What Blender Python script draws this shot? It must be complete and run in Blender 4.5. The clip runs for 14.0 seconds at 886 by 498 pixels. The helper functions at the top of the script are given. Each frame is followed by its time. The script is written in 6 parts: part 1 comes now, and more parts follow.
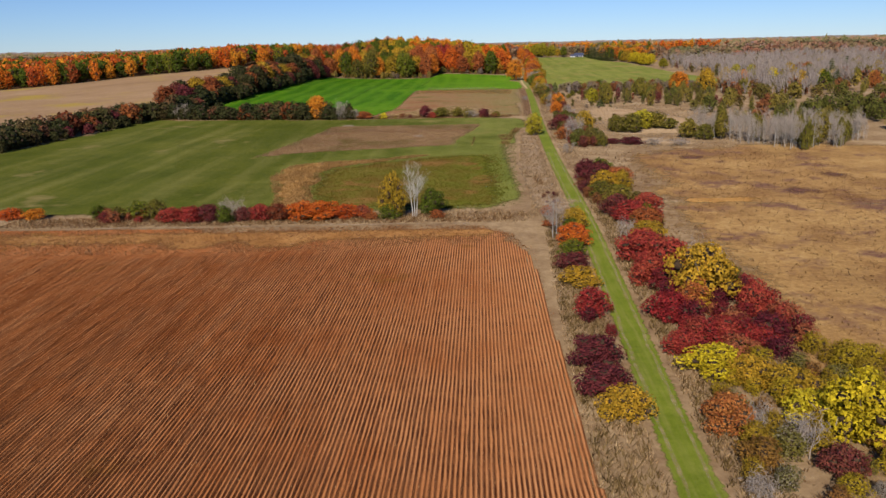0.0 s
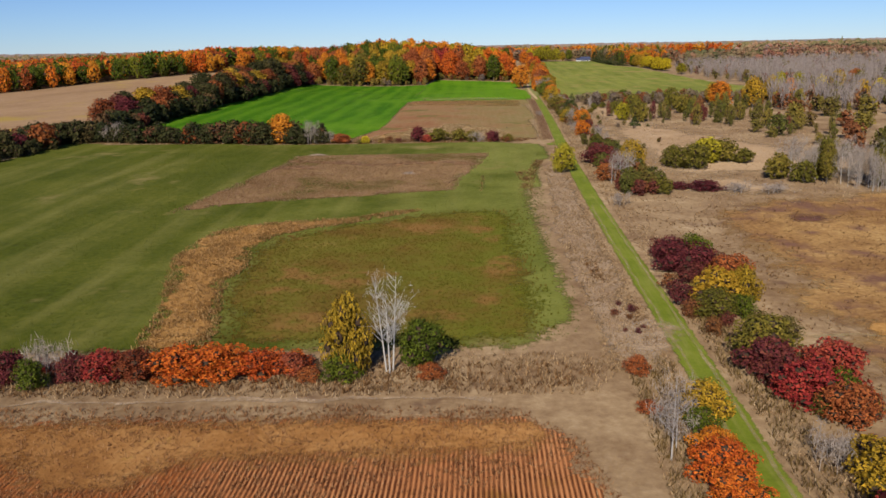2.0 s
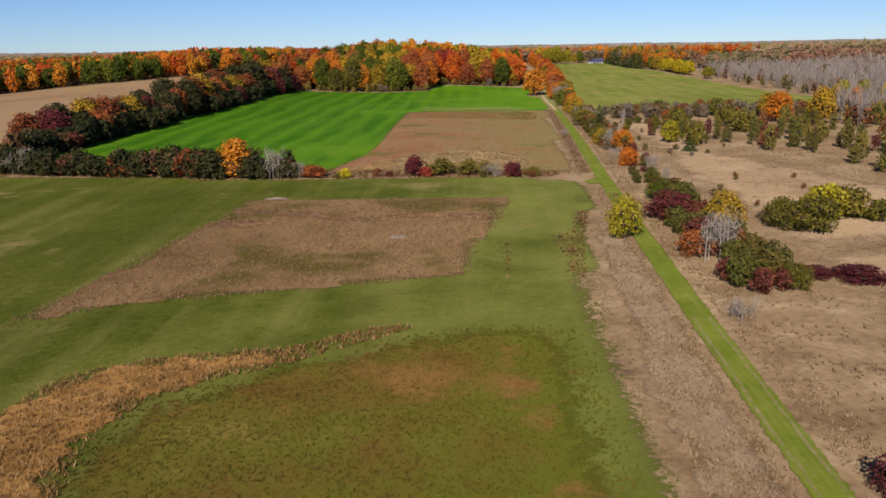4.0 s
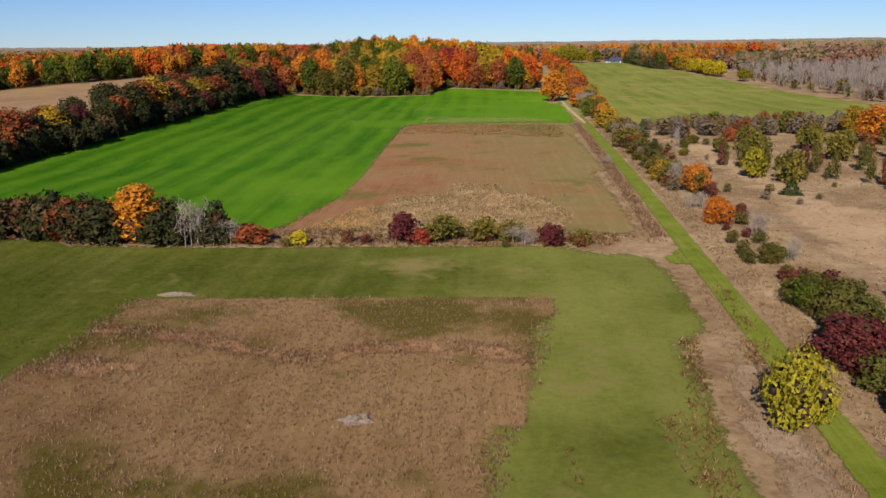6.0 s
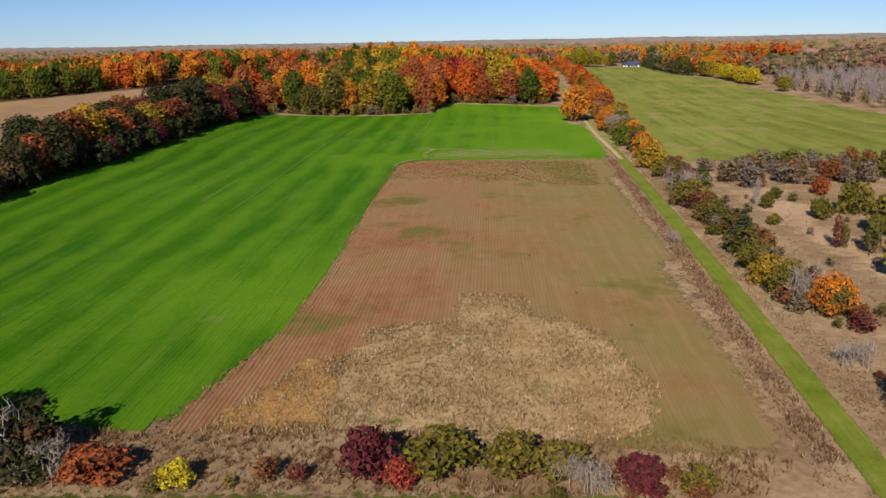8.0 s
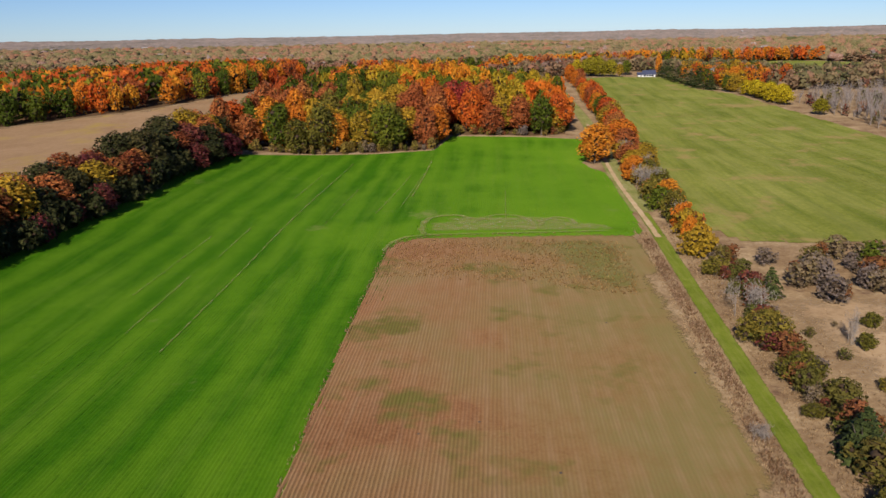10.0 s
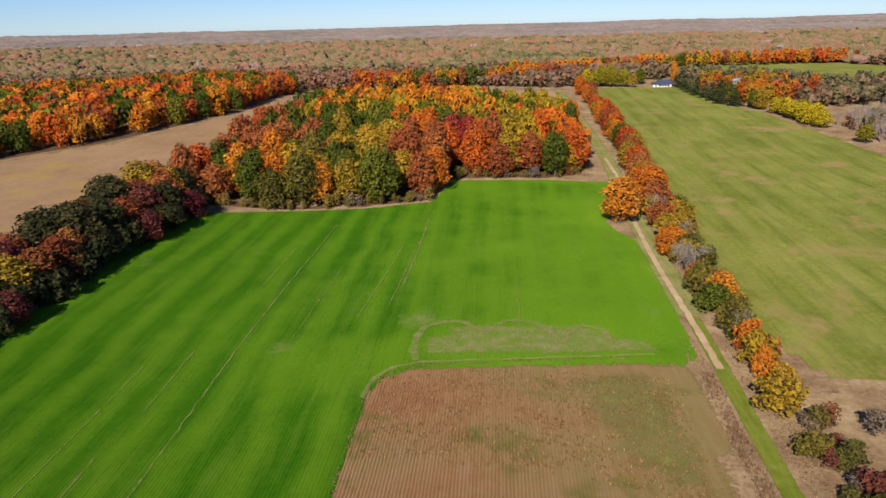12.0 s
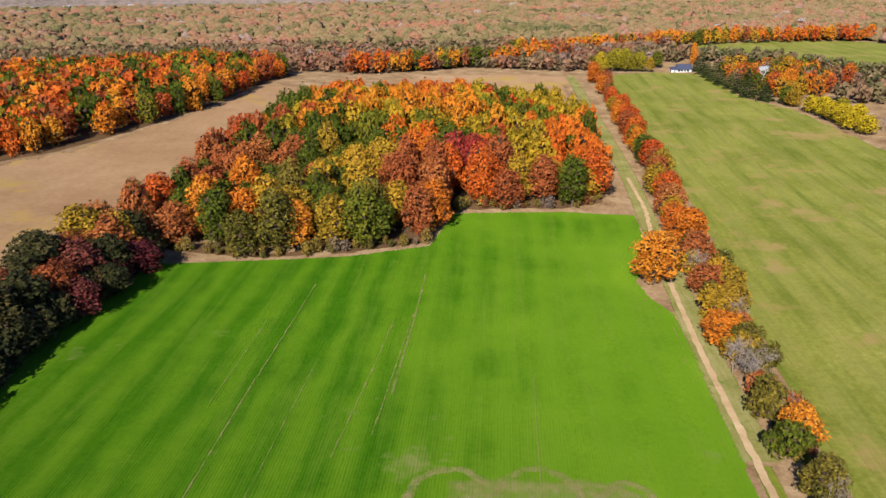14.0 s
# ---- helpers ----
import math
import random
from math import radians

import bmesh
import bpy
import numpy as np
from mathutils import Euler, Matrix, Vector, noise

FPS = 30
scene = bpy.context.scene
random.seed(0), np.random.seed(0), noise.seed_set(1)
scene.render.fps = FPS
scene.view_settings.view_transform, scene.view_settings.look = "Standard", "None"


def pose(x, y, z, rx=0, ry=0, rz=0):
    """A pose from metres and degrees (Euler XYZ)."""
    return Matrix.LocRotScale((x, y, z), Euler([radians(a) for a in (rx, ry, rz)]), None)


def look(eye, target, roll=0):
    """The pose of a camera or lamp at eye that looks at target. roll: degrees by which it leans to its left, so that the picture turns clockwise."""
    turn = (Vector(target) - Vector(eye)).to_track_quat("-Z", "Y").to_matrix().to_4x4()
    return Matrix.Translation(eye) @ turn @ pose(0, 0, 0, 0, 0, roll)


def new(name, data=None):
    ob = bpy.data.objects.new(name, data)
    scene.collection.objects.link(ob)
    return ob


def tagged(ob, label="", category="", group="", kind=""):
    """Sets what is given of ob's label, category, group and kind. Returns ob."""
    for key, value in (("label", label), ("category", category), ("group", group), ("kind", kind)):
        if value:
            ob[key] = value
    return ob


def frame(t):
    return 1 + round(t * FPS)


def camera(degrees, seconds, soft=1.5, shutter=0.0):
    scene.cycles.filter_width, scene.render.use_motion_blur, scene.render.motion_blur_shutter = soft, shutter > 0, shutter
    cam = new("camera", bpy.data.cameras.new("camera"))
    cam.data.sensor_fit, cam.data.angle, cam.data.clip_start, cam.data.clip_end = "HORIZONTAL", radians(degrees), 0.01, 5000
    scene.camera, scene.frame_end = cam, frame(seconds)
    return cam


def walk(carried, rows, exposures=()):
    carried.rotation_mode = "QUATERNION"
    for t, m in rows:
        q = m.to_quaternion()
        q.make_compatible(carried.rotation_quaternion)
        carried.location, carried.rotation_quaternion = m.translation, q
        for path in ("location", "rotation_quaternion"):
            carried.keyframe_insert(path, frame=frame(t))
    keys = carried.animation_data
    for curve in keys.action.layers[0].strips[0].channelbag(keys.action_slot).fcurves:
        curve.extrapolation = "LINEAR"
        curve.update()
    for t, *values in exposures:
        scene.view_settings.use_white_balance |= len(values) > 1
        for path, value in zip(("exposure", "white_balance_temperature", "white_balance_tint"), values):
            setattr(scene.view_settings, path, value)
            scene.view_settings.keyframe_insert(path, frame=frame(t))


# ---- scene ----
cam = camera(57.0, 14.0, soft=1.5)
PATH = [
    (0, (0.62, 2.157, 22.817), (0.6, 4.097, 22.332), -1.2),
    (0.5, (0.498, 15.605, 22.921), (0.482, 17.545, 22.438), -1.2),
    (1, (0.599, 28.063, 23.434), (0.584, 30.003, 22.949), -1.3),
    (1.5, (0.418, 41.827, 23.363), (0.404, 43.768, 22.882), -1.2),
    (2, (0.199, 54.86, 23.364), (0.187, 56.802, 22.884), -1.1),
    (2.5, (-0.025, 67.177, 23.522), (-0.037, 69.118, 23.042), -1.1),
    (3, (-0.226, 78.574, 23.726), (-0.239, 80.516, 23.246), -1.1),
    (5.5, (-0.148, 139.735, 24.763), (-0.174, 141.674, 24.278), -0.7),
    (6, (-0.22, 152.169, 24.82), (-0.249, 154.108, 24.332), -0.7),
    (6.5, (-0.098, 163.945, 24.792), (-0.132, 165.884, 24.305), -0.8),
    (7, (-0.171, 176.575, 25.292), (-0.206, 178.515, 24.805), -0.7),
    (7.5, (-0.07, 188.411, 27.183), (-0.109, 190.349, 26.692), -0.8),
    (8, (-0.065, 198.734, 29.519), (-0.109, 200.672, 29.024), -1.0),
    (8.5, (0.084, 207.832, 31.833), (0.036, 209.769, 31.34), -1.1),
    (9, (0.274, 216.716, 34.636), (0.221, 218.653, 34.141), -1.1),
    (11.5, (0.656, 264.326, 50.206), (0.59, 266.25, 49.664), -1.3),
    (12, (0.645, 275.163, 52.678), (0.579, 277.088, 52.139), -1.5),
    (12.5, (0.564, 285.687, 55.529), (0.495, 287.6, 54.949), -1.4),
    (13, (0.45, 295.289, 58.883), (0.38, 297.196, 58.284), -1.2),
    (13.5, (0.332, 304.4, 61.92), (0.263, 306.306, 61.317), -1.2),
    (14, (0.008, 313.61, 65.267), (-0.06, 315.505, 64.63), -1.0),
]
walk(cam, [(t, look(eye, target, roll)) for t, eye, target, roll in PATH], [(0, 0.0), (3.0, 0.0), (9.0, 0.0), (11.5, 0.08), (12.5, 0.25), (14.0, 0.46)])

# ---------- light ----------
TO_SUN = Vector((-0.228, -0.89, 0.52)).normalized()
world = bpy.data.worlds.new("sky")
scene.world = world
world.use_nodes = True
wn = world.node_tree
sky = wn.nodes.new("ShaderNodeTexSky")
sky.sky_type = "NISHITA"
sky.sun_disc = False
sky.sun_elevation = math.asin(TO_SUN.z)
sky.sun_rotation = math.atan2(TO_SUN.x, TO_SUN.y) % (2 * math.pi)
sky.altitude = 3000
sky.air_density, sky.dust_density, sky.ozone_density = 1.1, 0.0, 3.0
tint = wn.nodes.new("ShaderNodeMix")
tint.data_type, tint.blend_type = "RGBA", "MULTIPLY"
tint.inputs[0].default_value = 1.0
tint.inputs[7].default_value = (0.78, 0.96, 1.35, 1)
wn.links.new(sky.outputs[0], tint.inputs[6])
wn.links.new(tint.outputs[2], wn.nodes["Background"].inputs[0])
wn.nodes["Background"].inputs[1].default_value = 0.069
sun = new("sun", bpy.data.lights.new("sun", "SUN"))
sun.data.energy, sun.data.angle, sun.data.color = 5.0, radians(0.5), (1.0, 0.91, 0.79)
sun.matrix_world = look(TO_SUN * 300, (0, 0, 0))


# ---------- terrain ----------
def ss(a, b, v):
    u = np.clip((v - a) / (b - a), 0, 1)
    return u * u * (3 - 2 * u)


def bump(x, y, cx, cy, sx, sy):
    return np.exp(-((x - cx) / sx) ** 2 - ((y - cy) / sy) ** 2)


def height(x, y):
    """The lie of the land: nearly level, a wooded knoll and a rise to the west."""
    x, y = np.asarray(x, float), np.asarray(y, float)
    return (2.2 * ss(60, 300, y) + 8 * ss(480, 880, y) + 4 * bump(x, y, -100, 440, 45, 90)
            + 9 * bump(x, y, -22, 585, 50, 62) - 1.8 * bump(x, y, 125, 818, 26, 16) + 8 * bump(x, y, -155, 640, 90, 185))


def inside(poly, x, y):
    """Whether points lie in a polygon."""
    x, y = np.asarray(x, float), np.asarray(y, float)
    res = np.zeros(x.shape, bool)
    for (ax, ay), (bx, by) in zip(poly, poly[1:] + poly[:1]):
        cross = ((ay > y) != (by > y)) & (x < (bx - ax) * (y - ay) / (by - ay + 1e-12) + ax)
        res ^= cross
    return res


# ---------- materials ----------
def nodes_of(name):
    m = bpy.data.materials.new(name)
    m.use_nodes = True
    nt = m.node_tree
    return m, nt, nt.nodes["Principled BSDF"]


def ramp_node(nt, stops, fac):
    r = nt.nodes.new("ShaderNodeValToRGB")
    r.color_ramp.elements[0].position, r.color_ramp.elements[0].color = stops[0][0], (*stops[0][1], 1)
    r.color_ramp.elements[1].position, r.color_ramp.elements[1].color = stops[-1][0], (*stops[-1][1], 1)
    for p, c in stops[1:-1]:
        e = r.color_ramp.elements.new(p)
        e.color = (*c, 1)
    nt.links.new(fac, r.inputs[0])
    return r.outputs[0]


def calc(nt, op, a, b=0.5, clamp=False):
    n = nt.nodes.new("ShaderNodeMath")
    n.operation, n.use_clamp = op, clamp
    for i, v in enumerate((a, b)):
        if isinstance(v, (int, float)):
            n.inputs[i].default_value = v
        else:
            nt.links.new(v, n.inputs[i])
    return n.outputs[0]


def noise_node(nt, co, scale, detail=4, rough=0.6):
    n = nt.nodes.new("ShaderNodeTexNoise")
    n.inputs["Scale"].default_value, n.inputs["Detail"].default_value, n.inputs["Roughness"].default_value = scale, detail, rough
    nt.links.new(co, n.inputs["Vector"])
    return n.outputs[0]


def mix(nt, fac, a, b, kind="MIX"):
    n = nt.nodes.new("ShaderNodeMix")
    n.data_type, n.blend_type = "RGBA", kind
    for i, v in ((0, fac), (6, a), (7, b)):
        if isinstance(v, (int, float)):
            n.inputs[i].default_value = v
        elif isinstance(v, tuple):
            n.inputs[i].default_value = (*v, 1)
        else:
            nt.links.new(v, n.inputs[i])
    return n.outputs[2]


ROW = 0.285
SLOPE = 0.038  # the rows and the lane drift this far east per metre north


def land(name, stops, big=25.0, small=1.2, patch=None, rows=None, streak=None, relief=0.12, rough=0.9, fine=0.35, fade=0.0, scratch=None, drift=None, cover=1.0, bands=None, feather=5.0):
    """A soil or grass surface. stops: colour ramp; big, small: sizes of its patches in metres; patch: (colour, size, share);
    rows: (spacing, colour, strength, and where from west to east they grow clear); streak: (spacing, colour, strength) of broad machine passes."""
    m, nt, bsdf = nodes_of(name)
    co = nt.nodes.new("ShaderNodeNewGeometry").outputs["Position"]
    n1 = noise_node(nt, co, 1 / big, 3)
    n2 = noise_node(nt, co, 1 / small, 5, 0.7)
    n3 = noise_node(nt, co, 1 / (small * 7), 4, 0.65)
    fac = calc(nt, "ADD", calc(nt, "MULTIPLY", n1, 0.40), calc(nt, "ADD", calc(nt, "MULTIPLY", n2, fine), calc(nt, "MULTIPLY", n3, 0.60 - fine)))
    fac = calc(nt, "ADD", calc(nt, "MULTIPLY", calc(nt, "SUBTRACT", fac, 0.5), 2.2), 0.5, True)
    col = ramp_node(nt, stops, fac)
    sep = nt.nodes.new("ShaderNodeSeparateXYZ")
    nt.links.new(co, sep.inputs[0])
    across = calc(nt, "SUBTRACT", sep.outputs[0], calc(nt, "MULTIPLY", sep.outputs[1], SLOPE))
    along = nt.nodes.new("ShaderNodeCombineXYZ")
    nt.links.new(across, along.inputs[0])
    nt.links.new(calc(nt, "MULTIPLY", sep.outputs[1], 0.06), along.inputs[1])
    hgt = n2
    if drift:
        # colour changes slowly west to east: other cover, and painted sun brightness in some fields
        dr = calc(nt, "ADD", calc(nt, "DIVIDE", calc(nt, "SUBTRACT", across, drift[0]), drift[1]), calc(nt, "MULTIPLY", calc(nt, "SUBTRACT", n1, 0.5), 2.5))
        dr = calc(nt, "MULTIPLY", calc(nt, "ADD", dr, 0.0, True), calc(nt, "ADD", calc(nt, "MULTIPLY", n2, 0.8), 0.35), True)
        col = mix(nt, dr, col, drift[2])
    if streak:
        s1 = noise_node(nt, along.outputs[0], 1 / streak[0], 3, 0.6)
        s1 = calc(nt, "MULTIPLY", calc(nt, "SUBTRACT", s1, 0.45), streak[2] * 5, True)
        s1 = calc(nt, "MULTIPLY", s1, calc(nt, "MULTIPLY", n3, 1.4), True)
        col = mix(nt, s1, col, streak[1])
    if bands:
        # broad even passes of the drill or mower
        bw = calc(nt, "SINE", calc(nt, "ADD", calc(nt, "MULTIPLY", across, 2 * math.pi / bands[0]), calc(nt, "MULTIPLY", n1, 9.0)))
        bw = calc(nt, "MULTIPLY", calc(nt, "MULTIPLY", calc(nt, "ADD", bw, 0.6), bands[2]), calc(nt, "MULTIPLY", calc(nt, "ADD", n3, n2), 0.8), True)
        col = mix(nt, bw, col, bands[1])
    if scratch:
        # a few thin bare lines along the machine's way
        thin = nt.nodes.new("ShaderNodeCombineXYZ")
        nt.links.new(across, thin.inputs[0])
        nt.links.new(calc(nt, "MULTIPLY", sep.outputs[1], 0.02), thin.inputs[1])
        s2 = noise_node(nt, thin.outputs[0], 1 / scratch[0], 1, 0.4)
        s2 = calc(nt, "MULTIPLY", calc(nt, "SUBTRACT", s2, 1 - scratch[2]), 16, True)
        s2 = calc(nt, "MULTIPLY", s2, calc(nt, "MULTIPLY", calc(nt, "SUBTRACT", calc(nt, "ADD", n3, calc(nt, "MULTIPLY", n1, 0.6)), 0.78), 2.2, True), True)
        col = mix(nt, s2, col, scratch[1])
    if patch:
        p = noise_node(nt, co, 1 / patch[1], 4, 0.7)
        p = calc(nt, "MULTIPLY", calc(nt, "SUBTRACT", p, 1 - patch[2]), 9, True)
        col = mix(nt, p, col, patch[0])
    if rows:
        wob = calc(nt, "MULTIPLY", noise_node(nt, co, 0.5, 3), 0.25 * rows[0])
        wv = calc(nt, "SINE", calc(nt, "MULTIPLY", calc(nt, "ADD", across, wob), 2 * math.pi / rows[0]))
        wv = calc(nt, "ADD", calc(nt, "MULTIPLY", wv, 0.5), 0.5)
        if len(rows) > 3:
            wv = calc(nt, "MULTIPLY", wv, calc(nt, "ADD", calc(nt, "MULTIPLY", calc(nt, "DIVIDE", calc(nt, "SUBTRACT", across, rows[3]), rows[4], True), 0.75), 0.25))
        hold = calc(nt, "MULTIPLY", calc(nt, "SUBTRACT", calc(nt, "MULTIPLY", calc(nt, "ADD", n3, n1), 1.6), 0.75), calc(nt, "ADD", n2, 0.5))
        col = mix(nt, calc(nt, "MULTIPLY", calc(nt, "MULTIPLY", wv, rows[2]), hold, True), col, rows[1])
        hgt = calc(nt, "SUBTRACT", n2, calc(nt, "MULTIPLY", wv, 0.6))
    nt.links.new(col, bsdf.inputs["Base Color"])
    bsdf.inputs["Roughness"].default_value = rough
    bsdf.inputs["Specular IOR Level"].default_value = 0.05
    b = nt.nodes.new("ShaderNodeBump")
    b.inputs["Strength"].default_value, b.inputs["Distance"].default_value = 0.7, relief
    nt.links.new(hgt, b.inputs["Height"])
    nt.links.new(b.outputs[0], bsdf.inputs["Normal"])
    bsdf.inputs["Diffuse Roughness"].default_value = 1.0
    if fade:
        # the sheet thins out raggedly towards its rim
        at = nt.nodes.new("ShaderNodeAttribute")
        at.attribute_name = "rim"
        nz = noise_node(nt, co, 1 / fade, 5, 0.75)
        al = calc(nt, "MULTIPLY", calc(nt, "SUBTRACT", calc(nt, "MULTIPLY", at.outputs["Fac"], 1.25), calc(nt, "ADD", calc(nt, "MULTIPLY", calc(nt, "SUBTRACT", nz, 0.5), 1.6), 0.5 + 1.1 * (1 - cover))), feather, True)
        nt.links.new(calc(nt, "MULTIPLY", al, 0.4 + 0.6 * cover), bsdf.inputs["Alpha"])
    return m


def foliage(name, stops, thin=0.25, own=0.55, tone=False, mottle=1.3):
    """Leaves: every plant has a tint of its own, every leaf cluster a little of its own."""
    m, nt, bsdf = nodes_of(name)
    isl = nt.nodes.new("ShaderNodeNewGeometry").outputs["Random Per Island"]
    if tone:
        a = nt.nodes.new("ShaderNodeAttribute")
        a.attribute_name = "tone"
        src = a.outputs["Fac"]
        fac = calc(nt, "ADD", src, calc(nt, "MULTIPLY", calc(nt, "SUBTRACT", isl, 0.5), 0.07), True)
    else:
        src = nt.nodes.new("ShaderNodeObjectInfo").outputs["Random"]
        fac = calc(nt, "ADD", calc(nt, "MULTIPLY", src, own), calc(nt, "MULTIPLY", isl, 1 - own))
    col = ramp_node(nt, stops, fac)
    dim = calc(nt, "ADD", calc(nt, "MULTIPLY", isl, 0.42), 0.78)
    hsv = nt.nodes.new("ShaderNodeHueSaturation")
    nt.links.new(col, hsv.inputs["Color"])
    spot = noise_node(nt, nt.nodes.new("ShaderNodeNewGeometry").outputs["Position"], 2.2, 4, 0.8)
    dim = calc(nt, "MULTIPLY", dim, calc(nt, "ADD", calc(nt, "MULTIPLY", calc(nt, "SUBTRACT", spot, 0.5), mottle), 1.0))
    nt.links.new(dim, hsv.inputs["Value"])
    bp = nt.nodes.new("ShaderNodeBump")
    bp.inputs["Strength"].default_value, bp.inputs["Distance"].default_value = 0.8 if mottle > 1 else 0.1, 0.35
    nt.links.new(spot, bp.inputs["Height"])
    nt.links.new(bp.outputs[0], bsdf.inputs["Normal"])
    bsdf.inputs["Roughness"].default_value = 0.75
    bsdf.inputs["Specular IOR Level"].default_value = 0.2
    nt.links.new(hsv.outputs[0], bsdf.inputs["Base Color"])
    tr = nt.nodes.new("ShaderNodeBsdfTranslucent")
    nt.links.new(hsv.outputs[0], tr.inputs[0])
    ms = nt.nodes.new("ShaderNodeMixShader")
    ms.inputs[0].default_value = thin
    nt.links.new(bsdf.outputs[0], ms.inputs[1])
    nt.links.new(tr.outputs[0], ms.inputs[2])
    nt.links.new(ms.outputs[0], nt.nodes["Material Output"].inputs[0])
    return m


def treetops(name, stops, size=1.6):
    """Far crowns: a tint for each, mottled by leaves and gaps."""
    m, nt, bsdf = nodes_of(name)
    co = nt.nodes.new("ShaderNodeNewGeometry").outputs["Position"]
    a = nt.nodes.new("ShaderNodeAttribute")
    a.attribute_name = "tone"
    n = noise_node(nt, co, 1 / size, 4, 0.75)
    col = ramp_node(nt, stops, calc(nt, "ADD", a.outputs["Fac"], calc(nt, "MULTIPLY", calc(nt, "SUBTRACT", n, 0.5), 0.35), True))
    hsv = nt.nodes.new("ShaderNodeHueSaturation")
    nt.links.new(col, hsv.inputs["Color"])
    nt.links.new(calc(nt, "ADD", calc(nt, "MULTIPLY", calc(nt, "SUBTRACT", n, 0.5), 3.4), 0.95), hsv.inputs["Value"])
    nt.links.new(hsv.outputs[0], bsdf.inputs["Base Color"])
    bsdf.inputs["Roughness"].default_value, bsdf.inputs["Diffuse Roughness"].default_value = 0.9, 1.0
    bsdf.inputs["Specular IOR Level"].default_value = 0.1
    b = nt.nodes.new("ShaderNodeBump")
    b.inputs["Strength"].default_value, b.inputs["Distance"].default_value = 0.9, size * 0.6
    nt.links.new(n, b.inputs["Height"])
    nt.links.new(b.outputs[0], bsdf.inputs["Normal"])
    return m


def plain(name, col, rough=0.7, var=0.15, scale=2.0, metal=0.0):
    m, nt, bsdf = nodes_of(name)
    co = nt.nodes.new("ShaderNodeNewGeometry").outputs["Position"]
    n = noise_node(nt, co, scale, 5)
    c = ramp_node(nt, [(0.25, tuple(v * (1 - var) for v in col)), (0.75, tuple(min(1, v * (1 + var)) for v in col))], n)
    nt.links.new(c, bsdf.inputs["Base Color"])
    bsdf.inputs["Roughness"].default_value, bsdf.inputs["Metallic"].default_value = rough, metal
    return m


M = {}
M["ground"] = land("dry_meadow", [(0.1, (0.0823, 0.0464, 0.0254)), (0.32, (0.15, 0.0935, 0.0508)), (0.6, (0.24, 0.165, 0.0935)), (0.95, (0.374, 0.288, 0.179))], 9, 0.7,
                   patch=((0.105, 0.0614, 0.0389), 5, 0.40), relief=0.25)
M["rust_meadow"] = land("rust_meadow", [(0.1, (0.075, 0.036, 0.0187)), (0.36, (0.165, 0.086, 0.034)), (0.60, (0.27, 0.158, 0.0612)), (0.95, (0.43, 0.3, 0.136))], 14, 0.6,
                        patch=((0.128, 0.066, 0.044), 9, 0.47), streak=(7, (0.34, 0.22, 0.085), 0.4), relief=0.3, feather=2.0, fade=2.0, fine=0.42)
# the drift darkens the west, painting in how the sun lights the field
M["stubble"] = land("crop_stubble", [(0.1, (0.134, 0.0351, 0.00992)), (0.4, (0.262, 0.0853, 0.0249)), (0.7, (0.364, 0.138, 0.046)), (0.95, (0.511, 0.256, 0.105))], 14, 0.3,
                    streak=(1.6, (0.42, 0.207, 0.093), 0.35), patch=((0.198, 0.0941, 0.0199), 12, 0.38), relief=0.12, fade=0.5, rows=(ROW, (0.0833, 0.0263, 0.0101), 1.0, -46.0, 30.0), drift=(-28.0, 45.0, (0.446, 0.207, 0.0893)))
M["headland"] = land("stubble_headland", [(0.1, (0.125, 0.0489, 0.0149)), (0.4, (0.239, 0.111, 0.0346)), (0.7, (0.334, 0.174, 0.0618)), (0.95, (0.459, 0.292, 0.136))], 6, 0.35,
                     patch=((0.239, 0.145, 0.0215), 6, 0.38), relief=0.15, feather=2.0, fade=0.9)
M["verge"] = land("bleached_verge_grass", [(0.1, (0.135, 0.0838, 0.0478)), (0.4, (0.205, 0.14, 0.0866)), (0.7, (0.265, 0.193, 0.129)), (0.95, (0.324, 0.25, 0.177))], 6, 0.4, patch=((0.119, 0.0738, 0.0406), 4, 0.40), relief=0.2, feather=2.5, fade=1.3)
M["faint_arc"] = land("faint_bare_arc", [(0.1, (0.15, 0.185, 0.036)), (0.5, (0.26, 0.225, 0.095)), (0.95, (0.37, 0.29, 0.175))], 4, 0.5, relief=0.05, feather=1.3, fade=1.6, cover=0.62)
# the drift mixes paler eastern grass with a painted sun hot spot
M["olive_grass"] = land("olive_grass", [(0.1, (0.0319, 0.0402, 0.00429)), (0.38, (0.0519, 0.0629, 0.00716)), (0.68, (0.0818, 0.0875, 0.0121)), (0.95, (0.159, 0.131, 0.0429))], 16, 0.7,
                        patch=((0.161, 0.131, 0.0466), 15, 0.40), streak=(5, (0.17, 0.155, 0.0466), 0.45), relief=0.2, feather=3.0, fade=0.7, fine=0.48, drift=(-32.0, 55.0, (0.144, 0.152, 0.035)))
M["weedy"] = land("brown_weeds", [(0.1, (0.0618, 0.0392, 0.00824)), (0.35, (0.109, 0.068, 0.0144)), (0.62, (0.101, 0.0907, 0.0134)), (0.95, (0.216, 0.139, 0.0412))], 11, 0.5,
                  patch=((0.165, 0.0907, 0.0268), 10, 0.45), drift=(-13.0, 24.0, (0.0804, 0.0948, 0.00929)), relief=0.2, feather=2.2, fade=1.6)
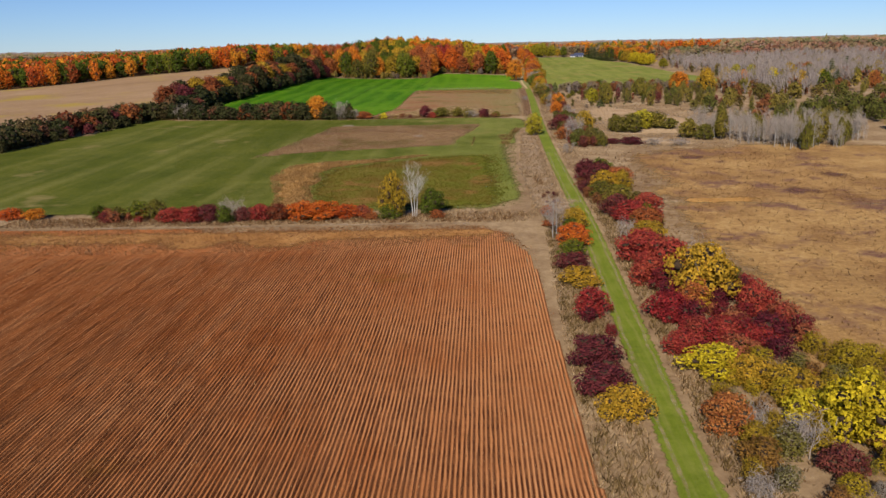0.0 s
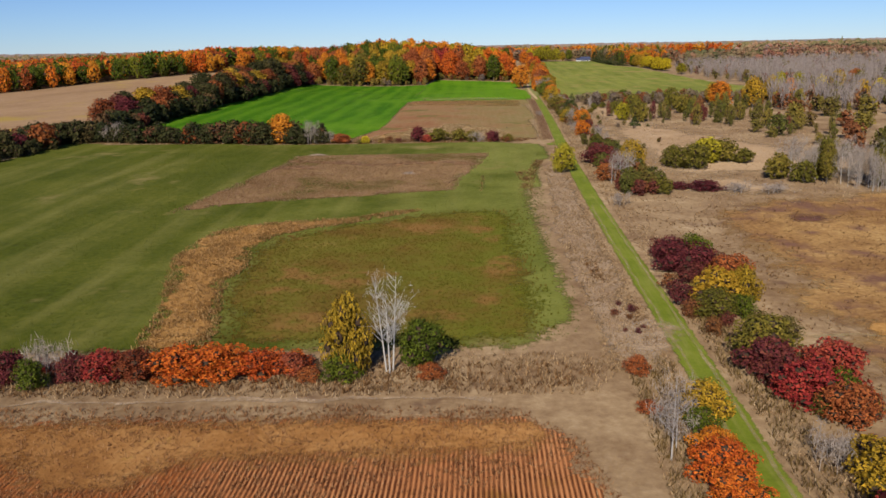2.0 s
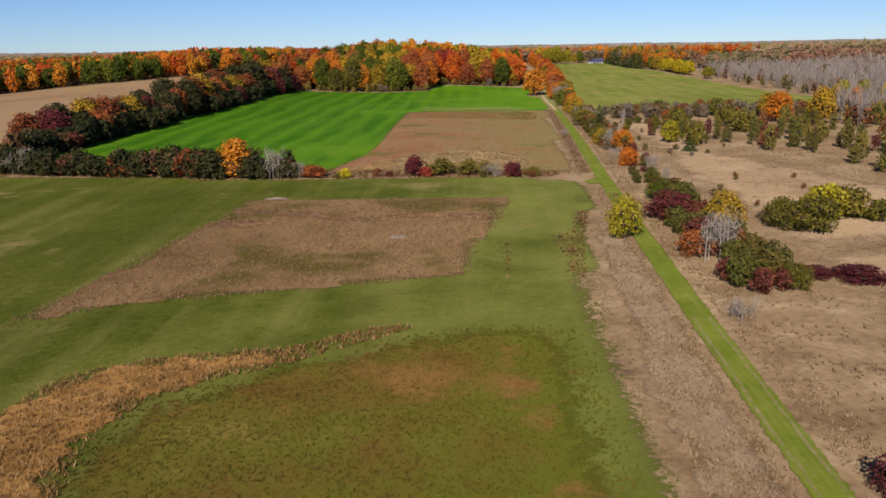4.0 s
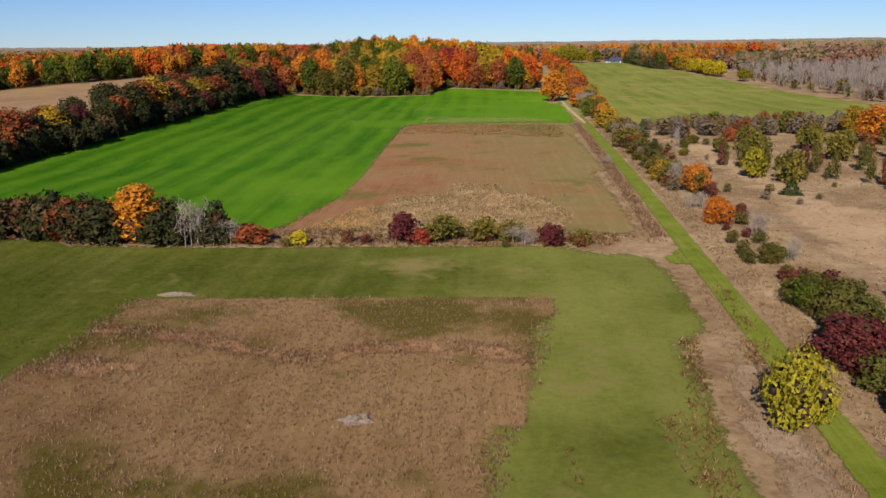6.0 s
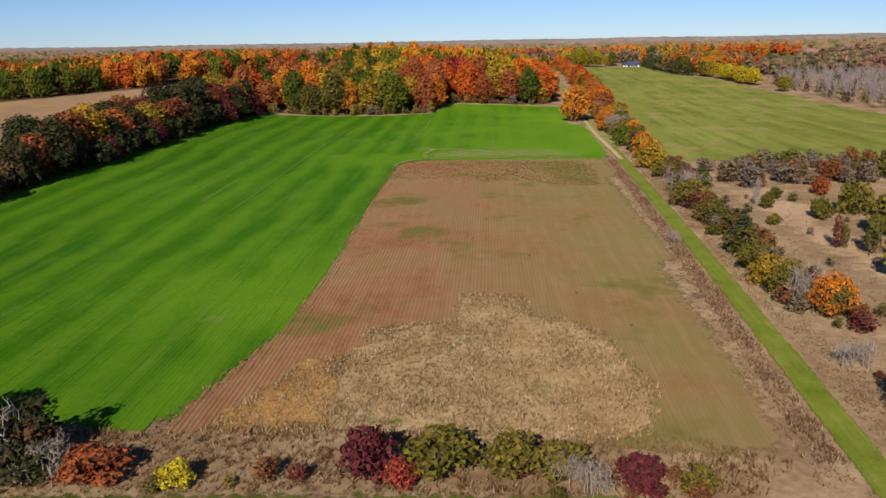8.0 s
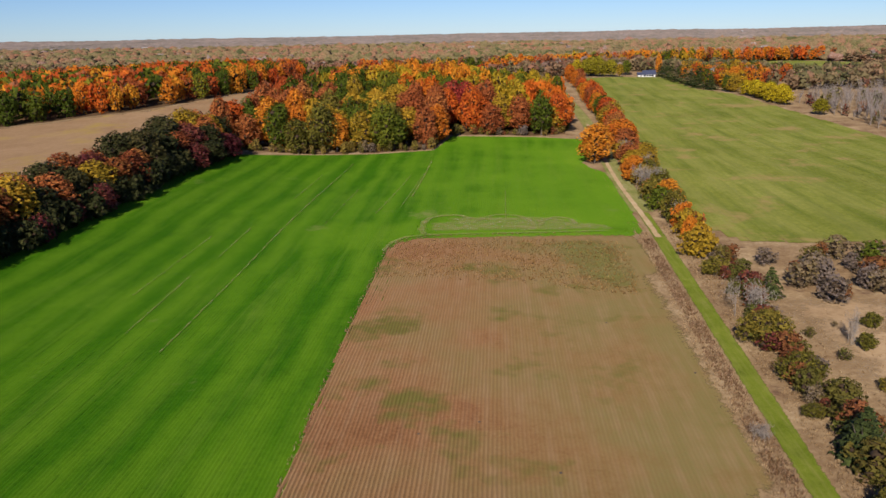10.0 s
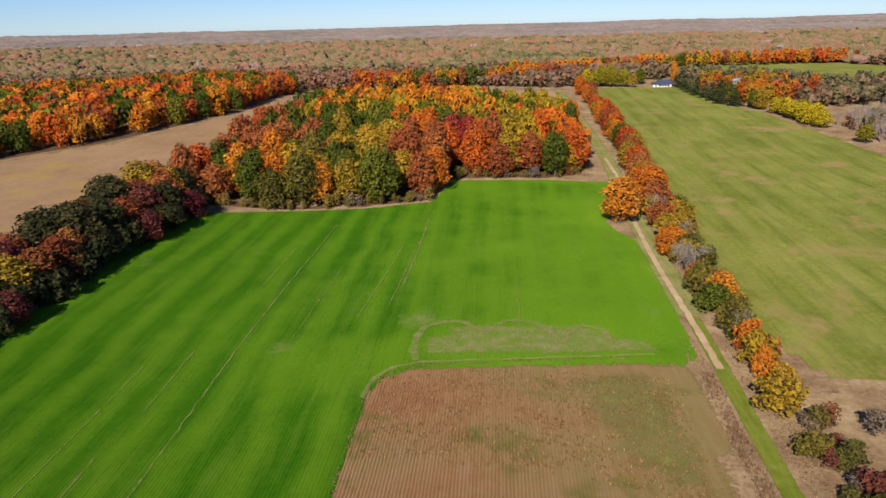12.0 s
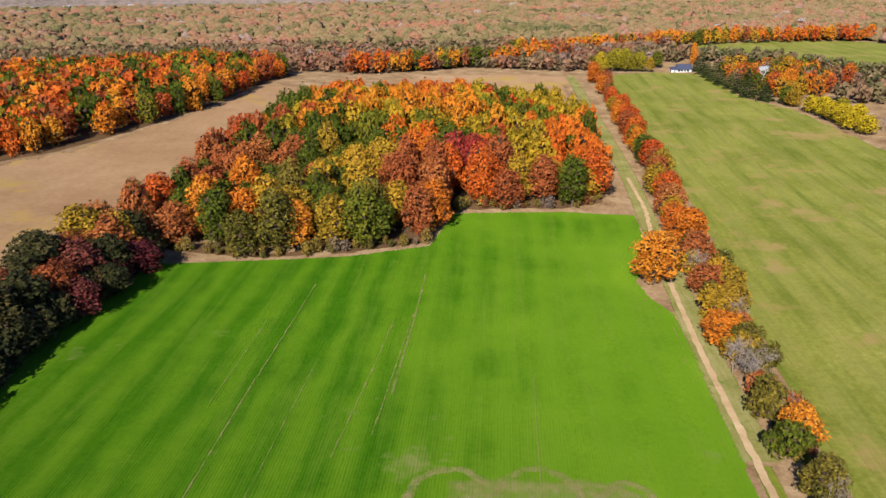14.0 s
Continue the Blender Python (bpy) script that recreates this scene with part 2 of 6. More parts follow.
M["gold_grass"] = land("golden_dry_grass", [(0.1, (0.129, 0.0575, 0.0134)), (0.35, (0.241, 0.121, 0.0346)), (0.65, (0.347, 0.192, 0.0642)), (0.95, (0.451, 0.284, 0.117))], 5, 0.5, patch=((0.15, 0.109, 0.0223), 5, 0.36), relief=0.3, fade=1.2)
M["bare_soil"] = land("bare_sandy_soil", [(0.1, (0.238, 0.162, 0.102)), (0.5, (0.374, 0.281, 0.196)), (0.95, (0.493, 0.399, 0.297))], 3, 0.3, relief=0.08, fade=1.0)
M["tan_grass"] = land("tan_grass", [(0.1, (0.128, 0.0774, 0.0312)), (0.35, (0.228, 0.145, 0.0663)), (0.65, (0.332, 0.229, 0.121)), (0.95, (0.456, 0.334, 0.203))], 4, 0.5, patch=((0.109, 0.114, 0.0218), 4, 0.40), relief=0.3, fade=1.0)
M["pale_grass"] = land("pale_dry_grass", [(0.1, (0.167, 0.101, 0.0542)), (0.4, (0.261, 0.176, 0.101)), (0.7, (0.34, 0.239, 0.144)), (0.95, (0.411, 0.307, 0.195))], 16, 0.8, patch=((0.158, 0.0931, 0.0506), 9, 0.36), relief=0.2, feather=1.6, fade=3.0)
M["purple_grass"] = land("purplish_dry_weeds", [(0.1, (0.0502, 0.0227, 0.0213)), (0.5, (0.101, 0.0453, 0.0373)), (0.95, (0.201, 0.109, 0.0667))], 6, 0.6, relief=0.25, feather=1.7, fade=2.6, cover=0.86)
M["faint_tan"] = land("faint_bare_soil", [(0.1, (0.15, 0.185, 0.036)), (0.5, (0.26, 0.225, 0.095)), (0.95, (0.37, 0.29, 0.175))], 5, 0.8, relief=0.05, feather=1.2, fade=2.6, cover=0.62)
# drift: stalkier west, with the sun's brighter return painted into the east
M["patch_brown"] = land("thin_stubble", [(0.1, (0.0642, 0.0349, 0.0117)), (0.4, (0.113, 0.062, 0.0241)), (0.7, (0.15, 0.0875, 0.0394)), (0.95, (0.218, 0.142, 0.0766))], 9, 0.45,
                        patch=((0.0755, 0.0601, 0.0111), 14, 0.50), streak=(0.6, (0.0772, 0.0429, 0.0146), 0.35), relief=0.2, fade=0.5, drift=(-62.0, 40.0, (0.22, 0.138, 0.066)))
M["pink_grass"] = land("pinkish_dry_grass", [(0.1, (0.13, 0.062, 0.026)), (0.4, (0.22, 0.115, 0.055)), (0.7, (0.33, 0.195, 0.11)), (0.95, (0.45, 0.31, 0.20))], 4, 0.4, patch=((0.10, 0.085, 0.02), 4, 0.38), relief=0.25, feather=2.0, fade=0.8)
# drift: paler eastern wheat, and the sun's hot spot put into its colour
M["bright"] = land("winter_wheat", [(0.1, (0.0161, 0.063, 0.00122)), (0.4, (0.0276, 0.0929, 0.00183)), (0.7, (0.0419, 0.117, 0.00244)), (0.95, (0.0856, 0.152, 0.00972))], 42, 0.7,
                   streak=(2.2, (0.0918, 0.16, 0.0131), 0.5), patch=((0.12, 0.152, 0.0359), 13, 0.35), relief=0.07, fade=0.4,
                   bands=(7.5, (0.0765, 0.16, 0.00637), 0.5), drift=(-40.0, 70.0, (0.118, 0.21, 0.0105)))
M["brown"] = land("brown_stubble", [(0.1, (0.115, 0.048, 0.0213)), (0.35, (0.195, 0.094, 0.0430)), (0.65, (0.262, 0.144, 0.0727)), (0.95, (0.36, 0.242, 0.140))], 16, 0.4,
                  patch=((0.112, 0.100, 0.026), 15, 0.45), streak=(1.1, (0.251, 0.16, 0.0921), 0.4), relief=0.12, fade=0.7, rows=(0.42, (0.0837, 0.0407, 0.0194), 0.34, 14.0, -30.0), drift=(-29.0, 44.0, (0.135, 0.122, 0.042)))
M["pale_field"] = land("harvested_field", [(0.1, (0.17, 0.0978, 0.051)), (0.45, (0.238, 0.149, 0.0808)), (0.75, (0.289, 0.191, 0.111)), (0.95, (0.323, 0.238, 0.119))], 50, 1.6,
                       patch=((0.268, 0.187, 0.0425), 45, 0.46), streak=(4, (0.196, 0.119, 0.0638), 0.3), relief=0.1, fade=1.0)
M["corner_grass"] = land("thin_corner_grass", [(0.1, (0.10, 0.10, 0.022)), (0.5, (0.15, 0.145, 0.040)), (0.95, (0.23, 0.20, 0.075))], 8, 0.6, relief=0.1, feather=1.3, fade=3.0, cover=0.74)
M["hay"] = land("hay_field", [(0.1, (0.0635, 0.0769, 0.0116)), (0.4, (0.119, 0.132, 0.0212)), (0.7, (0.173, 0.179, 0.0385)), (0.95, (0.288, 0.25, 0.0961))], 30, 1.0,
                patch=((0.207, 0.158, 0.0578), 20, 0.44), streak=(3.2, (0.0693, 0.0942, 0.0116), 0.8), relief=0.15, fade=1.0, bands=(11.0, (0.183, 0.178, 0.0501), 0.26), fine=0.45)
M["lane_grass"] = land("dry_lane_grass", [(0.1, (0.0836, 0.0833, 0.0214)), (0.4, (0.139, 0.137, 0.0383)), (0.7, (0.189, 0.179, 0.0651)), (0.95, (0.279, 0.259, 0.122))], 8, 0.6,
                       patch=((0.0836, 0.117, 0.0168), 7, 0.42), streak=(0.9, (0.251, 0.225, 0.115), 0.5), relief=0.12, fade=0.8)
M["lane"] = land("mown_lane", [(0.1, (0.056, 0.076, 0.007)), (0.4, (0.094, 0.120, 0.012)), (0.7, (0.126, 0.150, 0.018)), (0.95, (0.22, 0.205, 0.065))], 4, 0.3,
                 streak=(0.45, (0.175, 0.170, 0.045), 0.6), patch=((0.17, 0.155, 0.045), 4, 0.36), relief=0.12, fade=0.6)
M["rut"] = land("worn_wheel_track", [(0.1, (0.221, 0.145, 0.0765)), (0.5, (0.323, 0.234, 0.136)), (0.95, (0.425, 0.332, 0.212))], 5, 0.3, relief=0.05, fade=0.35)
M["faint_rut"] = land("faint_wheel_track", [(0.1, (0.221, 0.162, 0.068)), (0.5, (0.306, 0.238, 0.128)), (0.95, (0.374, 0.289, 0.17))], 5, 0.3, relief=0.05, feather=1.4, fade=1.1, cover=0.6)
M["faint_line"] = land("faint_drill_line", [(0.1, (0.15, 0.16, 0.045)), (0.5, (0.21, 0.195, 0.075)), (0.95, (0.30, 0.25, 0.12))], 9, 0.5, relief=0.04, feather=2.0, fade=2.5, cover=0.55)
M["faint_dirt"] = land("faint_dirt", [(0.1, (0.221, 0.145, 0.085)), (0.5, (0.34, 0.246, 0.162)), (0.95, (0.442, 0.34, 0.238))], 3, 0.3, relief=0.05, feather=2.0, fade=1.0, cover=0.6)
M["litter"] = land("leaf_litter", [(0.1, (0.0425, 0.0255, 0.0153)), (0.5, (0.085, 0.051, 0.0255)), (0.95, (0.145, 0.085, 0.0425))], 12, 0.5, relief=0.15)
M["bark"] = plain("bark", (0.11, 0.085, 0.065), 0.9, 0.4, 3)
M["pale_bark"] = plain("pale_bark", (0.37, 0.335, 0.30), 0.8, 0.25, 3)
M["dead_bark"] = plain("bleached_dead_bark", (0.42, 0.395, 0.36), 0.85, 0.2, 3)
# dark brown for a crown's inner lobes, painting the shade in its gaps
M["crown_gap_shade"] = plain("painted_gap_shade", (0.050, 0.028, 0.013), 0.95, 0.4, 1.2)
M["twig"] = plain("grey_twigs", (0.30, 0.245, 0.20), 0.85, 0.3, 1.5)

LEAF = {
    "red": [(0, (0.24, 0.014, 0.02)), (0.5, (0.34, 0.034, 0.030)), (1, (0.42, 0.09, 0.04))],
    "orange": [(0, (0.46, 0.1, 0.012)), (0.5, (0.62, 0.185, 0.016)), (1, (0.68, 0.29, 0.025))],
    "flame": [(0, (0.42, 0.055, 0.012)), (0.5, (0.60, 0.115, 0.016)), (1, (0.66, 0.20, 0.02))],
    "rust": [(0, (0.28, 0.062, 0.02)), (0.5, (0.40, 0.115, 0.032)), (1, (0.47, 0.20, 0.05))],
    "maroon": [(0, (0.09, 0.014, 0.02)), (0.5, (0.16, 0.03, 0.032)), (1, (0.21, 0.07, 0.035))],
    "gold": [(0, (0.26, 0.17, 0.014)), (0.5, (0.42, 0.26, 0.02)), (1, (0.56, 0.31, 0.026))],
    "yellow": [(0, (0.44, 0.31, 0.012)), (0.5, (0.6, 0.45, 0.016)), (1, (0.63, 0.51, 0.03))],
    "lime": [(0, (0.2, 0.17, 0.012)), (0.5, (0.33, 0.275, 0.016)), (1, (0.44, 0.355, 0.028))],
    "olive": [(0, (0.09, 0.085, 0.012)), (0.5, (0.165, 0.14, 0.018)), (1, (0.27, 0.19, 0.03))],
    "green": [(0, (0.055, 0.078, 0.006)), (0.5, (0.1, 0.125, 0.009)), (1, (0.18, 0.18, 0.014))],
    "umber": [(0, (0.12, 0.026, 0.012)), (0.5, (0.23, 0.055, 0.018)), (1, (0.32, 0.115, 0.026))],
    # dark hedge leaves; in the hedgerow they also stand in for shade
    "dark": [(0, (0.026, 0.032, 0.008)), (0.5, (0.048, 0.050, 0.013)), (1, (0.085, 0.066, 0.02))],
    "juniper": [(0, (0.04, 0.055, 0.016)), (0.5, (0.07, 0.09, 0.022)), (1, (0.12, 0.13, 0.03))],
    "grey": [(0, (0.22, 0.175, 0.15)), (0.5, (0.31, 0.26, 0.23)), (1, (0.40, 0.33, 0.285))],
}
for k, v in LEAF.items():
    M["leaf_" + k] = foliage("leaves_" + k, v, thin=0.0 if k == "grey" else 0.14)
# mixed woods: one tint for each crown
M["woods"] = foliage("mixed_woods_leaves", [(0, (0.075, 0.105, 0.008)), (0.18, (0.17, 0.18, 0.014)), (0.34, (0.52, 0.34, 0.022)), (0.50, (0.72, 0.28, 0.022)),
                                            (0.66, (0.70, 0.17, 0.018)), (0.80, (0.58, 0.095, 0.018)), (0.90, (0.42, 0.12, 0.034)), (1, (0.37, 0.24, 0.15))], 0.32, tone=True)
# distance haze is put into these tints: greyer, lighter and bluer than the leaves
HAZED_TINTS = [(0, (0.0802, 0.087, 0.0335)), (0.2, (0.155, 0.132, 0.0558)), (0.4, (0.219, 0.159, 0.0804)), (0.6, (0.262, 0.151, 0.087)), (0.75, (0.288, 0.122, 0.0714)), (0.88, (0.257, 0.185, 0.151)), (1, (0.288, 0.244, 0.223))]
M["far_woods"] = treetops("far_woods_leaves", HAZED_TINTS, 1.1)
M["middle_woods"] = foliage("middle_woods_leaves", [(p, tuple(min(0.7, v * 1.3) for v in c)) for p, c in HAZED_TINTS], 0.3, tone=True)
M["shrub_mix"] = foliage("mixed_shrub_leaves", [(0, (0.14, 0.03, 0.03)), (0.2, (0.27, 0.095, 0.035)), (0.4, (0.15, 0.12, 0.024)), (0.55, (0.11, 0.115, 0.02)), (0.7, (0.22, 0.17, 0.03)), (0.85, (0.32, 0.22, 0.038)), (1, (0.22, 0.165, 0.135))], 0.18, tone=True)
# dark hedge tints; along the hedgerow's east side they paint its shade
M["hedge_mix"] = foliage("dark_hedge_leaves_and_shade", [(0, (0.025, 0.031, 0.008)), (0.6, (0.055, 0.055, 0.015)), (0.85, (0.11, 0.075, 0.026)), (1, (0.17, 0.06, 0.03))], 0.12, tone=True)
M["straw"] = foliage("dry_grass_blades", [(0, (0.288, 0.163, 0.0744)), (0.4, (0.404, 0.258, 0.124)), (0.8, (0.503, 0.344, 0.183)), (1, (0.558, 0.413, 0.249))], 0.4, own=0.0, mottle=0.9)
M["rusty_straw"] = foliage("rust_grass_blades", [(0, (0.122, 0.0561, 0.0281)), (0.4, (0.243, 0.127, 0.0519)), (0.8, (0.346, 0.201, 0.0842)), (1, (0.43, 0.29, 0.14))], 0.45, own=0.0, mottle=0.9)
M["rust_blades"] = foliage("rust_grass_tall", [(0, (0.128, 0.051, 0.017)), (0.4, (0.221, 0.106, 0.0357)), (0.8, (0.306, 0.17, 0.068)), (1, (0.425, 0.289, 0.153))], 0.35, own=0.0, mottle=0.9)
M["tan_blades"] = foliage("tall_grass_blades", [(0, (0.27, 0.164, 0.063)), (0.4, (0.396, 0.262, 0.119)), (0.8, (0.522, 0.369, 0.189)), (1, (0.612, 0.459, 0.266))], 0.35, own=0.0, mottle=0.9)
M["olive_stalk"] = foliage("weedy_stalks", [(0, (0.111, 0.0638, 0.017)), (0.45, (0.178, 0.111, 0.0357)), (0.8, (0.255, 0.17, 0.068)), (1, (0.357, 0.246, 0.119))], 0.35, own=0.0, mottle=0.9)
M["stalk"] = foliage("stubble_stalks", [(0, (0.187, 0.0723, 0.0238)), (0.5, (0.289, 0.132, 0.051)), (1, (0.391, 0.221, 0.102))], 0.3, own=0.0, mottle=0.9)
M["sumac_mix"] = foliage("sumac_leaves", [(0, (0.13, 0.02, 0.03)), (0.35, (0.22, 0.024, 0.026)), (0.7, (0.34, 0.036, 0.032)), (1, (0.40, 0.13, 0.055))], 0.25, tone=True)
M["gold_mix"] = foliage("gold_thicket_leaves", [(0, (0.26, 0.11, 0.035)), (0.35, (0.34, 0.22, 0.02)), (0.7, (0.42, 0.30, 0.018)), (0.9, (0.18, 0.155, 0.03)), (1, (0.32, 0.27, 0.22))], 0.25, tone=True)
M["pink_blades"] = foliage("pinkish_grass_blades", [(0, (0.16, 0.075, 0.03)), (0.4, (0.27, 0.145, 0.07)), (0.8, (0.38, 0.235, 0.135)), (1, (0.52, 0.38, 0.25))], 0.35, own=0.0, mottle=0.9)
M["gold_blades"] = foliage("golden_grass_blades", [(0, (0.218, 0.109, 0.029)), (0.4, (0.332, 0.178, 0.0558)), (0.8, (0.429, 0.254, 0.0952)), (1, (0.512, 0.338, 0.156))], 0.35, own=0.0, mottle=0.9)
M["heap_straw"] = plain("bleached_straw", (0.25, 0.185, 0.135), 0.9, 0.5, 5)


# ---------- mesh helpers ----------
def face_mesh(name, verts, size, material, tone=None):
    """A mesh of separate faces with `size` corners each."""
    verts = np.asarray(verts, np.float32).reshape(-1, 3)
    n = len(verts) // size
    me = bpy.data.meshes.new(name)
    me.vertices.add(len(verts))
    me.vertices.foreach_set("co", verts.ravel())
    me.loops.add(len(verts))
    me.loops.foreach_set("vertex_index", np.arange(len(verts), dtype=np.int32))
    me.polygons.add(n)
    me.polygons.foreach_set("loop_start", np.arange(0, len(verts), size, dtype=np.int32))
    if tone is not None:
        me.attributes.new("tone", "FLOAT", "FACE").data.foreach_set("value", np.asarray(tone, np.float32))
    me.update(calc_edges=True)
    me.materials.append(material)
    return me


def list_mesh(name, verts, faces, material, smooth=False):
    me = bpy.data.meshes.new(name)
    me.from_pydata([tuple(v) for v in verts], [], [tuple(f) for f in faces])
    me.materials.append(material)
    if smooth:
        me.polygons.foreach_set("use_smooth", [True] * len(me.polygons))
    me.update()
    return me


def unit(v):
    return v / np.maximum(np.linalg.norm(v, axis=-1, keepdims=True), 1e-9)


def clusters(pos, nrm, size, rng, slim=1.0):
    """Leaf clusters: one pointed spray of leaves at each position, three corners each."""
    n = len(pos)
    t = unit(np.cross(nrm, unit(rng.normal(size=(n, 3)))))
    b = np.cross(nrm, t)
    s = np.asarray(size).reshape(-1, 1)
    a = s * rng.uniform(0.75, 1.25, (n, 1))
    c = s * rng.uniform(0.7, 1.2, (n, 1)) * slim
    droop = nrm * s * rng.uniform(-0.35, 0.05, (n, 1))
    return np.stack([pos - t * a - b * c * 0.5 + droop, pos + t * a - b * c * 0.5, pos + b * c], 1).reshape(-1, 3)


def tube(path, radii, sides=5):
    """Verts and faces of a tapered limb along a path."""
    path = np.asarray(path, float)
    vs, fs = [], []
    for i, p in enumerate(path):
        d = unit(path[min(i + 1, len(path) - 1)] - path[max(i - 1, 0)])
        u = unit(np.cross(d, (0.31, 0.95, 0.05)))
        w = np.cross(d, u)
        for k in range(sides):
            a = 2 * math.pi * k / sides
            vs.append(p + (u * math.cos(a) + w * math.sin(a)) * radii[i])
    for i in range(len(path) - 1):
        for k in range(sides):
            k2 = (k + 1) % sides
            fs.append((i * sides + k, i * sides + k2, (i + 1) * sides + k2, (i + 1) * sides + k))
    return vs, fs


def join(bits):
    vs, fs = [], []
    for v, f in bits:
        o = len(vs)
        vs += list(v)
        fs += [tuple(i + o for i in q) for q in f]
    return vs, fs


def limbs(rng, h, w, base, r, count, bare=False):
    """A trunk with its limbs; a bare plant gets forking branches."""
    lean = rng.normal(size=2) * 0.03 * h
    trunk = [np.array((0, 0, -0.4)), np.array((lean[0] * 0.3, lean[1] * 0.3, h * 0.3)), np.array((lean[0], lean[1], h * 0.62)), np.array((lean[0] * 1.3, lean[1] * 1.3, h * (0.97 if bare else 0.85)))]
    bits = [tube(trunk, [r * 1.25, r * 0.85, r * 0.5, r * 0.12], 6)]
    tips = []
    for i in range(count):
        f = rng.uniform(base, 0.85)
        s = np.array((lean[0] * f * 1.2, lean[1] * f * 1.2, h * f * 0.95))
        a = rng.uniform(0, 2 * math.pi)
        ln = w * 0.5 * rng.uniform(0.55, 1.0) * (1.15 - 0.6 * f)
        up = rng.uniform(0.4, 1.1)
        e = s + np.array((math.cos(a) * ln, math.sin(a) * ln, ln * up))
        mid = (s + e) / 2 + rng.normal(size=3) * ln * 0.08 - np.array((0, 0, ln * 0.08))
        rr = r * 0.38 * (1.1 - f)
        bits.append(tube([s, mid, e], [rr, rr * 0.65, rr * 0.15], 4))
        tips += [mid, e]
        if bare:
            for _ in range(4):
                m = s + (e - s) * rng.uniform(0.3, 0.95)
                d = unit(unit(e - s) + rng.normal(size=3) * 0.55 + np.array((0, 0, 0.35)))
                e2 = m + d * ln * rng.uniform(0.3, 0.6)
                bits.append(tube([m, e2], [rr * 0.45, rr * 0.1], 3))
                tips += [e2, (m + e2) / 2]
    return join(bits), np.array(tips)


def ball(subdiv):
    bm = bmesh.new()
    bmesh.ops.create_icosphere(bm, subdivisions=subdiv, radius=1)
    v = np.array([x.co for x in bm.verts])
    f = np.array([[x.index for x in q.verts] for q in bm.faces])
    bm.free()
    return v, f


OCTA = np.array([(1, 0, 0), (-1, 0, 0), (0, 1, 0), (0, -1, 0), (0, 0, 1), (0, 0, -1)], float)
BALLS = {0: (OCTA, np.array([(0, 2, 4), (2, 1, 4), (1, 3, 4), (3, 0, 4), (2, 0, 5), (1, 2, 5), (3, 1, 5), (0, 3, 5)])), 1: ball(1)}


def lobed_crown(rng, h, w, base, n, leaf, lobes, sub=1):
    """A heap of uneven lobes, later coloured dark as inner shade, with leaf clusters standing out all over them.
    Returns the clusters' corners and the lobes.
    """
    z0, z1 = h * base, h
    mid, half = (z0 + z1) / 2, (z1 - z0) / 2
    cs, rs = [], []
    for i in range(lobes):
        f = -0.82 + 1.62 * (i + 0.5) / lobes
        r = min(w * rng.uniform(0.14, 0.25), half * 0.5)
        env = w * 0.5 * math.sqrt(max(0.05, 1 - (max(0, f + 0.15) / 1.02) ** 2)) * (1.0 if f > -0.55 else 0.85)
        off = max(0.0, env - r * 0.9) * rng.uniform(0.65, 1.05)
        a = i * 2.4 + rng.uniform(-0.6, 0.6)
        cs.append((math.cos(a) * off, math.sin(a) * off, mid + f * half * 0.86))
        rs.append(r)
    for f in (-0.35, 0.25):
        cs.append((rng.uniform(-0.05, 0.05) * w, rng.uniform(-0.05, 0.05) * w, mid + f * half))
        rs.append(min(w * 0.33, half * 0.7))
    cs, rs = np.array(cs), np.array(rs)
    squash = np.array((1, 1, min(1.15, max(0.7, half * 2 / w))))
    pick = rng.choice(len(cs), n, p=rs ** 2 / np.sum(rs ** 2))
    d = unit(rng.normal(size=(n, 3)) + np.array((0, 0, 0.2)))
    pos = cs[pick] + d * (rs[pick] * (1.12 - 0.42 * rng.random(n) ** 1.5))[:, None] * squash
    pos[:, 2] = np.maximum(pos[:, 2], 0.03 * h)
    q = clusters(pos, unit(d + rng.normal(size=(n, 3)) * 0.42), leaf * rng.uniform(0.6, 1.35, n), rng)
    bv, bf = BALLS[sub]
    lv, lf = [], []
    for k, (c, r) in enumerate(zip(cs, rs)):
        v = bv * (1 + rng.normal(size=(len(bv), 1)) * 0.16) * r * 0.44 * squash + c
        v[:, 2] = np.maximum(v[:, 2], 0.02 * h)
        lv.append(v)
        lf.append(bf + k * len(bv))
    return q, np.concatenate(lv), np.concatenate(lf)


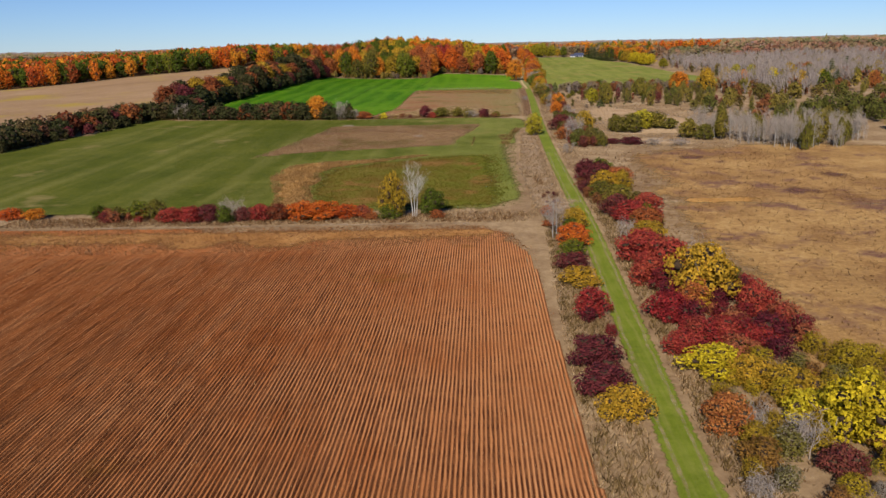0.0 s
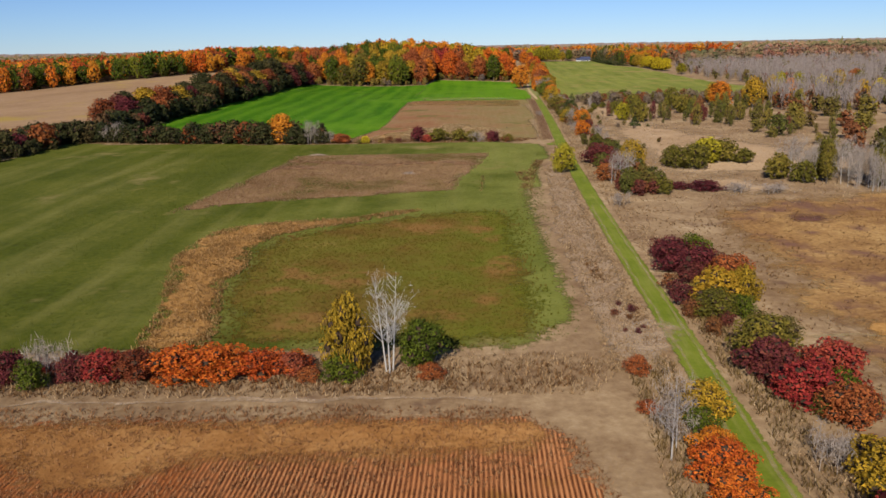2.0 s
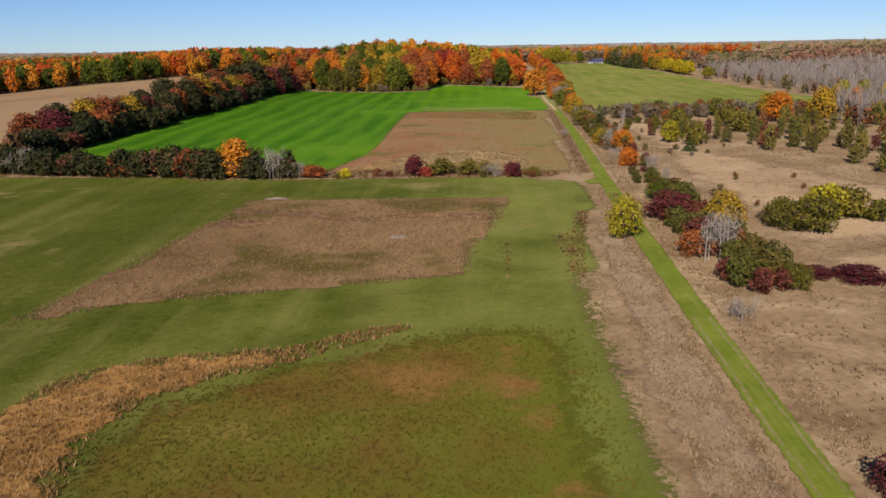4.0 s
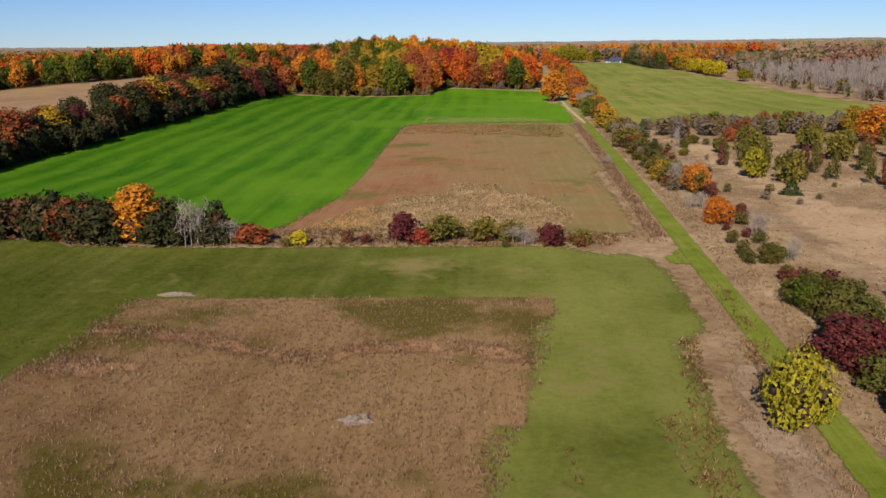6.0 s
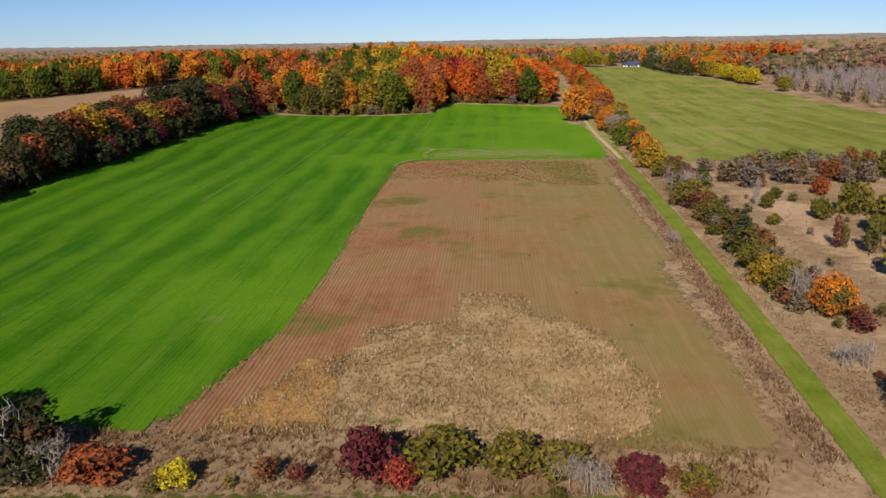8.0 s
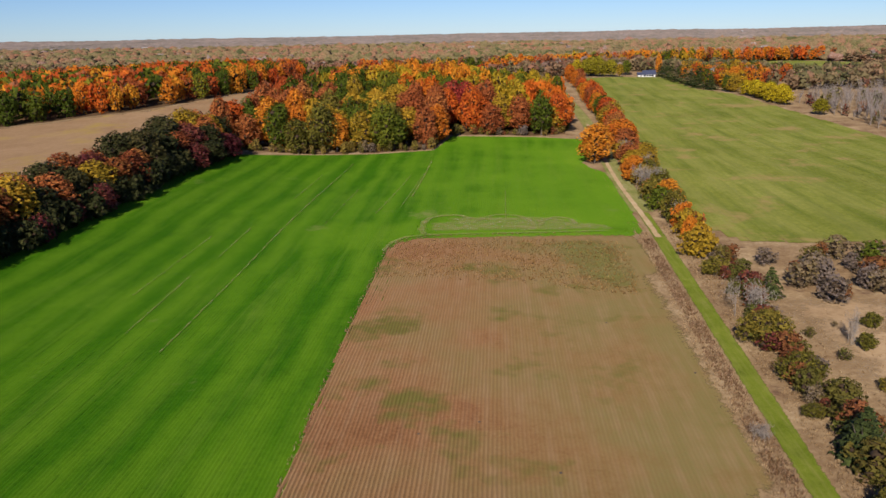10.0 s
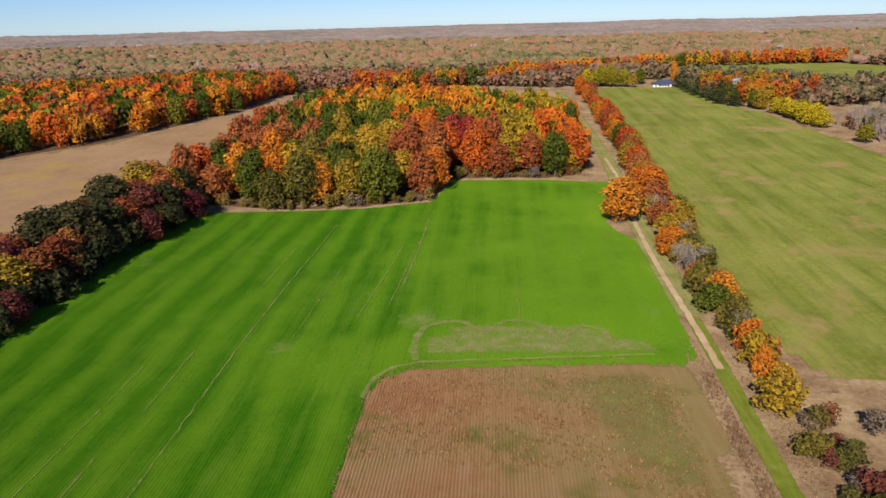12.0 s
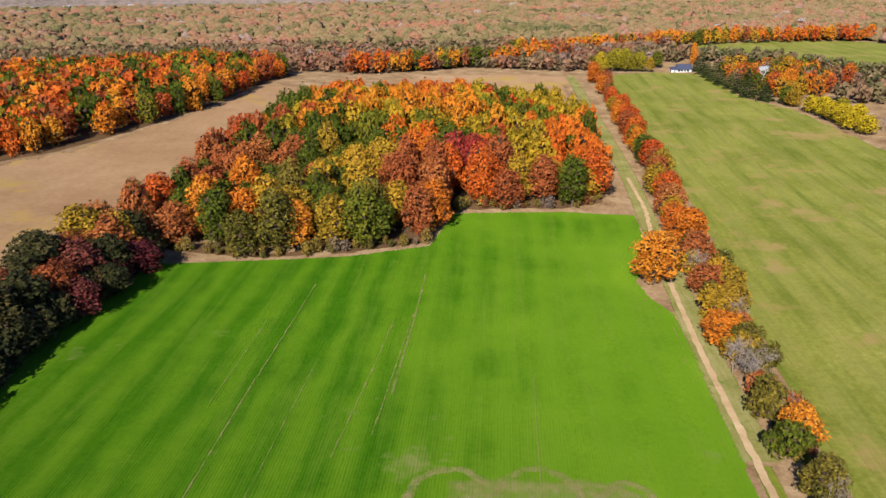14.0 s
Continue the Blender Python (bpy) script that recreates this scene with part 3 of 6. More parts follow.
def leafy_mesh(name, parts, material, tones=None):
    """One mesh of loose leaf clusters round dark lobes that paint the crown's inner shade; parts: list of (clusters,
    lobe verts, lobe faces).
    """
    vs, lo, st, sm, tn = [], [], [], [], []
    base, start = 0, 0
    for k, (q, lv, lf) in enumerate(parts):
        nq = len(q) // 3
        vs += [q, lv]
        lo += [np.arange(base, base + len(q)), (lf + base + len(q)).ravel()]
        st += [start + np.arange(nq + len(lf)) * 3]
        sm += [np.zeros(nq, bool), np.ones(len(lf), bool)]
        if tones is not None:
            tn.append(np.full(nq + len(lf), tones[k]))
        base += len(q) + len(lv)
        start += (nq + len(lf)) * 3
    vs, lo, st = np.concatenate(vs), np.concatenate(lo), np.concatenate(st)
    me = bpy.data.meshes.new(name)
    me.vertices.add(len(vs))
    me.vertices.foreach_set("co", vs.astype(np.float32).ravel())
    me.loops.add(len(lo))
    me.loops.foreach_set("vertex_index", lo.astype(np.int32))
    me.polygons.add(len(st))
    me.polygons.foreach_set("loop_start", st.astype(np.int32))
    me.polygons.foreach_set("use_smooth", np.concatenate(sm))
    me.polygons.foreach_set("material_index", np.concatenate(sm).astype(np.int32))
    if tones is not None:
        me.attributes.new("tone", "FLOAT", "FACE").data.foreach_set("value", np.concatenate(tn).astype(np.float32))
    me.update(calc_edges=True)
    me.materials.append(material)
    me.materials.append(M["crown_gap_shade"])
    return me


def conifer_crown(rng, h, w, n, leaf):
    f = rng.random(n) ** 1.35
    tier = np.round(f * 9) / 9
    f = np.clip(0.72 * tier + 0.28 * f, 0, 1)
    a = rng.uniform(0, 2 * math.pi, n)
    r = w * 0.5 * (1.02 - f) ** 0.85 * np.sqrt(rng.uniform(0.25, 1, n)) * (1 + 0.22 * np.sin(a * 5 + tier * 17))
    pos = np.stack([np.cos(a) * r, np.sin(a) * r, 0.1 * h + 0.9 * h * f - r * 0.25], 1)
    out = np.stack([np.cos(a) * 0.5, np.sin(a) * 0.5, np.ones(n)], 1)
    return clusters(pos, unit(out + rng.normal(size=(n, 3)) * 0.3), leaf * rng.uniform(0.7, 1.3, n), rng, 0.6)


def twig_crown(rng, tips, n, length):
    """Fine twigs as slim slivers round the branch tips."""
    p = tips[rng.integers(0, len(tips), n)] + rng.normal(size=(n, 3)) * length * 0.35
    d = unit(rng.normal(size=(n, 3)) * 0.6 + np.array((0, 0, 0.8)))
    side = unit(np.cross(d, rng.normal(size=(n, 3)))) * length * 0.028
    ln = length * rng.uniform(0.5, 1.0, (n, 1))
    return np.stack([p - d * ln * 0.5 - side, p - d * ln * 0.5 + side, p + d * ln * 0.5 + side * 0.3, p + d * ln * 0.5 - side * 0.3], 1).reshape(-1, 3)


# ---------- plants ----------
PROTO = {}
SAY = {
    "red": "crimson", "flame": "orange-red", "orange": "bright orange", "rust": "rusty red-brown", "maroon": "dark maroon", "gold": "olive-gold",
    "yellow": "bright yellow", "lime": "yellow-green", "olive": "dull olive-brown", "green": "dark green", "juniper": "dark evergreen", "dark": "very dark olive-green", "umber": "dark reddish-brown",
    "grey": "leafless grey", "bare": "leafless pale-barked", "dead": "dead white-barked",
}


def make_proto(kind, form, var):
    """Meshes of one plant: wood and crown, at its nominal height and spread."""
    rng = np.random.default_rng(abs(hash_text(kind + form)) + var * 7919)
    if form == "tree":
        h, w = 14.0, 9.0
        if kind in ("bare", "grey", "dead"):
            (v, f), tips = limbs(rng, h, w, 0.25, 0.15, 18, True)
            wood = list_mesh("trunk", v, f, M["pale_bark"] if kind != "grey" else M["twig"])
            return h, w, wood, face_mesh("branchwork", twig_crown(rng, tips, 520, 1.5), 4, M["twig"])
        (v, f), tips = limbs(rng, h, w, 0.28, 0.24, 7)
        wood = list_mesh("trunk", v, f, M["bark"])
        if kind == "juniper":
            q = conifer_crown(rng, h, 6.5, 1300, 0.55)
            return h, 6.5, wood, face_mesh("crown", q, 3, M["leaf_juniper"])
        crown = lobed_crown(rng, h, w, (0.04, 0.10, 0.02)[var % 3], 2400, 0.345, 17 + var, 0)
        return h, w, wood, leafy_mesh("crown", [crown], M["leaf_" + kind])
    h, w = 3.0, 4.0
    if kind in ("bare", "grey", "dead"):
        bits, alltips = [], []
        for i in range(5):
            (v, f), tips = limbs(rng, h * rng.uniform(0.8, 1.05), w * 0.5, 0.2, 0.035, 5, True)
            off = np.array((rng.uniform(-0.3, 0.3) * w, rng.uniform(-0.3, 0.3) * w, 0))
            bits.append(([np.asarray(p) + off for p in v], f))
            alltips.append(tips + off)
        v, f = join(bits)
        wood = list_mesh("stem", v, f, M["twig"] if kind == "grey" else M["pale_bark"])
        return h, w, wood, face_mesh("branchwork", twig_crown(rng, np.concatenate(alltips), 520, 0.75), 4, M["twig"])
    bits = []
    for i in range(4):
        a = rng.uniform(0, 6.28)
        s = np.array((rng.uniform(-0.3, 0.3), rng.uniform(-0.3, 0.3), -0.2))
        e = np.array((math.cos(a) * 0.9, math.sin(a) * 0.9, h * 0.75))
        bits.append(tube([s, (s + e) / 2 + rng.normal(size=3) * 0.1, e], [0.06, 0.045, 0.012], 4))
    v, f = join(bits)
    wood = list_mesh("stem", v, f, M["bark"])
    if kind == "juniper":
        return h, 3.2, wood, face_mesh("crown", conifer_crown(rng, h, 3.2, 900, 0.23), 3, M["leaf_juniper"])
    fine = form == "thicket"
    crown = lobed_crown(rng, h, w, 0.0, 2900 if fine else 950, 0.096 if fine else 0.185, 12 + var, 1 if fine else 0)
    return h, w, wood, leafy_mesh("crown", [crown], M["leaf_" + kind])


def hash_text(s):
    n = 7
    for ch in s:
        n = (n * 131 + ord(ch)) % 100003
    return n


COUNT = [0]


def plant(kind, x, y, h, w, group="", where=""):
    """One tree or shrub with its foot on the ground."""
    form = "tree" if h > (7.3 if y < 140 else 6.5) or (kind == "bare" and w < 0.6 * h and y < 140) else "thicket" if y < 140 or (18 < x < 45 and y < 345) else "shrub"
    COUNT[0] += 1
    var = COUNT[0] % 3
    key = (kind, form, var)
    if key not in PROTO:
        PROTO[key] = make_proto(*key)
    h0, w0, wood, crown = PROTO[key]
    name = "tree" if form == "tree" else "shrub"
    root = new(name)
    a = (COUNT[0] * 2.399) % 6.283
    root.matrix_world = Matrix.Translation((x, y, float(height(x, y)))) @ Matrix.Rotation(a, 4, "Z") @ Matrix.Diagonal((w / w0, w / w0, h / h0, 1))
    for nm, me in (("trunk" if form == "tree" else "stem", wood), ("branchwork" if kind in ("bare", "grey", "dead") else "crown", crown)):
        c = new(nm, me)
        c.parent = root
        if nm == "branchwork":
            c["kind"] = "stuff"
    size = ("tall " if h > 12 else "") if form == "tree" else ("low " if h < 2 else "")
    label = f"{size}{SAY[kind]} {'autumn ' if kind not in ('bare', 'grey', 'dead', 'juniper', 'green') else ''}{name} {where or 'standing in dry grass'}"
    tagged(root, label, name, group or f"{name}s")
    return root


# ---------- sheets of land ----------
def to_edge(poly, x, y):
    best = np.full(np.shape(x), 1e9)
    for (ax, ay), (bx, by) in zip(poly, poly[1:] + poly[:1]):
        dx, dy = bx - ax, by - ay
        t = np.clip(((x - ax) * dx + (y - ay) * dy) / (dx * dx + dy * dy + 1e-9), 0, 1)
        best = np.minimum(best, np.hypot(x - ax - t * dx, y - ay - t * dy))
    return best


def ragged(poly, step, wob, seed):
    out = []
    for (ax, ay), (bx, by) in zip(poly, poly[1:] + poly[:1]):
        d = math.hypot(bx - ax, by - ay)
        n = max(1, int(d / step))
        nx, ny = -(by - ay) / max(d, 1e-6), (bx - ax) / max(d, 1e-6)
        for i in range(n):
            f = i / n
            x, y = ax + (bx - ax) * f, ay + (by - ay) * f
            k = wob * (noise.noise((x * 0.35, y * 0.35, seed)) + 0.6 * noise.noise((x * 1.3, y * 1.3, seed + 5)))
            out.append((x + nx * k, y + ny * k))
    return out


def sheet(name, poly, material, lift, label, step=6.0, wob=0.5, edge=2.0, soft=1.5):
    """A field: a sheet that lies on the ground, with a ragged edge."""
    from mathutils.geometry import delaunay_2d_cdt
    rim = ragged(poly, edge, wob, lift * 100)
    xs, ys = [p[0] for p in rim], [p[1] for p in rim]
    gx, gy = np.meshgrid(np.arange(min(xs), max(xs), step), np.arange(min(ys), max(ys), step))
    gx, gy = gx.ravel() + 0.013, gy.ravel() + 0.017
    keep = inside(rim, gx, gy) & (to_edge(rim, gx, gy) > soft)
    pts = [Vector(p) for p in rim] + [Vector((a, b)) for a, b in zip(gx[keep], gy[keep])]
    n = len(rim)
    vs, _, fs, *_ = delaunay_2d_cdt(pts, [(i, (i + 1) % n) for i in range(n)], [], 1, 1e-4)
    vx, vy = np.array([v[0] for v in vs]), np.array([v[1] for v in vs])
    vz = height(vx, vy) + lift
    me = list_mesh(name, list(zip(vx, vy, vz)), [f if (vs[f[1]] - vs[f[0]]).cross(vs[f[2]] - vs[f[0]]) > 0 else f[::-1] for f in fs], material)
    me.attributes.new("rim", "FLOAT", "POINT").data.foreach_set("value", np.minimum(1, to_edge(rim, vx, vy) / soft).astype(np.float32))
    me.polygons.foreach_set("use_smooth", [True] * len(me.polygons))
    return tagged(new(name, me), label, "field", "", "structure")


def ribbon(name, line, width, material, lift, label, side=0.0, wob=0.12, category="track", ease=7):
    """A strip of even width along a line; ease: metres over which its bends are rounded."""
    pts = np.array(line, float)
    d = np.r_[0, np.cumsum(np.linalg.norm(np.diff(pts, axis=0), axis=1))]
    s = np.arange(0, d[-1], 1.0)
    # a smooth way through the points
    cx, cy = np.interp(s, d, pts[:, 0]), np.interp(s, d, pts[:, 1])
    ker = np.ones(2 * ease + 1) / (2 * ease + 1)
    cx = np.convolve(np.pad(cx, ease, "reflect", reflect_type="odd"), ker, "valid")
    cy = np.convolve(np.pad(cy, ease, "reflect", reflect_type="odd"), ker, "valid")
    tx, ty = np.gradient(cx), np.gradient(cy)
    l = np.hypot(tx, ty)
    nx, ny = ty / l, -tx / l
    vs, fs = [], []
    cols = 7
    for i in range(len(s)):
        jl = wob * noise.noise((s[i] * 0.4, side, lift * 50))
        jr = wob * noise.noise((s[i] * 0.4, side + 9, lift * 50))
        for c in range(cols):
            o = side + (-width / 2 + jl) * (1 - c / (cols - 1)) + (width / 2 + jr) * c / (cols - 1)
            x, y = cx[i] + nx[i] * o, cy[i] + ny[i] * o
            vs.append((x, y, float(height(x, y)) + lift))
        if i:
            for c in range(cols - 1):
                k = i * cols + c
                fs.append((k - cols, k - cols + 1, k + 1, k))
    me = list_mesh(name, vs, fs, material, True)
    me.attributes.new("rim", "FLOAT", "POINT").data.foreach_set("value", np.array([min(c, cols - 1 - c) / 1.5 for _ in range(len(s)) for c in range(cols)], np.float32).clip(0, 1))
    return tagged(new(name, me), label, category, "", "structure")


LANE = [(10.9, -20), (12.2, 20), (13.4, 41), (14.3, 54), (15.8, 73), (18.0, 103), (19.2, 124), (20.2, 145), (21.5, 170), (23.6, 204), (27, 250), (29.4, 280),
        (31.8, 310), (34.4, 345), (35.6, 362), (37.6, 389), (38.9, 410), (40.1, 430), (41.3, 450), (42.6, 468), (45.0, 500), (46.9, 525), (49.4, 561), (52.3, 630), (55.4, 722), (57, 790)]
STUBBLE = [(-150, -30), (8.2, -30), (8.9, 40), (9.5, 57), (10.3, 79), (10.6, 95), (9.0, 101), (5.5, 105.2), (-7, 106), (-37, 106.4), (-60, 108), (-150, 112)]
HEADLAND = [(-150, 97), (-60, 95), (-37, 93.5), (-10, 93.6), (0.7, 94.6), (5.2, 96.2), (8.4, 95.0), (9.7, 91), (10.0, 95), (8.2, 100), (5.0, 104.4), (-7, 105.2), (-37, 105.6), (-60, 107), (-150, 111)]
OLIVE = [(-150, 114), (-60, 114), (-12, 113.2), (6.7, 113.5), (11.2, 117), (12.9, 124.6), (13.5, 135), (13.6, 149), (15.2, 171), (17.7, 198), (20.2, 209.2), (21.9, 219), (24.0, 233), (22.2, 239.4), (16.5, 244), (10, 245.4), (-29, 246.2),
         (-60, 251.6), (-95, 256.5), (-97, 216), (-104, 182), (-150, 130)]
WEEDS = [(-20, 115), (-22, 124), (-23.5, 131), (-24, 143), (-23.5, 154), (-17, 159), (-9, 164), (-3, 168), (6, 169.5), (11.5, 168), (11.6, 155), (11.4, 141), (11.2, 127), (9.8, 118.6), (6, 115), (0, 114.4)]
RIM = [(-25.5, 115.5), (-26, 121), (-26.7, 126.3), (-28.3, 132.6), (-29.9, 139.5), (-31.1, 144.7), (-30.8, 150.6), (-29.9, 157), (-26.3, 161.1), (-19.9, 162.8), (-13.2, 163.8), (-7.3, 168), (-1.5, 169),
       (-6.5, 165.2), (-12.4, 160.4), (-18.4, 156.8), (-21.6, 153.4), (-22.4, 147), (-21.4, 140), (-22, 135), (-21.4, 130), (-20, 124), (-18.6, 116)]
PATCH = [(-31.6, 226.2), (10.1, 225.4), (7.6, 212), (5.8, 204.3), (3.4, 194), (1.9, 183.2), (-15.1, 178.6), (-29.9, 175.2), (-40.5, 168.4), (-37.4, 185), (-35.6, 197), (-32.6, 213.4)]
PATCH_BAND = [(-31.8, 219.3), (-29.1, 218.4), (-24.4, 217.6), (-19.9, 217), (-14.8, 213), (-11.1, 212), (-7.4, 214.4), (-0.5, 214.9), (5.2, 212.4), (6.7, 209.8), (4.9, 207.8), (-0.5, 211.2), (-6.9, 210.1), (-10.5, 208), (-14, 208.8), (-18.9, 211.2), (-23.1, 213), (-27.8, 214.6), (-31, 215.4)]
BRIGHT = [(-94, 263), (-56, 261), (-38, 255.5), (-24, 252.5), (5, 252), (18, 256), (22, 300), (26, 350), (31.5, 384), (35.2, 392), (36.7, 410), (37.6, 427), (38.5, 443), (39.6, 460), (36.4, 469), (35.4, 478), (38.8, 486), (43, 510),
          (44, 526), (25, 526.6), (-4.5, 521), (-9.8, 499), (-28, 491.6), (-49, 487), (-71, 481), (-75, 458), (-75, 438), (-73, 426), (-78, 394), (-83, 360), (-87.5, 315), (-92, 285)]
BROWN = [(-23.8, 251.5), (-22.1, 257.2), (-20.2, 263.5), (-17.5, 275.9), (-16.3, 297), (-16, 320), (-15.6, 342), (-14.9, 362), (-14.2, 380.6), (-12.2, 386), (-8, 389.4), (6.8, 390.8), (25.5, 391.8), (33.6, 390.2), (34.2, 383), (33.2, 368), (31.6, 345), (29.6, 320),
         (27.9, 299), (26.3, 279), (25.0, 260), (23.4, 252), (19.9, 246.5), (8, 250)]
TAN_PATCH = [(-12.7, 258.6), (-11.6, 264), (-10.2, 271), (-9.6, 274.8), (-5, 276), (-1.3, 276.2), (-0.9, 285.2), (3.4, 285.6), (7.2, 285.2), (7.4, 278), (11, 276.4), (13.8, 272.5), (15, 266), (16.2, 260), (14, 251.5), (8, 250.2), (-10.3, 252.4)]
PALE = [(-330, 200), (-120, 185), (-106, 255), (-95, 330), (-86, 400), (-82, 470), (-80, 520), (-75, 600), (-68, 655), (-62, 730), (-80, 742), (-108, 742), (-114, 670), (-127, 612), (-140, 580), (-165, 552), (-205, 528), (-260, 450), (-310, 330)]
HAY = [(47.5, 399), (52, 383), (66, 381), (90, 384), (125, 388), (150, 400), (147, 470), (146, 600), (143, 680), (131, 708), (130, 790), (113, 806), (78, 790), (74, 745), (73.5, 690), (67, 600), (60, 515), (53.4, 460), (49.8, 425)]
FAR_HAY = [(127, 904), (181, 992), (245, 1011), (310, 985), (340, 900), (310, 830), (260, 790), (214, 776), (192, 842), (153, 868)]
FAR_PATCH = [(-66, 742), (-60, 668), (-10, 675), (34, 668), (46, 645), (52, 700), (58, 790), (20, 806), (-30, 796)]
WOODS = [(-82, 470), (-76, 476), (-72, 490), (-49, 488.5), (-28, 493.5), (-10.5, 501), (-5.5, 523), (25, 529), (37, 536), (42, 580), (43, 640), (30, 664), (-10, 672), (-50, 664), (-66, 640), (-73, 580), (-78, 520), (-80, 485)]
WEST_WOODS = [(-310, 360), (-260, 452), (-205, 530), (-165, 554), (-140, 582), (-127, 614), (-114, 672), (-108, 744), (-100, 790), (-180, 840), (-330, 800), (-430, 600), (-430, 450)]
RUST_MEADOW = [(21, 60), (24, 84), (27, 115), (29, 145), (32, 168), (45, 176), (70, 180), (110, 176), (160, 160), (160, -30), (18, -30), (19, 40)]

# the ground: one sheet to the horizon
gx = np.r_[np.linspace(-4600, -500, 24), np.linspace(-480, 480, 97), np.linspace(500, 4600, 24)]
gy = np.r_[np.linspace(-1500, -60, 12), np.linspace(-50, 950, 101), np.linspace(980, 4950, 34)]
XX, YY = np.meshgrid(gx, gy)
ZZ = height(XX, YY)
nx_, ny_ = len(gx), len(gy)
faces = [(j * nx_ + i, j * nx_ + i + 1, (j + 1) * nx_ + i + 1, (j + 1) * nx_ + i) for j in range(ny_ - 1) for i in range(nx_ - 1)]
ground = new("ground", list_mesh("ground", list(zip(XX.ravel(), YY.ravel(), ZZ.ravel())), faces, M["ground"], True))
tagged(ground, "dry tan autumn grassland between the fields", "ground", "", "structure")

sheet("crop_field", STUBBLE, M["stubble"], 0.05, "reddish-brown harvested crop stubble in fine straight rows", 5, 0.3)
sheet("crop_headland", HEADLAND, M["headland"], 0.09, "trampled brown stubble headland at the field's end", 5, 1.2, soft=2.5)
sheet("grass_field", OLIVE, M["olive_grass"], 0.05, "dull olive-green grass field with faded streaks", 5, 0.6, soft=2.0)
sheet("weedy_patch", WEEDS, M["weedy"], 0.12, "brown-green weedy patch inside the grass field", 3, 1.6, soft=3.5)
sheet("dry_grass_rim", RIM, M["gold_grass"], 0.16, "golden tan dry tall grass round the weedy patch", 2, 1.2, 1.0, soft=1.5)
sheet("thin_stubble_patch", PATCH, M["patch_brown"], 0.12, "pinkish-brown thin stubble patch in the grass field", 4, 0.35, 1.2, soft=0.7)
PATCH_TAIL = [(-31.6, 211.6), (-27, 211.4), (-23.6, 210), (-22.4, 207.6), (-26, 206.2), (-31.8, 207)]
sheet("dry_grass_band", PATCH_BAND, M["pink_grass"], 0.16, "pinkish-tan flattened dry grass across the stubble patch", 1.5, 0.9, 0.8, soft=1.2)
sheet("dry_grass_tail", PATCH_TAIL, M["pink_grass"], 0.16, "pinkish-tan dry grass at the stubble patch's side", 1.5, 0.8, 0.8, soft=1.2)
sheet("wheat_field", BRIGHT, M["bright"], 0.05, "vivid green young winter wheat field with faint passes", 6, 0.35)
sheet("brown_field", BROWN, M["brown"], 0.10, "brown stubble field with fine rows and greenish cast", 5, 0.4)
sheet("grassy_field_corner", [(8, 391), (10, 372), (16, 356), (23, 338), (27, 322), (30.4, 330), (33, 368), (33.6, 389.6), (25, 391.2)], M["corner_grass"], 0.135, "olive grass growing over the brown field's corner", 2, 1.6, 1.5, soft=7.0)
sheet("green_field_edge", [(16.4, 251), (17.2, 262), (18, 274), (21, 283), (25.6, 280), (24.6, 260), (23, 252)], M["corner_grass"], 0.135, "olive grass at the brown field's edge", 2, 1.0, 1.2, soft=3.5)
sheet("dry_grass_patch", TAN_PATCH, M["tan_grass"], 0.16, "pale matted dry grass at the brown field's end", 2, 1.0, 1.0, soft=1.2)
sheet("dry_grass_corner", [(-21, 251.6), (-18.5, 258), (-15, 266), (-10, 270), (-9.5, 252)], M["gold_grass"], 0.21, "rusty dry grass at the brown field's corner", 2, 1.2, 1.0, soft=1.6)
RING = [(-10.5, 389.5), (-10, 402), (-4, 408.5), (9, 410), (22, 407), (30, 401), (34, 394), (33, 390.5), (20, 390.5), (2, 389.8)]
sheet("bare_turning_strip", RING, M["faint_tan"], 0.22, "pale bare turning strip in the green wheat", 2, 2.0, 1.2, soft=3.4)
for line in ([(-8.0, 391), (-8.6, 396), (-8.2, 402.8), (-6, 406.8), (-3, 408), (0.2, 407), (2.3, 403.7)], [(2.7, 401.7), (4.6, 406.3), (8.2, 408.3), (11.6, 407), (13.8, 402.5), (14.2, 396.7), (13.4, 392.5)], [(15.3, 397.6), (16.8, 403), (19.7, 405.5), (22.4, 403.4), (23, 397.5)]):
    ribbon("turning_track", line, 2.6, M["faint_arc"], 0.26, "curved pale turning track in the green wheat", 0.0, 0.7, ease=2)
ribbon("field_end_strip", [(-14.6, 378), (-13.8, 385), (-10.5, 389.6), (-4, 390.6), (8, 391.2), (20, 391.9), (29, 392.3)], 1.5, M["faint_arc"], 0.30, "pinkish bare soil strip at the brown field's end", 0.0, 0.5, ease=3)
for k, line in enumerate(([(-38.4, 330), (-37.4, 362), (-36.8, 395), (-35.6, 425), (-32.8, 474)], [(-40.3, 424), (-39.4, 440), (-38.7, 456)], [(-45.4, 336), (-45.0, 362)], [(-43.6, 372), (-43.2, 395)], [(-19.4, 410), (-16.8, 434), (-14.6, 458)],
                          [(-12.6, 428), (-11.0, 455), (-9.8, 482)], [(-14.4, 416), (-12.6, 440), (-11.2, 460)], [(8.7, 400), (10.3, 436)], [(-29, 398), (-26.6, 436)], [(-50.5, 352), (-49, 388)])):
    ribbon("drill_line", line, (0.55, 0.4, 0.4, 0.4, 0.5, 0.8, 0.4, 0.3, 0.3, 0.4)[k], M["faint_line"], 0.20, "thin bare line left by the drill in green wheat", 0.0, 0.25)
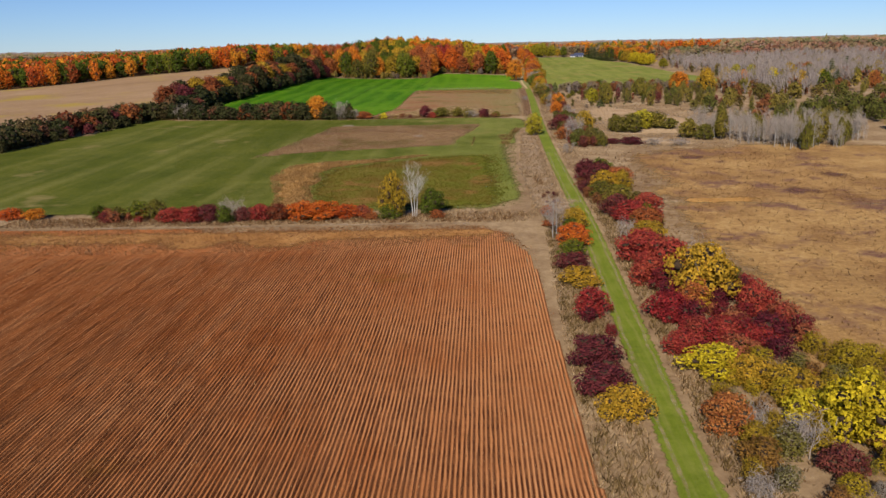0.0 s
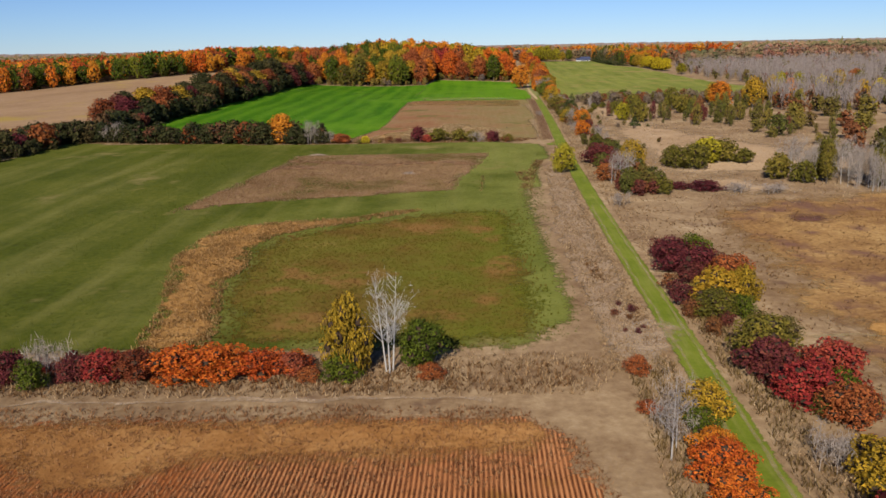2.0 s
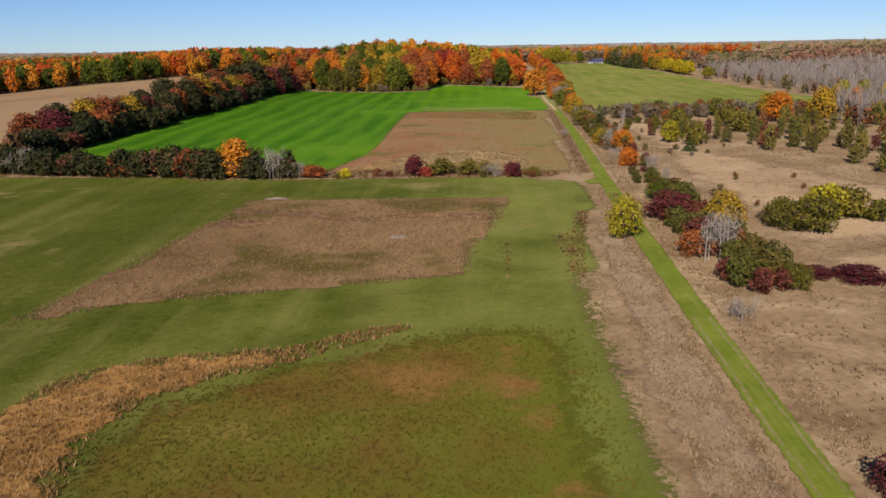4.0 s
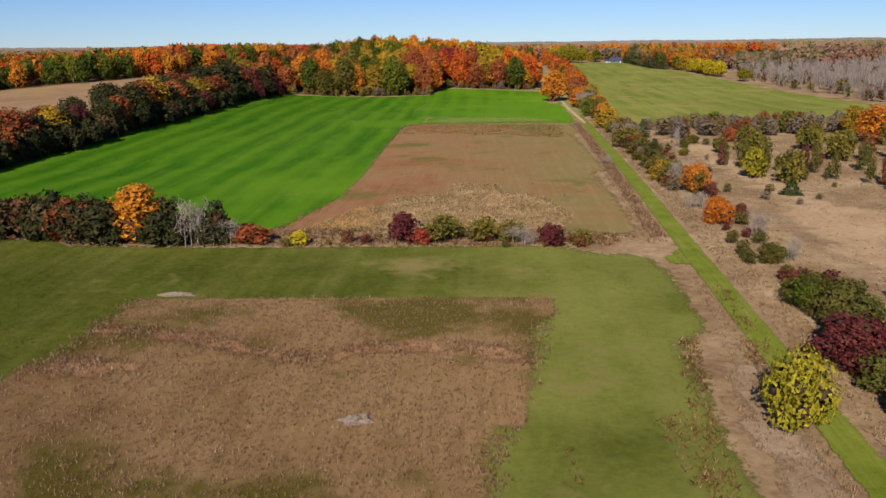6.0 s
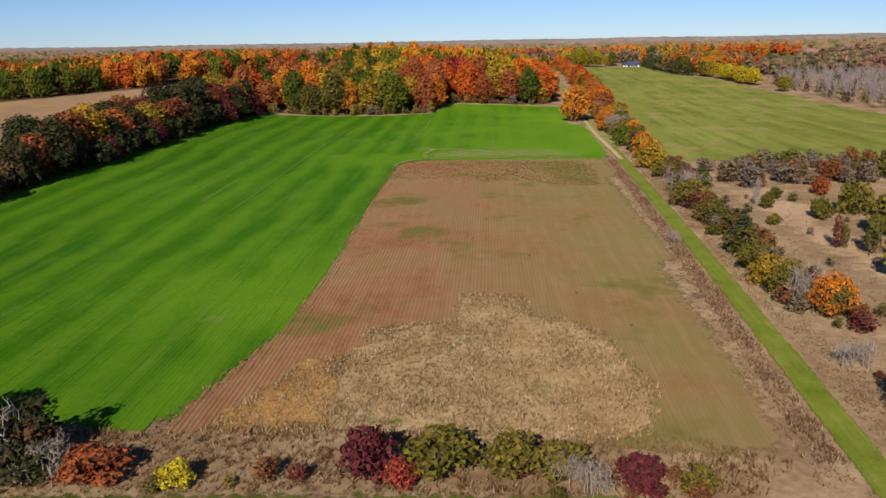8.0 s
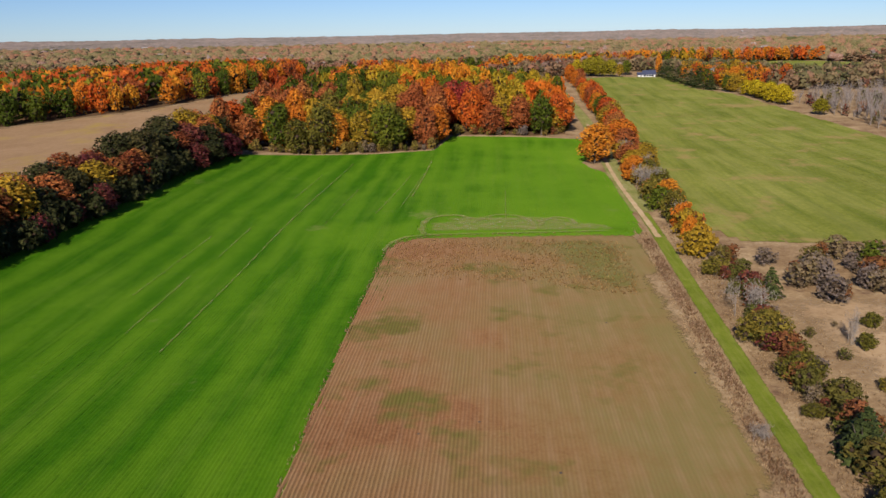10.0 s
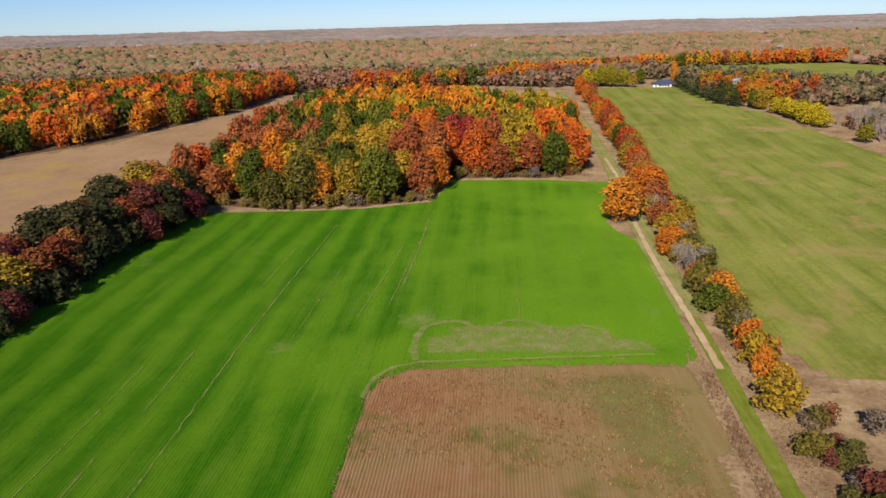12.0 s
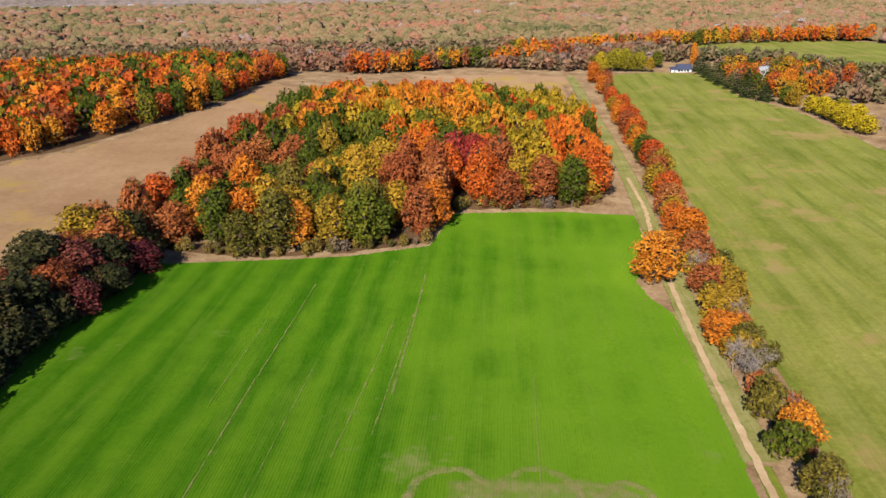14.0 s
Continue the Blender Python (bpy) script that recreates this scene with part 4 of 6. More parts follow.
sheet("harvested_field", PALE, M["pale_field"], 0.05, "pale tan harvested field beside the woods", 8, 0.6, soft=2.0)
sheet("hay_field", HAY, M["hay"], 0.05, "broad mown olive-green hay field", 8, 0.5, soft=2.0)
sheet("far_hay_field", FAR_HAY, M["hay"], 0.05, "distant green hay field among the woods", 14, 2.0, 6)
sheet("far_bare_field", FAR_PATCH, M["pale_field"], 0.05, "distant bare tan field behind the woods", 10, 1.0, 4)
sheet("rust_meadow", RUST_MEADOW, M["rust_meadow"], 0.04, "rust-brown dry wet-meadow grass with purplish patches", 6, 2.5, soft=6.0)
PALE_MEADOW = [(40, 352), (52, 358), (66, 364), (64, 320), (63, 277), (70, 245), (78, 224), (98, 214), (96, 196), (78, 190), (60, 189), (45, 187), (36, 186), (31, 188), (32, 219), (35.5, 257), (40, 300)]
PALE_GLADE = [(31, 172), (36, 186), (37, 205), (34, 225), (42, 226), (50, 196), (62, 178), (48, 172)]
PURPLE = [(44, 168), (52, 148), (64, 138), (80, 134), (70, 146), (60, 158), (54, 170)]
sheet("pale_meadow", PALE_MEADOW, M["pale_grass"], 0.05, "pale sandy-tan dry meadow grass", 5, 4.0, 3, soft=9)
sheet("pale_glade", PALE_GLADE, M["pale_grass"], 0.05, "pale dry grass glade beside the lane", 4, 3.0, 3, soft=6)
for k, (cx, cy, rx, ry) in enumerate(((47, 160, 9, 5), (60, 138, 11, 5), (57, 124, 9, 5), (34, 103, 5, 5))):
    oval = [(cx + math.cos(a) * rx * 1.3, cy + math.sin(a) * ry * 1.4) for a in np.arange(10) * 0.628]
    sheet("purple_weeds", oval, M["purple_grass"], 0.08 + 0.004 * k, "purplish-brown dry weeds in the meadow", 2, 4.5, 1.0, soft=ry * 1.1)
# worn, paler yellow grass and a few bare streaks between them
for k, (cx, cy, rx, ry) in enumerate(((40, 118, 9, 2.2), (36, 138, 6, 4), (48, 104, 8, 3), (33, 92, 4, 5), (52, 176, 10, 2.5))):
    oval = [(cx + math.cos(a) * rx * 1.3, cy + math.sin(a) * ry * 1.4) for a in np.arange(10) * 0.628]
    sheet("yellow_grass", oval, M["gold_grass"], 0.10 + 0.004 * k, "yellowish dry grass patch in the rust meadow", 2, 2.5, 1.0, soft=ry * 1.2)
sheet("purple_weeds", PURPLE, M["purple_grass"], 0.08, "purplish-brown dry weeds in the meadow", 4, 4.0, 3, soft=6)
for line, wide in (([(-46, 106.4), (-30, 106.2), (-12, 106.2), (3, 106)], 1.1),):
    ribbon("machine_track", line, wide, M["faint_dirt"], 0.13, "pale machine track across the headland", 0.0, 0.9)
sheet("bare_corner", [(8.2, 106.6), (9.4, 104.6), (11.2, 100.2), (12.0, 94), (12.2, 84), (10.4, 84), (9.4, 93.6), (9.0, 100), (7.2, 105)], M["bare_soil"], 0.12, "pale bare sandy soil at the field's corner", 2, 0.8, 1.0, soft=1.4)
sheet("lane_crossing", [(13.5, 124), (21.5, 124), (22.5, 117), (20.5, 110.5), (12, 109), (9.5, 114), (11.5, 118)], M["faint_dirt"], 0.16, "worn dry ground where a path crosses the lane", 2, 1.2, 1.0, soft=3.0)
ribbon("meadow_path", [(25, 117), (33, 116.6), (45, 115.5), (58, 113), (80, 112)], 0.9, M["faint_rut"], 0.07, "faint pale path through the rust meadow", 0.0, 0.8)
sheet("woods_floor", WOODS, M["litter"], 0.03, "brown leaf litter under the autumn woods", 8, 0.8)
sheet("west_woods_floor", WEST_WOODS, M["litter"], 0.03, "brown leaf litter under the western woods", 12, 0.8, 5)
sheet("track_verge", [(42.5, 396), (43.4, 410), (44.8, 440), (47.6, 480), (54, 520), (60, 520), (54.4, 470), (50, 425), (48, 402)], M["weedy"], 0.06, "olive-brown grass under the tree row by the track", 3, 0.8, 1.5, soft=1.2)
ribbon("lane", LANE[:17], 3.1, M["lane"], 0.10, "mown bright green grass lane with faint wheel tracks", category="lane")
sheet("field_gateway", [(21.8, 238.6), (23.6, 233.6), (26.2, 235.6), (26.8, 240.6), (24.6, 243)], M["lane"], 0.085, "mown green grass gateway from the lane into the field", 1.5, 0.6, 0.8, soft=0.8)
ribbon("far_lane", LANE[16:], 6.5, M["lane_grass"], 0.10, "grassy lane climbing between the woods and a tree row", category="lane")
for side in (-0.75, 0.75):
    ribbon("wheel_track", LANE[0:9], 0.55, M["faint_rut"], 0.125, "worn pale wheel track in the grass lane", side, 0.22)
ribbon("dirt_track", [(37.2, 387), (38.2, 406), (39.1, 427), (39.9, 443), (41.2, 462), (42.6, 480), (44.5, 500), (46.1, 517), (48.1, 531), (49, 564)], 1.5, M["rut"], 0.14, "pale bare dirt track beside the green lane", 0.0, 0.35)



def drill_rows(name, poly, spacing, tall, material, label, y0=-1e9, y1=1e9, inset=0.6, seed=5, drift=SLOPE, every=3.0, lift=0.10, wild=0.15, holes=()):
    """Low ridges of sown or cut plants, one beside the other, following the rows of a field."""
    rng = np.random.default_rng(seed)
    xs = [p[0] - drift * p[1] for p in poly]
    out = []
    for u in np.arange((math.floor(min(xs) / spacing) + 0.75) * spacing, max(xs), spacing):
        cuts = []
        for (ax, ay), (bx, by) in zip(poly, poly[1:] + poly[:1]):
            ua, ub = ax - drift * ay, bx - drift * by
            if (ua > u) != (ub > u):
                cuts.append(ay + (by - ay) * (u - ua) / (ub - ua))
        cuts.sort()
        for a, b in zip(cuts[::2], cuts[1::2]):
            a, b = max(a + inset * rng.uniform(0.3, 1.2), y0), min(b - inset * rng.uniform(0.3, 1.2), y1)
            if b - a < 2 * every:
                continue
            y = np.linspace(a, b, int((b - a) / every) + 2)
            x = u + drift * y + rng.normal(size=len(y)) * spacing * 0.3 * wild
            z = height(x, y) + lift
            h = tall * rng.uniform(0.75 - 0.75 * wild, 1.0 + wild, len(y))
            h[0] = h[-1] = 0
            half = spacing * 0.5
            lo = np.stack([x - half, y, z - 0.02], 1)
            mid = np.stack([x + rng.normal(size=len(y)) * spacing * 0.4 * wild, y, z + h], 1)
            hi = np.stack([x + half, y, z - 0.02], 1)
            ok = np.ones(len(y) - 1, bool)
            for hole in holes:
                ok &= ~(inside(hole, x[:-1], y[:-1]) | inside(hole, x[1:], y[1:]))
            out.append(np.stack([lo[:-1], mid[:-1], mid[1:], lo[1:]], 1)[ok].reshape(-1, 3))
            out.append(np.stack([mid[:-1], hi[:-1], hi[1:], mid[1:]], 1)[ok].reshape(-1, 3))
    ob = new(name, face_mesh(name, np.concatenate(out), 4, material))
    return tagged(ob, label, "crop rows", "", "stuff")


def solid(name):
    """The same surface with no thinning rim."""
    m = M[name].copy()
    alpha = m.node_tree.nodes["Principled BSDF"].inputs["Alpha"]
    for l in list(alpha.links):
        m.node_tree.links.remove(l)
    alpha.default_value = 1.0
    return m


PLOUGH = [(-100, -20), (7.6, -20), (8.3, 40), (8.8, 57), (9.0, 72), (9.4, 83), (9.3, 91), (7.8, 95.6), (5.0, 96.6), (0.7, 95), (-10, 94), (-37, 93), (-60, 94.5), (-100, 96)]
drill_rows("stubble_rows", PLOUGH, ROW, 0.07, solid("stubble"), "straight rows of reddish-brown crop stubble", seed=5, every=2.0, wild=0.36)
drill_rows("wheat_rows", BRIGHT, 0.45, 0.016, solid("bright"), "fine drilled rows of young green wheat", seed=6, every=4.0, wild=0.2, holes=[BROWN])
drill_rows("brown_rows", [(-23.2, 252.5), (-20.2, 263.5), (-17.5, 276), (-16.3, 297), (-15.6, 342), (-14.2, 380), (-12, 386), (10, 390), (8, 340), (4, 300), (2, 260), (0, 251)], 0.42, 0.014, solid("brown"), "fine rows of brown stubble", seed=7, lift=0.12, every=2.5, wild=0.4, holes=[TAN_PATCH], inset=1.2)

drill_rows("hay_swaths", HAY, 1.6, 0.12, solid("hay"), "faint mowing rows in the hay field", seed=9, every=7, wild=0.2)

# ---------- woods ----------
WOOD_KINDS = ["orange", "gold", "green", "gold", "rust", "gold", "orange", "olive", "rust", "green", "green", "flame", "flame"]


def scatter(poly, gap, seed, jitter=0.42):
    rng = np.random.default_rng(seed)
    xs, ys = [p[0] for p in poly], [p[1] for p in poly]
    gx, gy = np.meshgrid(np.arange(min(xs), max(xs), gap), np.arange(min(ys), max(ys), gap * 0.87))
    gx = gx + (np.arange(gx.shape[0]) % 2)[:, None] * gap / 2
    x = (gx + rng.uniform(-jitter, jitter, gx.shape) * gap).ravel()
    y = (gy + rng.uniform(-jitter, jitter, gx.shape) * gap).ravel()
    k = inside(poly, x, y)
    return np.stack([x[k], y[k]], 1), rng


def crowns_stuff(name, spots, sizes, tones, material, n, leaf, label, rng, base=0.12, lobes=5, sub=0):
    """Many joined crowns of a far wood."""
    protos = [lobed_crown(np.random.default_rng(500 + v), 1.0, 1.0, base, n, leaf, lobes, sub) for v in range(8)]
    parts = []
    for i, ((x, y), (h, w)) in enumerate(zip(spots, sizes)):
        q, lv, lf = protos[i % 8]
        a = rng.uniform(0, 6.28)
        c, s, z = math.cos(a) * w, math.sin(a) * w, float(height(x, y))
        put = lambda p: np.stack([p[:, 0] * c - p[:, 1] * s + x, p[:, 0] * s + p[:, 1] * c + y, p[:, 2] * h + z], 1)
        parts.append((put(q), put(lv), lf))
    return tagged(new(name, leafy_mesh(name, parts, material, tones)), label, "woods", "", "stuff")


spots, rng = scatter(WOODS, 7.2, 11)
order = np.argsort(spots[:, 1] - 0.25 * np.minimum(40, to_edge(WOODS, spots[:, 0], spots[:, 1])))
spots = spots[order]
near, rest = spots[:105], spots[105:]
# the drifts of colour in the woods: x, y, kind
DRIFTS = [(-68, 474, "gold"), (-66, 487, "rust"), (-57, 469, "gold"), (-59, 493, "orange"), (-61, 522, "green"), (-45, 471, "gold"), (-56, 537, "rust"), (-41, 500, "gold"), (-34, 480, "green"), (-27, 492, "green"),
          (-20, 501, "gold"), (-14, 489, "gold"), (-13, 498, "orange"), (-8, 541, "orange"), (1, 544, "red"), (0, 524, "flame"), (5, 507, "rust"), (13, 527, "rust"), (19, 508, "red"), (24, 519, "orange"), (31, 547, "flame"), (30, 519, "green"),
          (20, 563, "gold"), (-61, 577, "rust"), (-50, 581, "orange"), (-46, 603, "orange"), (-30, 550, "green"), (-42, 551, "green"), (-22, 549, "olive"), (-12, 556, "olive"), (-5, 552, "green"), (-24, 573, "gold"), (-14, 596, "orange"),
          (-2, 591, "orange"), (3, 575, "gold"), (16, 609, "red"), (25, 652, "gold"), (27, 574, "flame"), (34, 568, "flame"), (6, 556, "olive"), (-78, 559, "rust"), (-75, 574, "orange"), (-81, 526, "green"), (-70, 516, "rust"), (-30, 567, "olive"),
          (-69, 655, "green"), (-15, 620, "orange"), (-40, 640, "gold"), (-10, 650, "flame"), (10, 640, "green"), (-25, 640, "orange"), (15, 590, "olive"), (5, 620, "gold"), (-35, 590, "orange"), (-64, 600, "green"), (-55, 560, "green"), (-48, 515, "olive"),
          (-52, 482, "olive"), (-75, 500, "green"), (-37, 515, "green"), (-28, 520, "gold"), (-18, 525, "rust"), (8, 560, "rust"), (38, 600, "flame"), (30, 620, "gold"), (-50, 660, "flame"), (-20, 665, "rust"), (20, 540, "gold"), (-8, 515, "rust")]
TONE = {"green": 0.02, "olive": 0.16, "gold": 0.31, "orange": 0.50, "flame": 0.64, "red": 0.76, "rust": 0.87, "grey": 0.97}


def drift_kind(x, y, rng):
    """The kind of tree that grows here: its drift's own, now and then a stranger."""
    if rng.random() < 0.16:
        return WOOD_KINDS[rng.integers(0, len(WOOD_KINDS))]
    x, y = x + rng.normal() * 3.5, y + rng.normal() * 4.5
    return min(DRIFTS, key=lambda d: (d[0] - x) ** 2 + 0.6 * (d[1] - y) ** 2)[2]


for x, y in near:
    plant(drift_kind(x, y, rng), x, y, rng.uniform(11, 18), rng.uniform(8.2, 11.0), "trees of the woods", "in the autumn woods")


FRONT = [(-76, 476), (-72, 488.5), (-49, 487.5), (-28, 492.5), (-10.5, 499.8), (-5.5, 521.8), (25, 527.6), (38, 535), (43, 580)]
BACK = [(x - 2.5 * (x > 35), y + (3.5 if x < 35 else 0)) for x, y in FRONT]


def wood_tones(spots, rng, warm=0.0):
    """Tints of the crowns, in drifts: greens and golds in some parts, orange and red in others."""
    out = []
    for x, y in spots:
        n = noise.noise((x * 0.022, y * 0.022, 8.1)) + rng.uniform(-0.42, 0.42) + warm
        pool = (0.03, 0.10, 0.20, 0.14) if n < -0.22 else (0.30, 0.36, 0.46, 0.12, 0.90) if n < 0.05 else (0.48, 0.52, 0.56, 0.60, 0.42) if n < 0.34 else (0.62, 0.68, 0.78, 0.56, 0.92)
        out.append(pool[rng.integers(0, len(pool))] + rng.uniform(-0.03, 0.03))
    return out



def west_tones(spots, rng):
    """Tints of the western woods: flame and rust crowns among dark green ones."""
    pool = (0.0, 0.03, 0.05, 0.14, 0.18, 0.62, 0.70, 0.78, 0.88, 0.86, 0.56, 0.48, 0.0)
    return [pool[rng.integers(0, len(pool))] + rng.uniform(-0.03, 0.03) for _ in spots]


tones = [TONE[drift_kind(x, y, rng)] + rng.uniform(-0.035, 0.035) for x, y in rest]
crowns_stuff("woods_crowns", rest, [(rng.uniform(11.5, 17), rng.uniform(8, 11)) for _ in rest], tones, M["woods"], 500, 0.055, "dense orange, red and green autumn treetops", rng, 0.1, 7)

spots, rng = scatter(WEST_WOODS, 8.5, 12)
spots = spots[spots[:, 0] > -0.57 * spots[:, 1] - 10]
ed = to_edge(WEST_WOODS, spots[:, 0], spots[:, 1])
front = (ed < 12) & (spots[:, 0] > -320)
fr, rest = spots[front], spots[~front]
crowns_stuff("west_woods_edge", fr, [(rng.uniform(9.5, 14), rng.uniform(8, 11)) for _ in fr], west_tones(fr, rng), M["woods"], 520, 0.05, "orange, green and rusty trees at the edge of the western woods", rng, 0.02, 7)
crowns_stuff("west_woods_crowns", rest, [(rng.uniform(10, 13.5), rng.uniform(10, 13)) for _ in rest], west_tones(rest, rng), M["woods"], 95, 0.1,
             "orange and red treetops of the western woods", rng)

# the hedgerow of trees between the wheat and the harvested field
HEDGE_LINE = [(-80, 484), (-83, 440), (-86, 396), (-91, 352), (-95, 312), (-98, 268), (-103, 226), (-110, 186), (-126, 150)]
rng = np.random.default_rng(21)
pts = np.array(HEDGE_LINE, float)
d = np.r_[0, np.cumsum(np.linalg.norm(np.diff(pts, axis=0), axis=1))]
for row, off, gap in ((0, -1.4, 7.6), (1, 5.2, 7.0), (2, 8.6, 4.6)):
    for s in np.arange(0, d[-1], gap):
        x, y = np.interp(s, d, pts[:, 0]), np.interp(s, d, pts[:, 1])
        tall = y > 290
        # the dark kinds put the shade of the unlit east face into leaf colour
        kind = ["dark", "umber", "maroon", "rust", "dark", "umber", "dark", "gold", "dark", "umber"][rng.integers(0, 10)]
        h = rng.uniform(10, 14) if y > 430 else rng.uniform(9, 12.5) if y > 350 else rng.uniform(7.5, 10.5) if tall else rng.uniform(4.0, 6.6)
        if row == 2:
            # the eastern row is darkest, its leaves coloured for shade
            h, kind = h * 0.55, ["dark", "dark", "maroon", "dark"][rng.integers(0, 4)]
        elif not tall and row == 0:
            continue
        w = h * rng.uniform(0.85, 1.1) if tall and row < 2 else h * rng.uniform(1.1, 1.5)
        plant(kind, x + off + rng.uniform(-2, 2), y + rng.uniform(-2, 2), h, w, "hedgerow trees", "in the hedgerow beside the wheat")
# row of trees east of the far lane
rng = np.random.default_rng(22)
for y in np.arange(492, 780, 6.0):
    x = np.interp(y, [490, 520, 560, 620, 700, 780], [51, 53.5, 57, 61, 66, 70]) + rng.uniform(-2.5, 2.5)
    kind = ["flame", "orange", "rust", "gold", "green", "rust", "flame"][rng.integers(0, 7)]
    h = rng.uniform(6.8, 11)
    plant(kind, x, y, h, h * rng.uniform(0.75, 0.95), "trees along the lane", "in the tree row along the lane")

# ---------- shrubs and trees placed one by one: kind, x, y, height, spread ----------
SOUTH_EAST = [("gold", 22.6, 71.2, 5.6, 6.0), ("olive", 24.8, 72.6, 3.6, 3.4), ("grey", 23.4, 74.0, 4.6, 3.4), ("rust", 21.4, 69.6, 3.0, 3.0), ("red", 21.2, 87.9, 3.1, 4.6), ("red", 19.9, 77.4, 2.7, 3.8), ("red", 18.6, 66.9, 2.6, 3.5), ("red", 25.9, 67.2, 3.3, 2.8), ("red", 21.9, 62.1, 2.0, 4.0),
              ("red", 24.1, 61.1, 1.7, 3.0), ("red", 17.8, 59.5, 1.9, 3.0), ("yellow", 18.9, 55.5, 2.2, 4.3), ("gold", 20.9, 53.5, 2.1, 3.4), ("gold", 22.4, 51.6, 2.2, 3.7), ("yellow", 22.2, 47.9, 2.1, 3.1),
              ("yellow", 24.2, 45.3, 4.4, 4.6), ("rust", 16.9, 47.0, 2.4, 3.0), ("grey", 19.9, 44.4, 2.2, 3.2), ("grey", 18.6, 46.2, 2.0, 2.3), ("maroon", 21.3, 41.6, 1.8, 2.7), ("grey", 15.9, 39.4, 1.3, 2.4)]
WEST_OF_LANE = [("maroon", 11.1, 57.9, 2.2, 3.4), ("maroon", 10.6, 52.5, 2.1, 3.4), ("gold", 11.2, 48.7, 2.3, 2.8), ("red", 12.4, 68.7, 2.6, 2.7), ("gold", 13.0, 77.8, 1.9, 3.2), ("maroon", 13.2, 83.4, 1.8, 3.2),
                ("green", 13.7, 87.2, 2.3, 2.8), ("flame", 14.6, 92.4, 2.0, 3.0), ("flame", 14.9, 95.4, 2.2, 3.0), ("orange", 15.3, 97.6, 1.8, 2.4), ("gold", 16.2, 102.4, 2.6, 3.0), ("green", 15.6, 101.0, 1.6, 2.0), ("bare", 12.8, 97.4, 5.2, 2.2), ("bare", 13.4, 98.6, 4.4, 1.8), ("rust", 13.6, 109.6, 1.5, 1.6), ("rust", 13.0, 103.6, 0.8, 1.4)]
EAST_OF_LANE = [("red", 21.0, 85.8, 3.0, 5.0), ("red", 22.6, 82.0, 3.4, 5.0), ("gold", 23.3, 94.2, 2.6, 4.3), ("grey", 21.2, 96.3, 2.4, 2.4), ("rust", 25.0, 101.5, 2.6, 3.8), ("red", 23.6, 104.6, 3.0, 4.4), ("red", 26.2, 106.6, 3.4, 5.0), ("green", 25.6, 104.0, 2.6, 2.2), ("maroon", 22.6, 108.6, 3.0, 4.2),
                ("olive", 23.4, 111.6, 3.6, 4.5), ("gold", 24.0, 124.4, 3.6, 4.6), ("gold", 26.8, 125.5, 3.4, 3.6), ("olive", 23.0, 121.6, 2.6, 3.6), ("green", 25.4, 121.8, 2.0, 2.4), ("maroon", 23.0, 135.8, 3.6, 4.2),
                ("maroon", 25.0, 133.4, 3.5, 4.6), ("rust", 27.2, 130.6, 3.2, 4.6), ("green", 25.8, 137.9, 3.4, 3.8), ("grey", 24.9, 169.1, 2.0, 2.6)]
FIRST_HEDGE = [("gold", -7.2, 110.2, 6.2, 3.2), ("green", -1.9, 112.0, 3.6, 3.6), ("green", -7.6, 109.8, 2.0, 2.9), ("flame", -19.3, 110.2, 2.5, 4.9), ("flame", -16.6, 110.3, 2.5, 4.4), ("umber", -22.6, 110.4, 2.2, 3.6),
               ("flame", -13.8, 110.8, 1.9, 4.0), ("flame", -11.4, 111.2, 1.5, 3.0), ("red", -25.2, 110.6, 2.1, 3.6), ("maroon", -27.2, 110.2, 1.9, 2.6), ("grey", -28.8, 110.8, 3.2, 3.2), ("green", -29.6, 108.6, 2.4, 2.2),
               ("maroon", -32.0, 110.2, 2.4, 3.0), ("red", -34.6, 109.8, 2.2, 4.0), ("red", -37.2, 109.8, 2.0, 3.6), ("olive", -39.6, 111.8, 2.8, 3.0), ("green", -42.4, 112.4, 2.6, 3.0), ("olive", -45.4, 112.4, 1.8, 2.6), ("green", -48.0, 112.4, 2.2, 2.2),
               ("orange", -57.4, 113.4, 1.6, 3.0), ("flame", -60.6, 113.4, 1.7, 3.4), ("orange", -64.0, 113.6, 1.6, 3.0), ("rust", -1.2, 109.6, 1.2, 2.0), ("rust", -10.0, 109.6, 1.0, 1.8)]
LANE_MID = [("lime", 20.9, 198.8, 5.2, 4.4), ("maroon", 29.2, 208.4, 3.9, 6.0), ("olive", 31.7, 222.2, 3.0, 5.0), ("gold", 32.9, 198.6, 5.6, 4.8), ("maroon", 28.9, 192.7, 3.8, 5.0), ("bare", 29.4, 187.7, 5.2, 4.8),
            ("rust", 27.0, 190.2, 2.9, 4.2), ("olive", 32.9, 177.4, 2.7, 2.8), ("green", 30.6, 220.8, 3.0, 3.3), ("maroon", 32.4, 218.8, 2.1, 2.9), ("olive", 32.8, 230.7, 1.4, 1.6), ("olive", 33.4, 236.2, 2.2, 2.8),
            ("grey", 36.1, 236.9, 2.5, 2.2), ("grey", 35.7, 247.6, 3.3, 3.0), ("orange", 33.4, 254.9, 3.6, 4.2), ("olive", 37.4, 258.8, 1.5, 1.6), ("grey", 32.9, 263.5, 2.6, 3.4)]
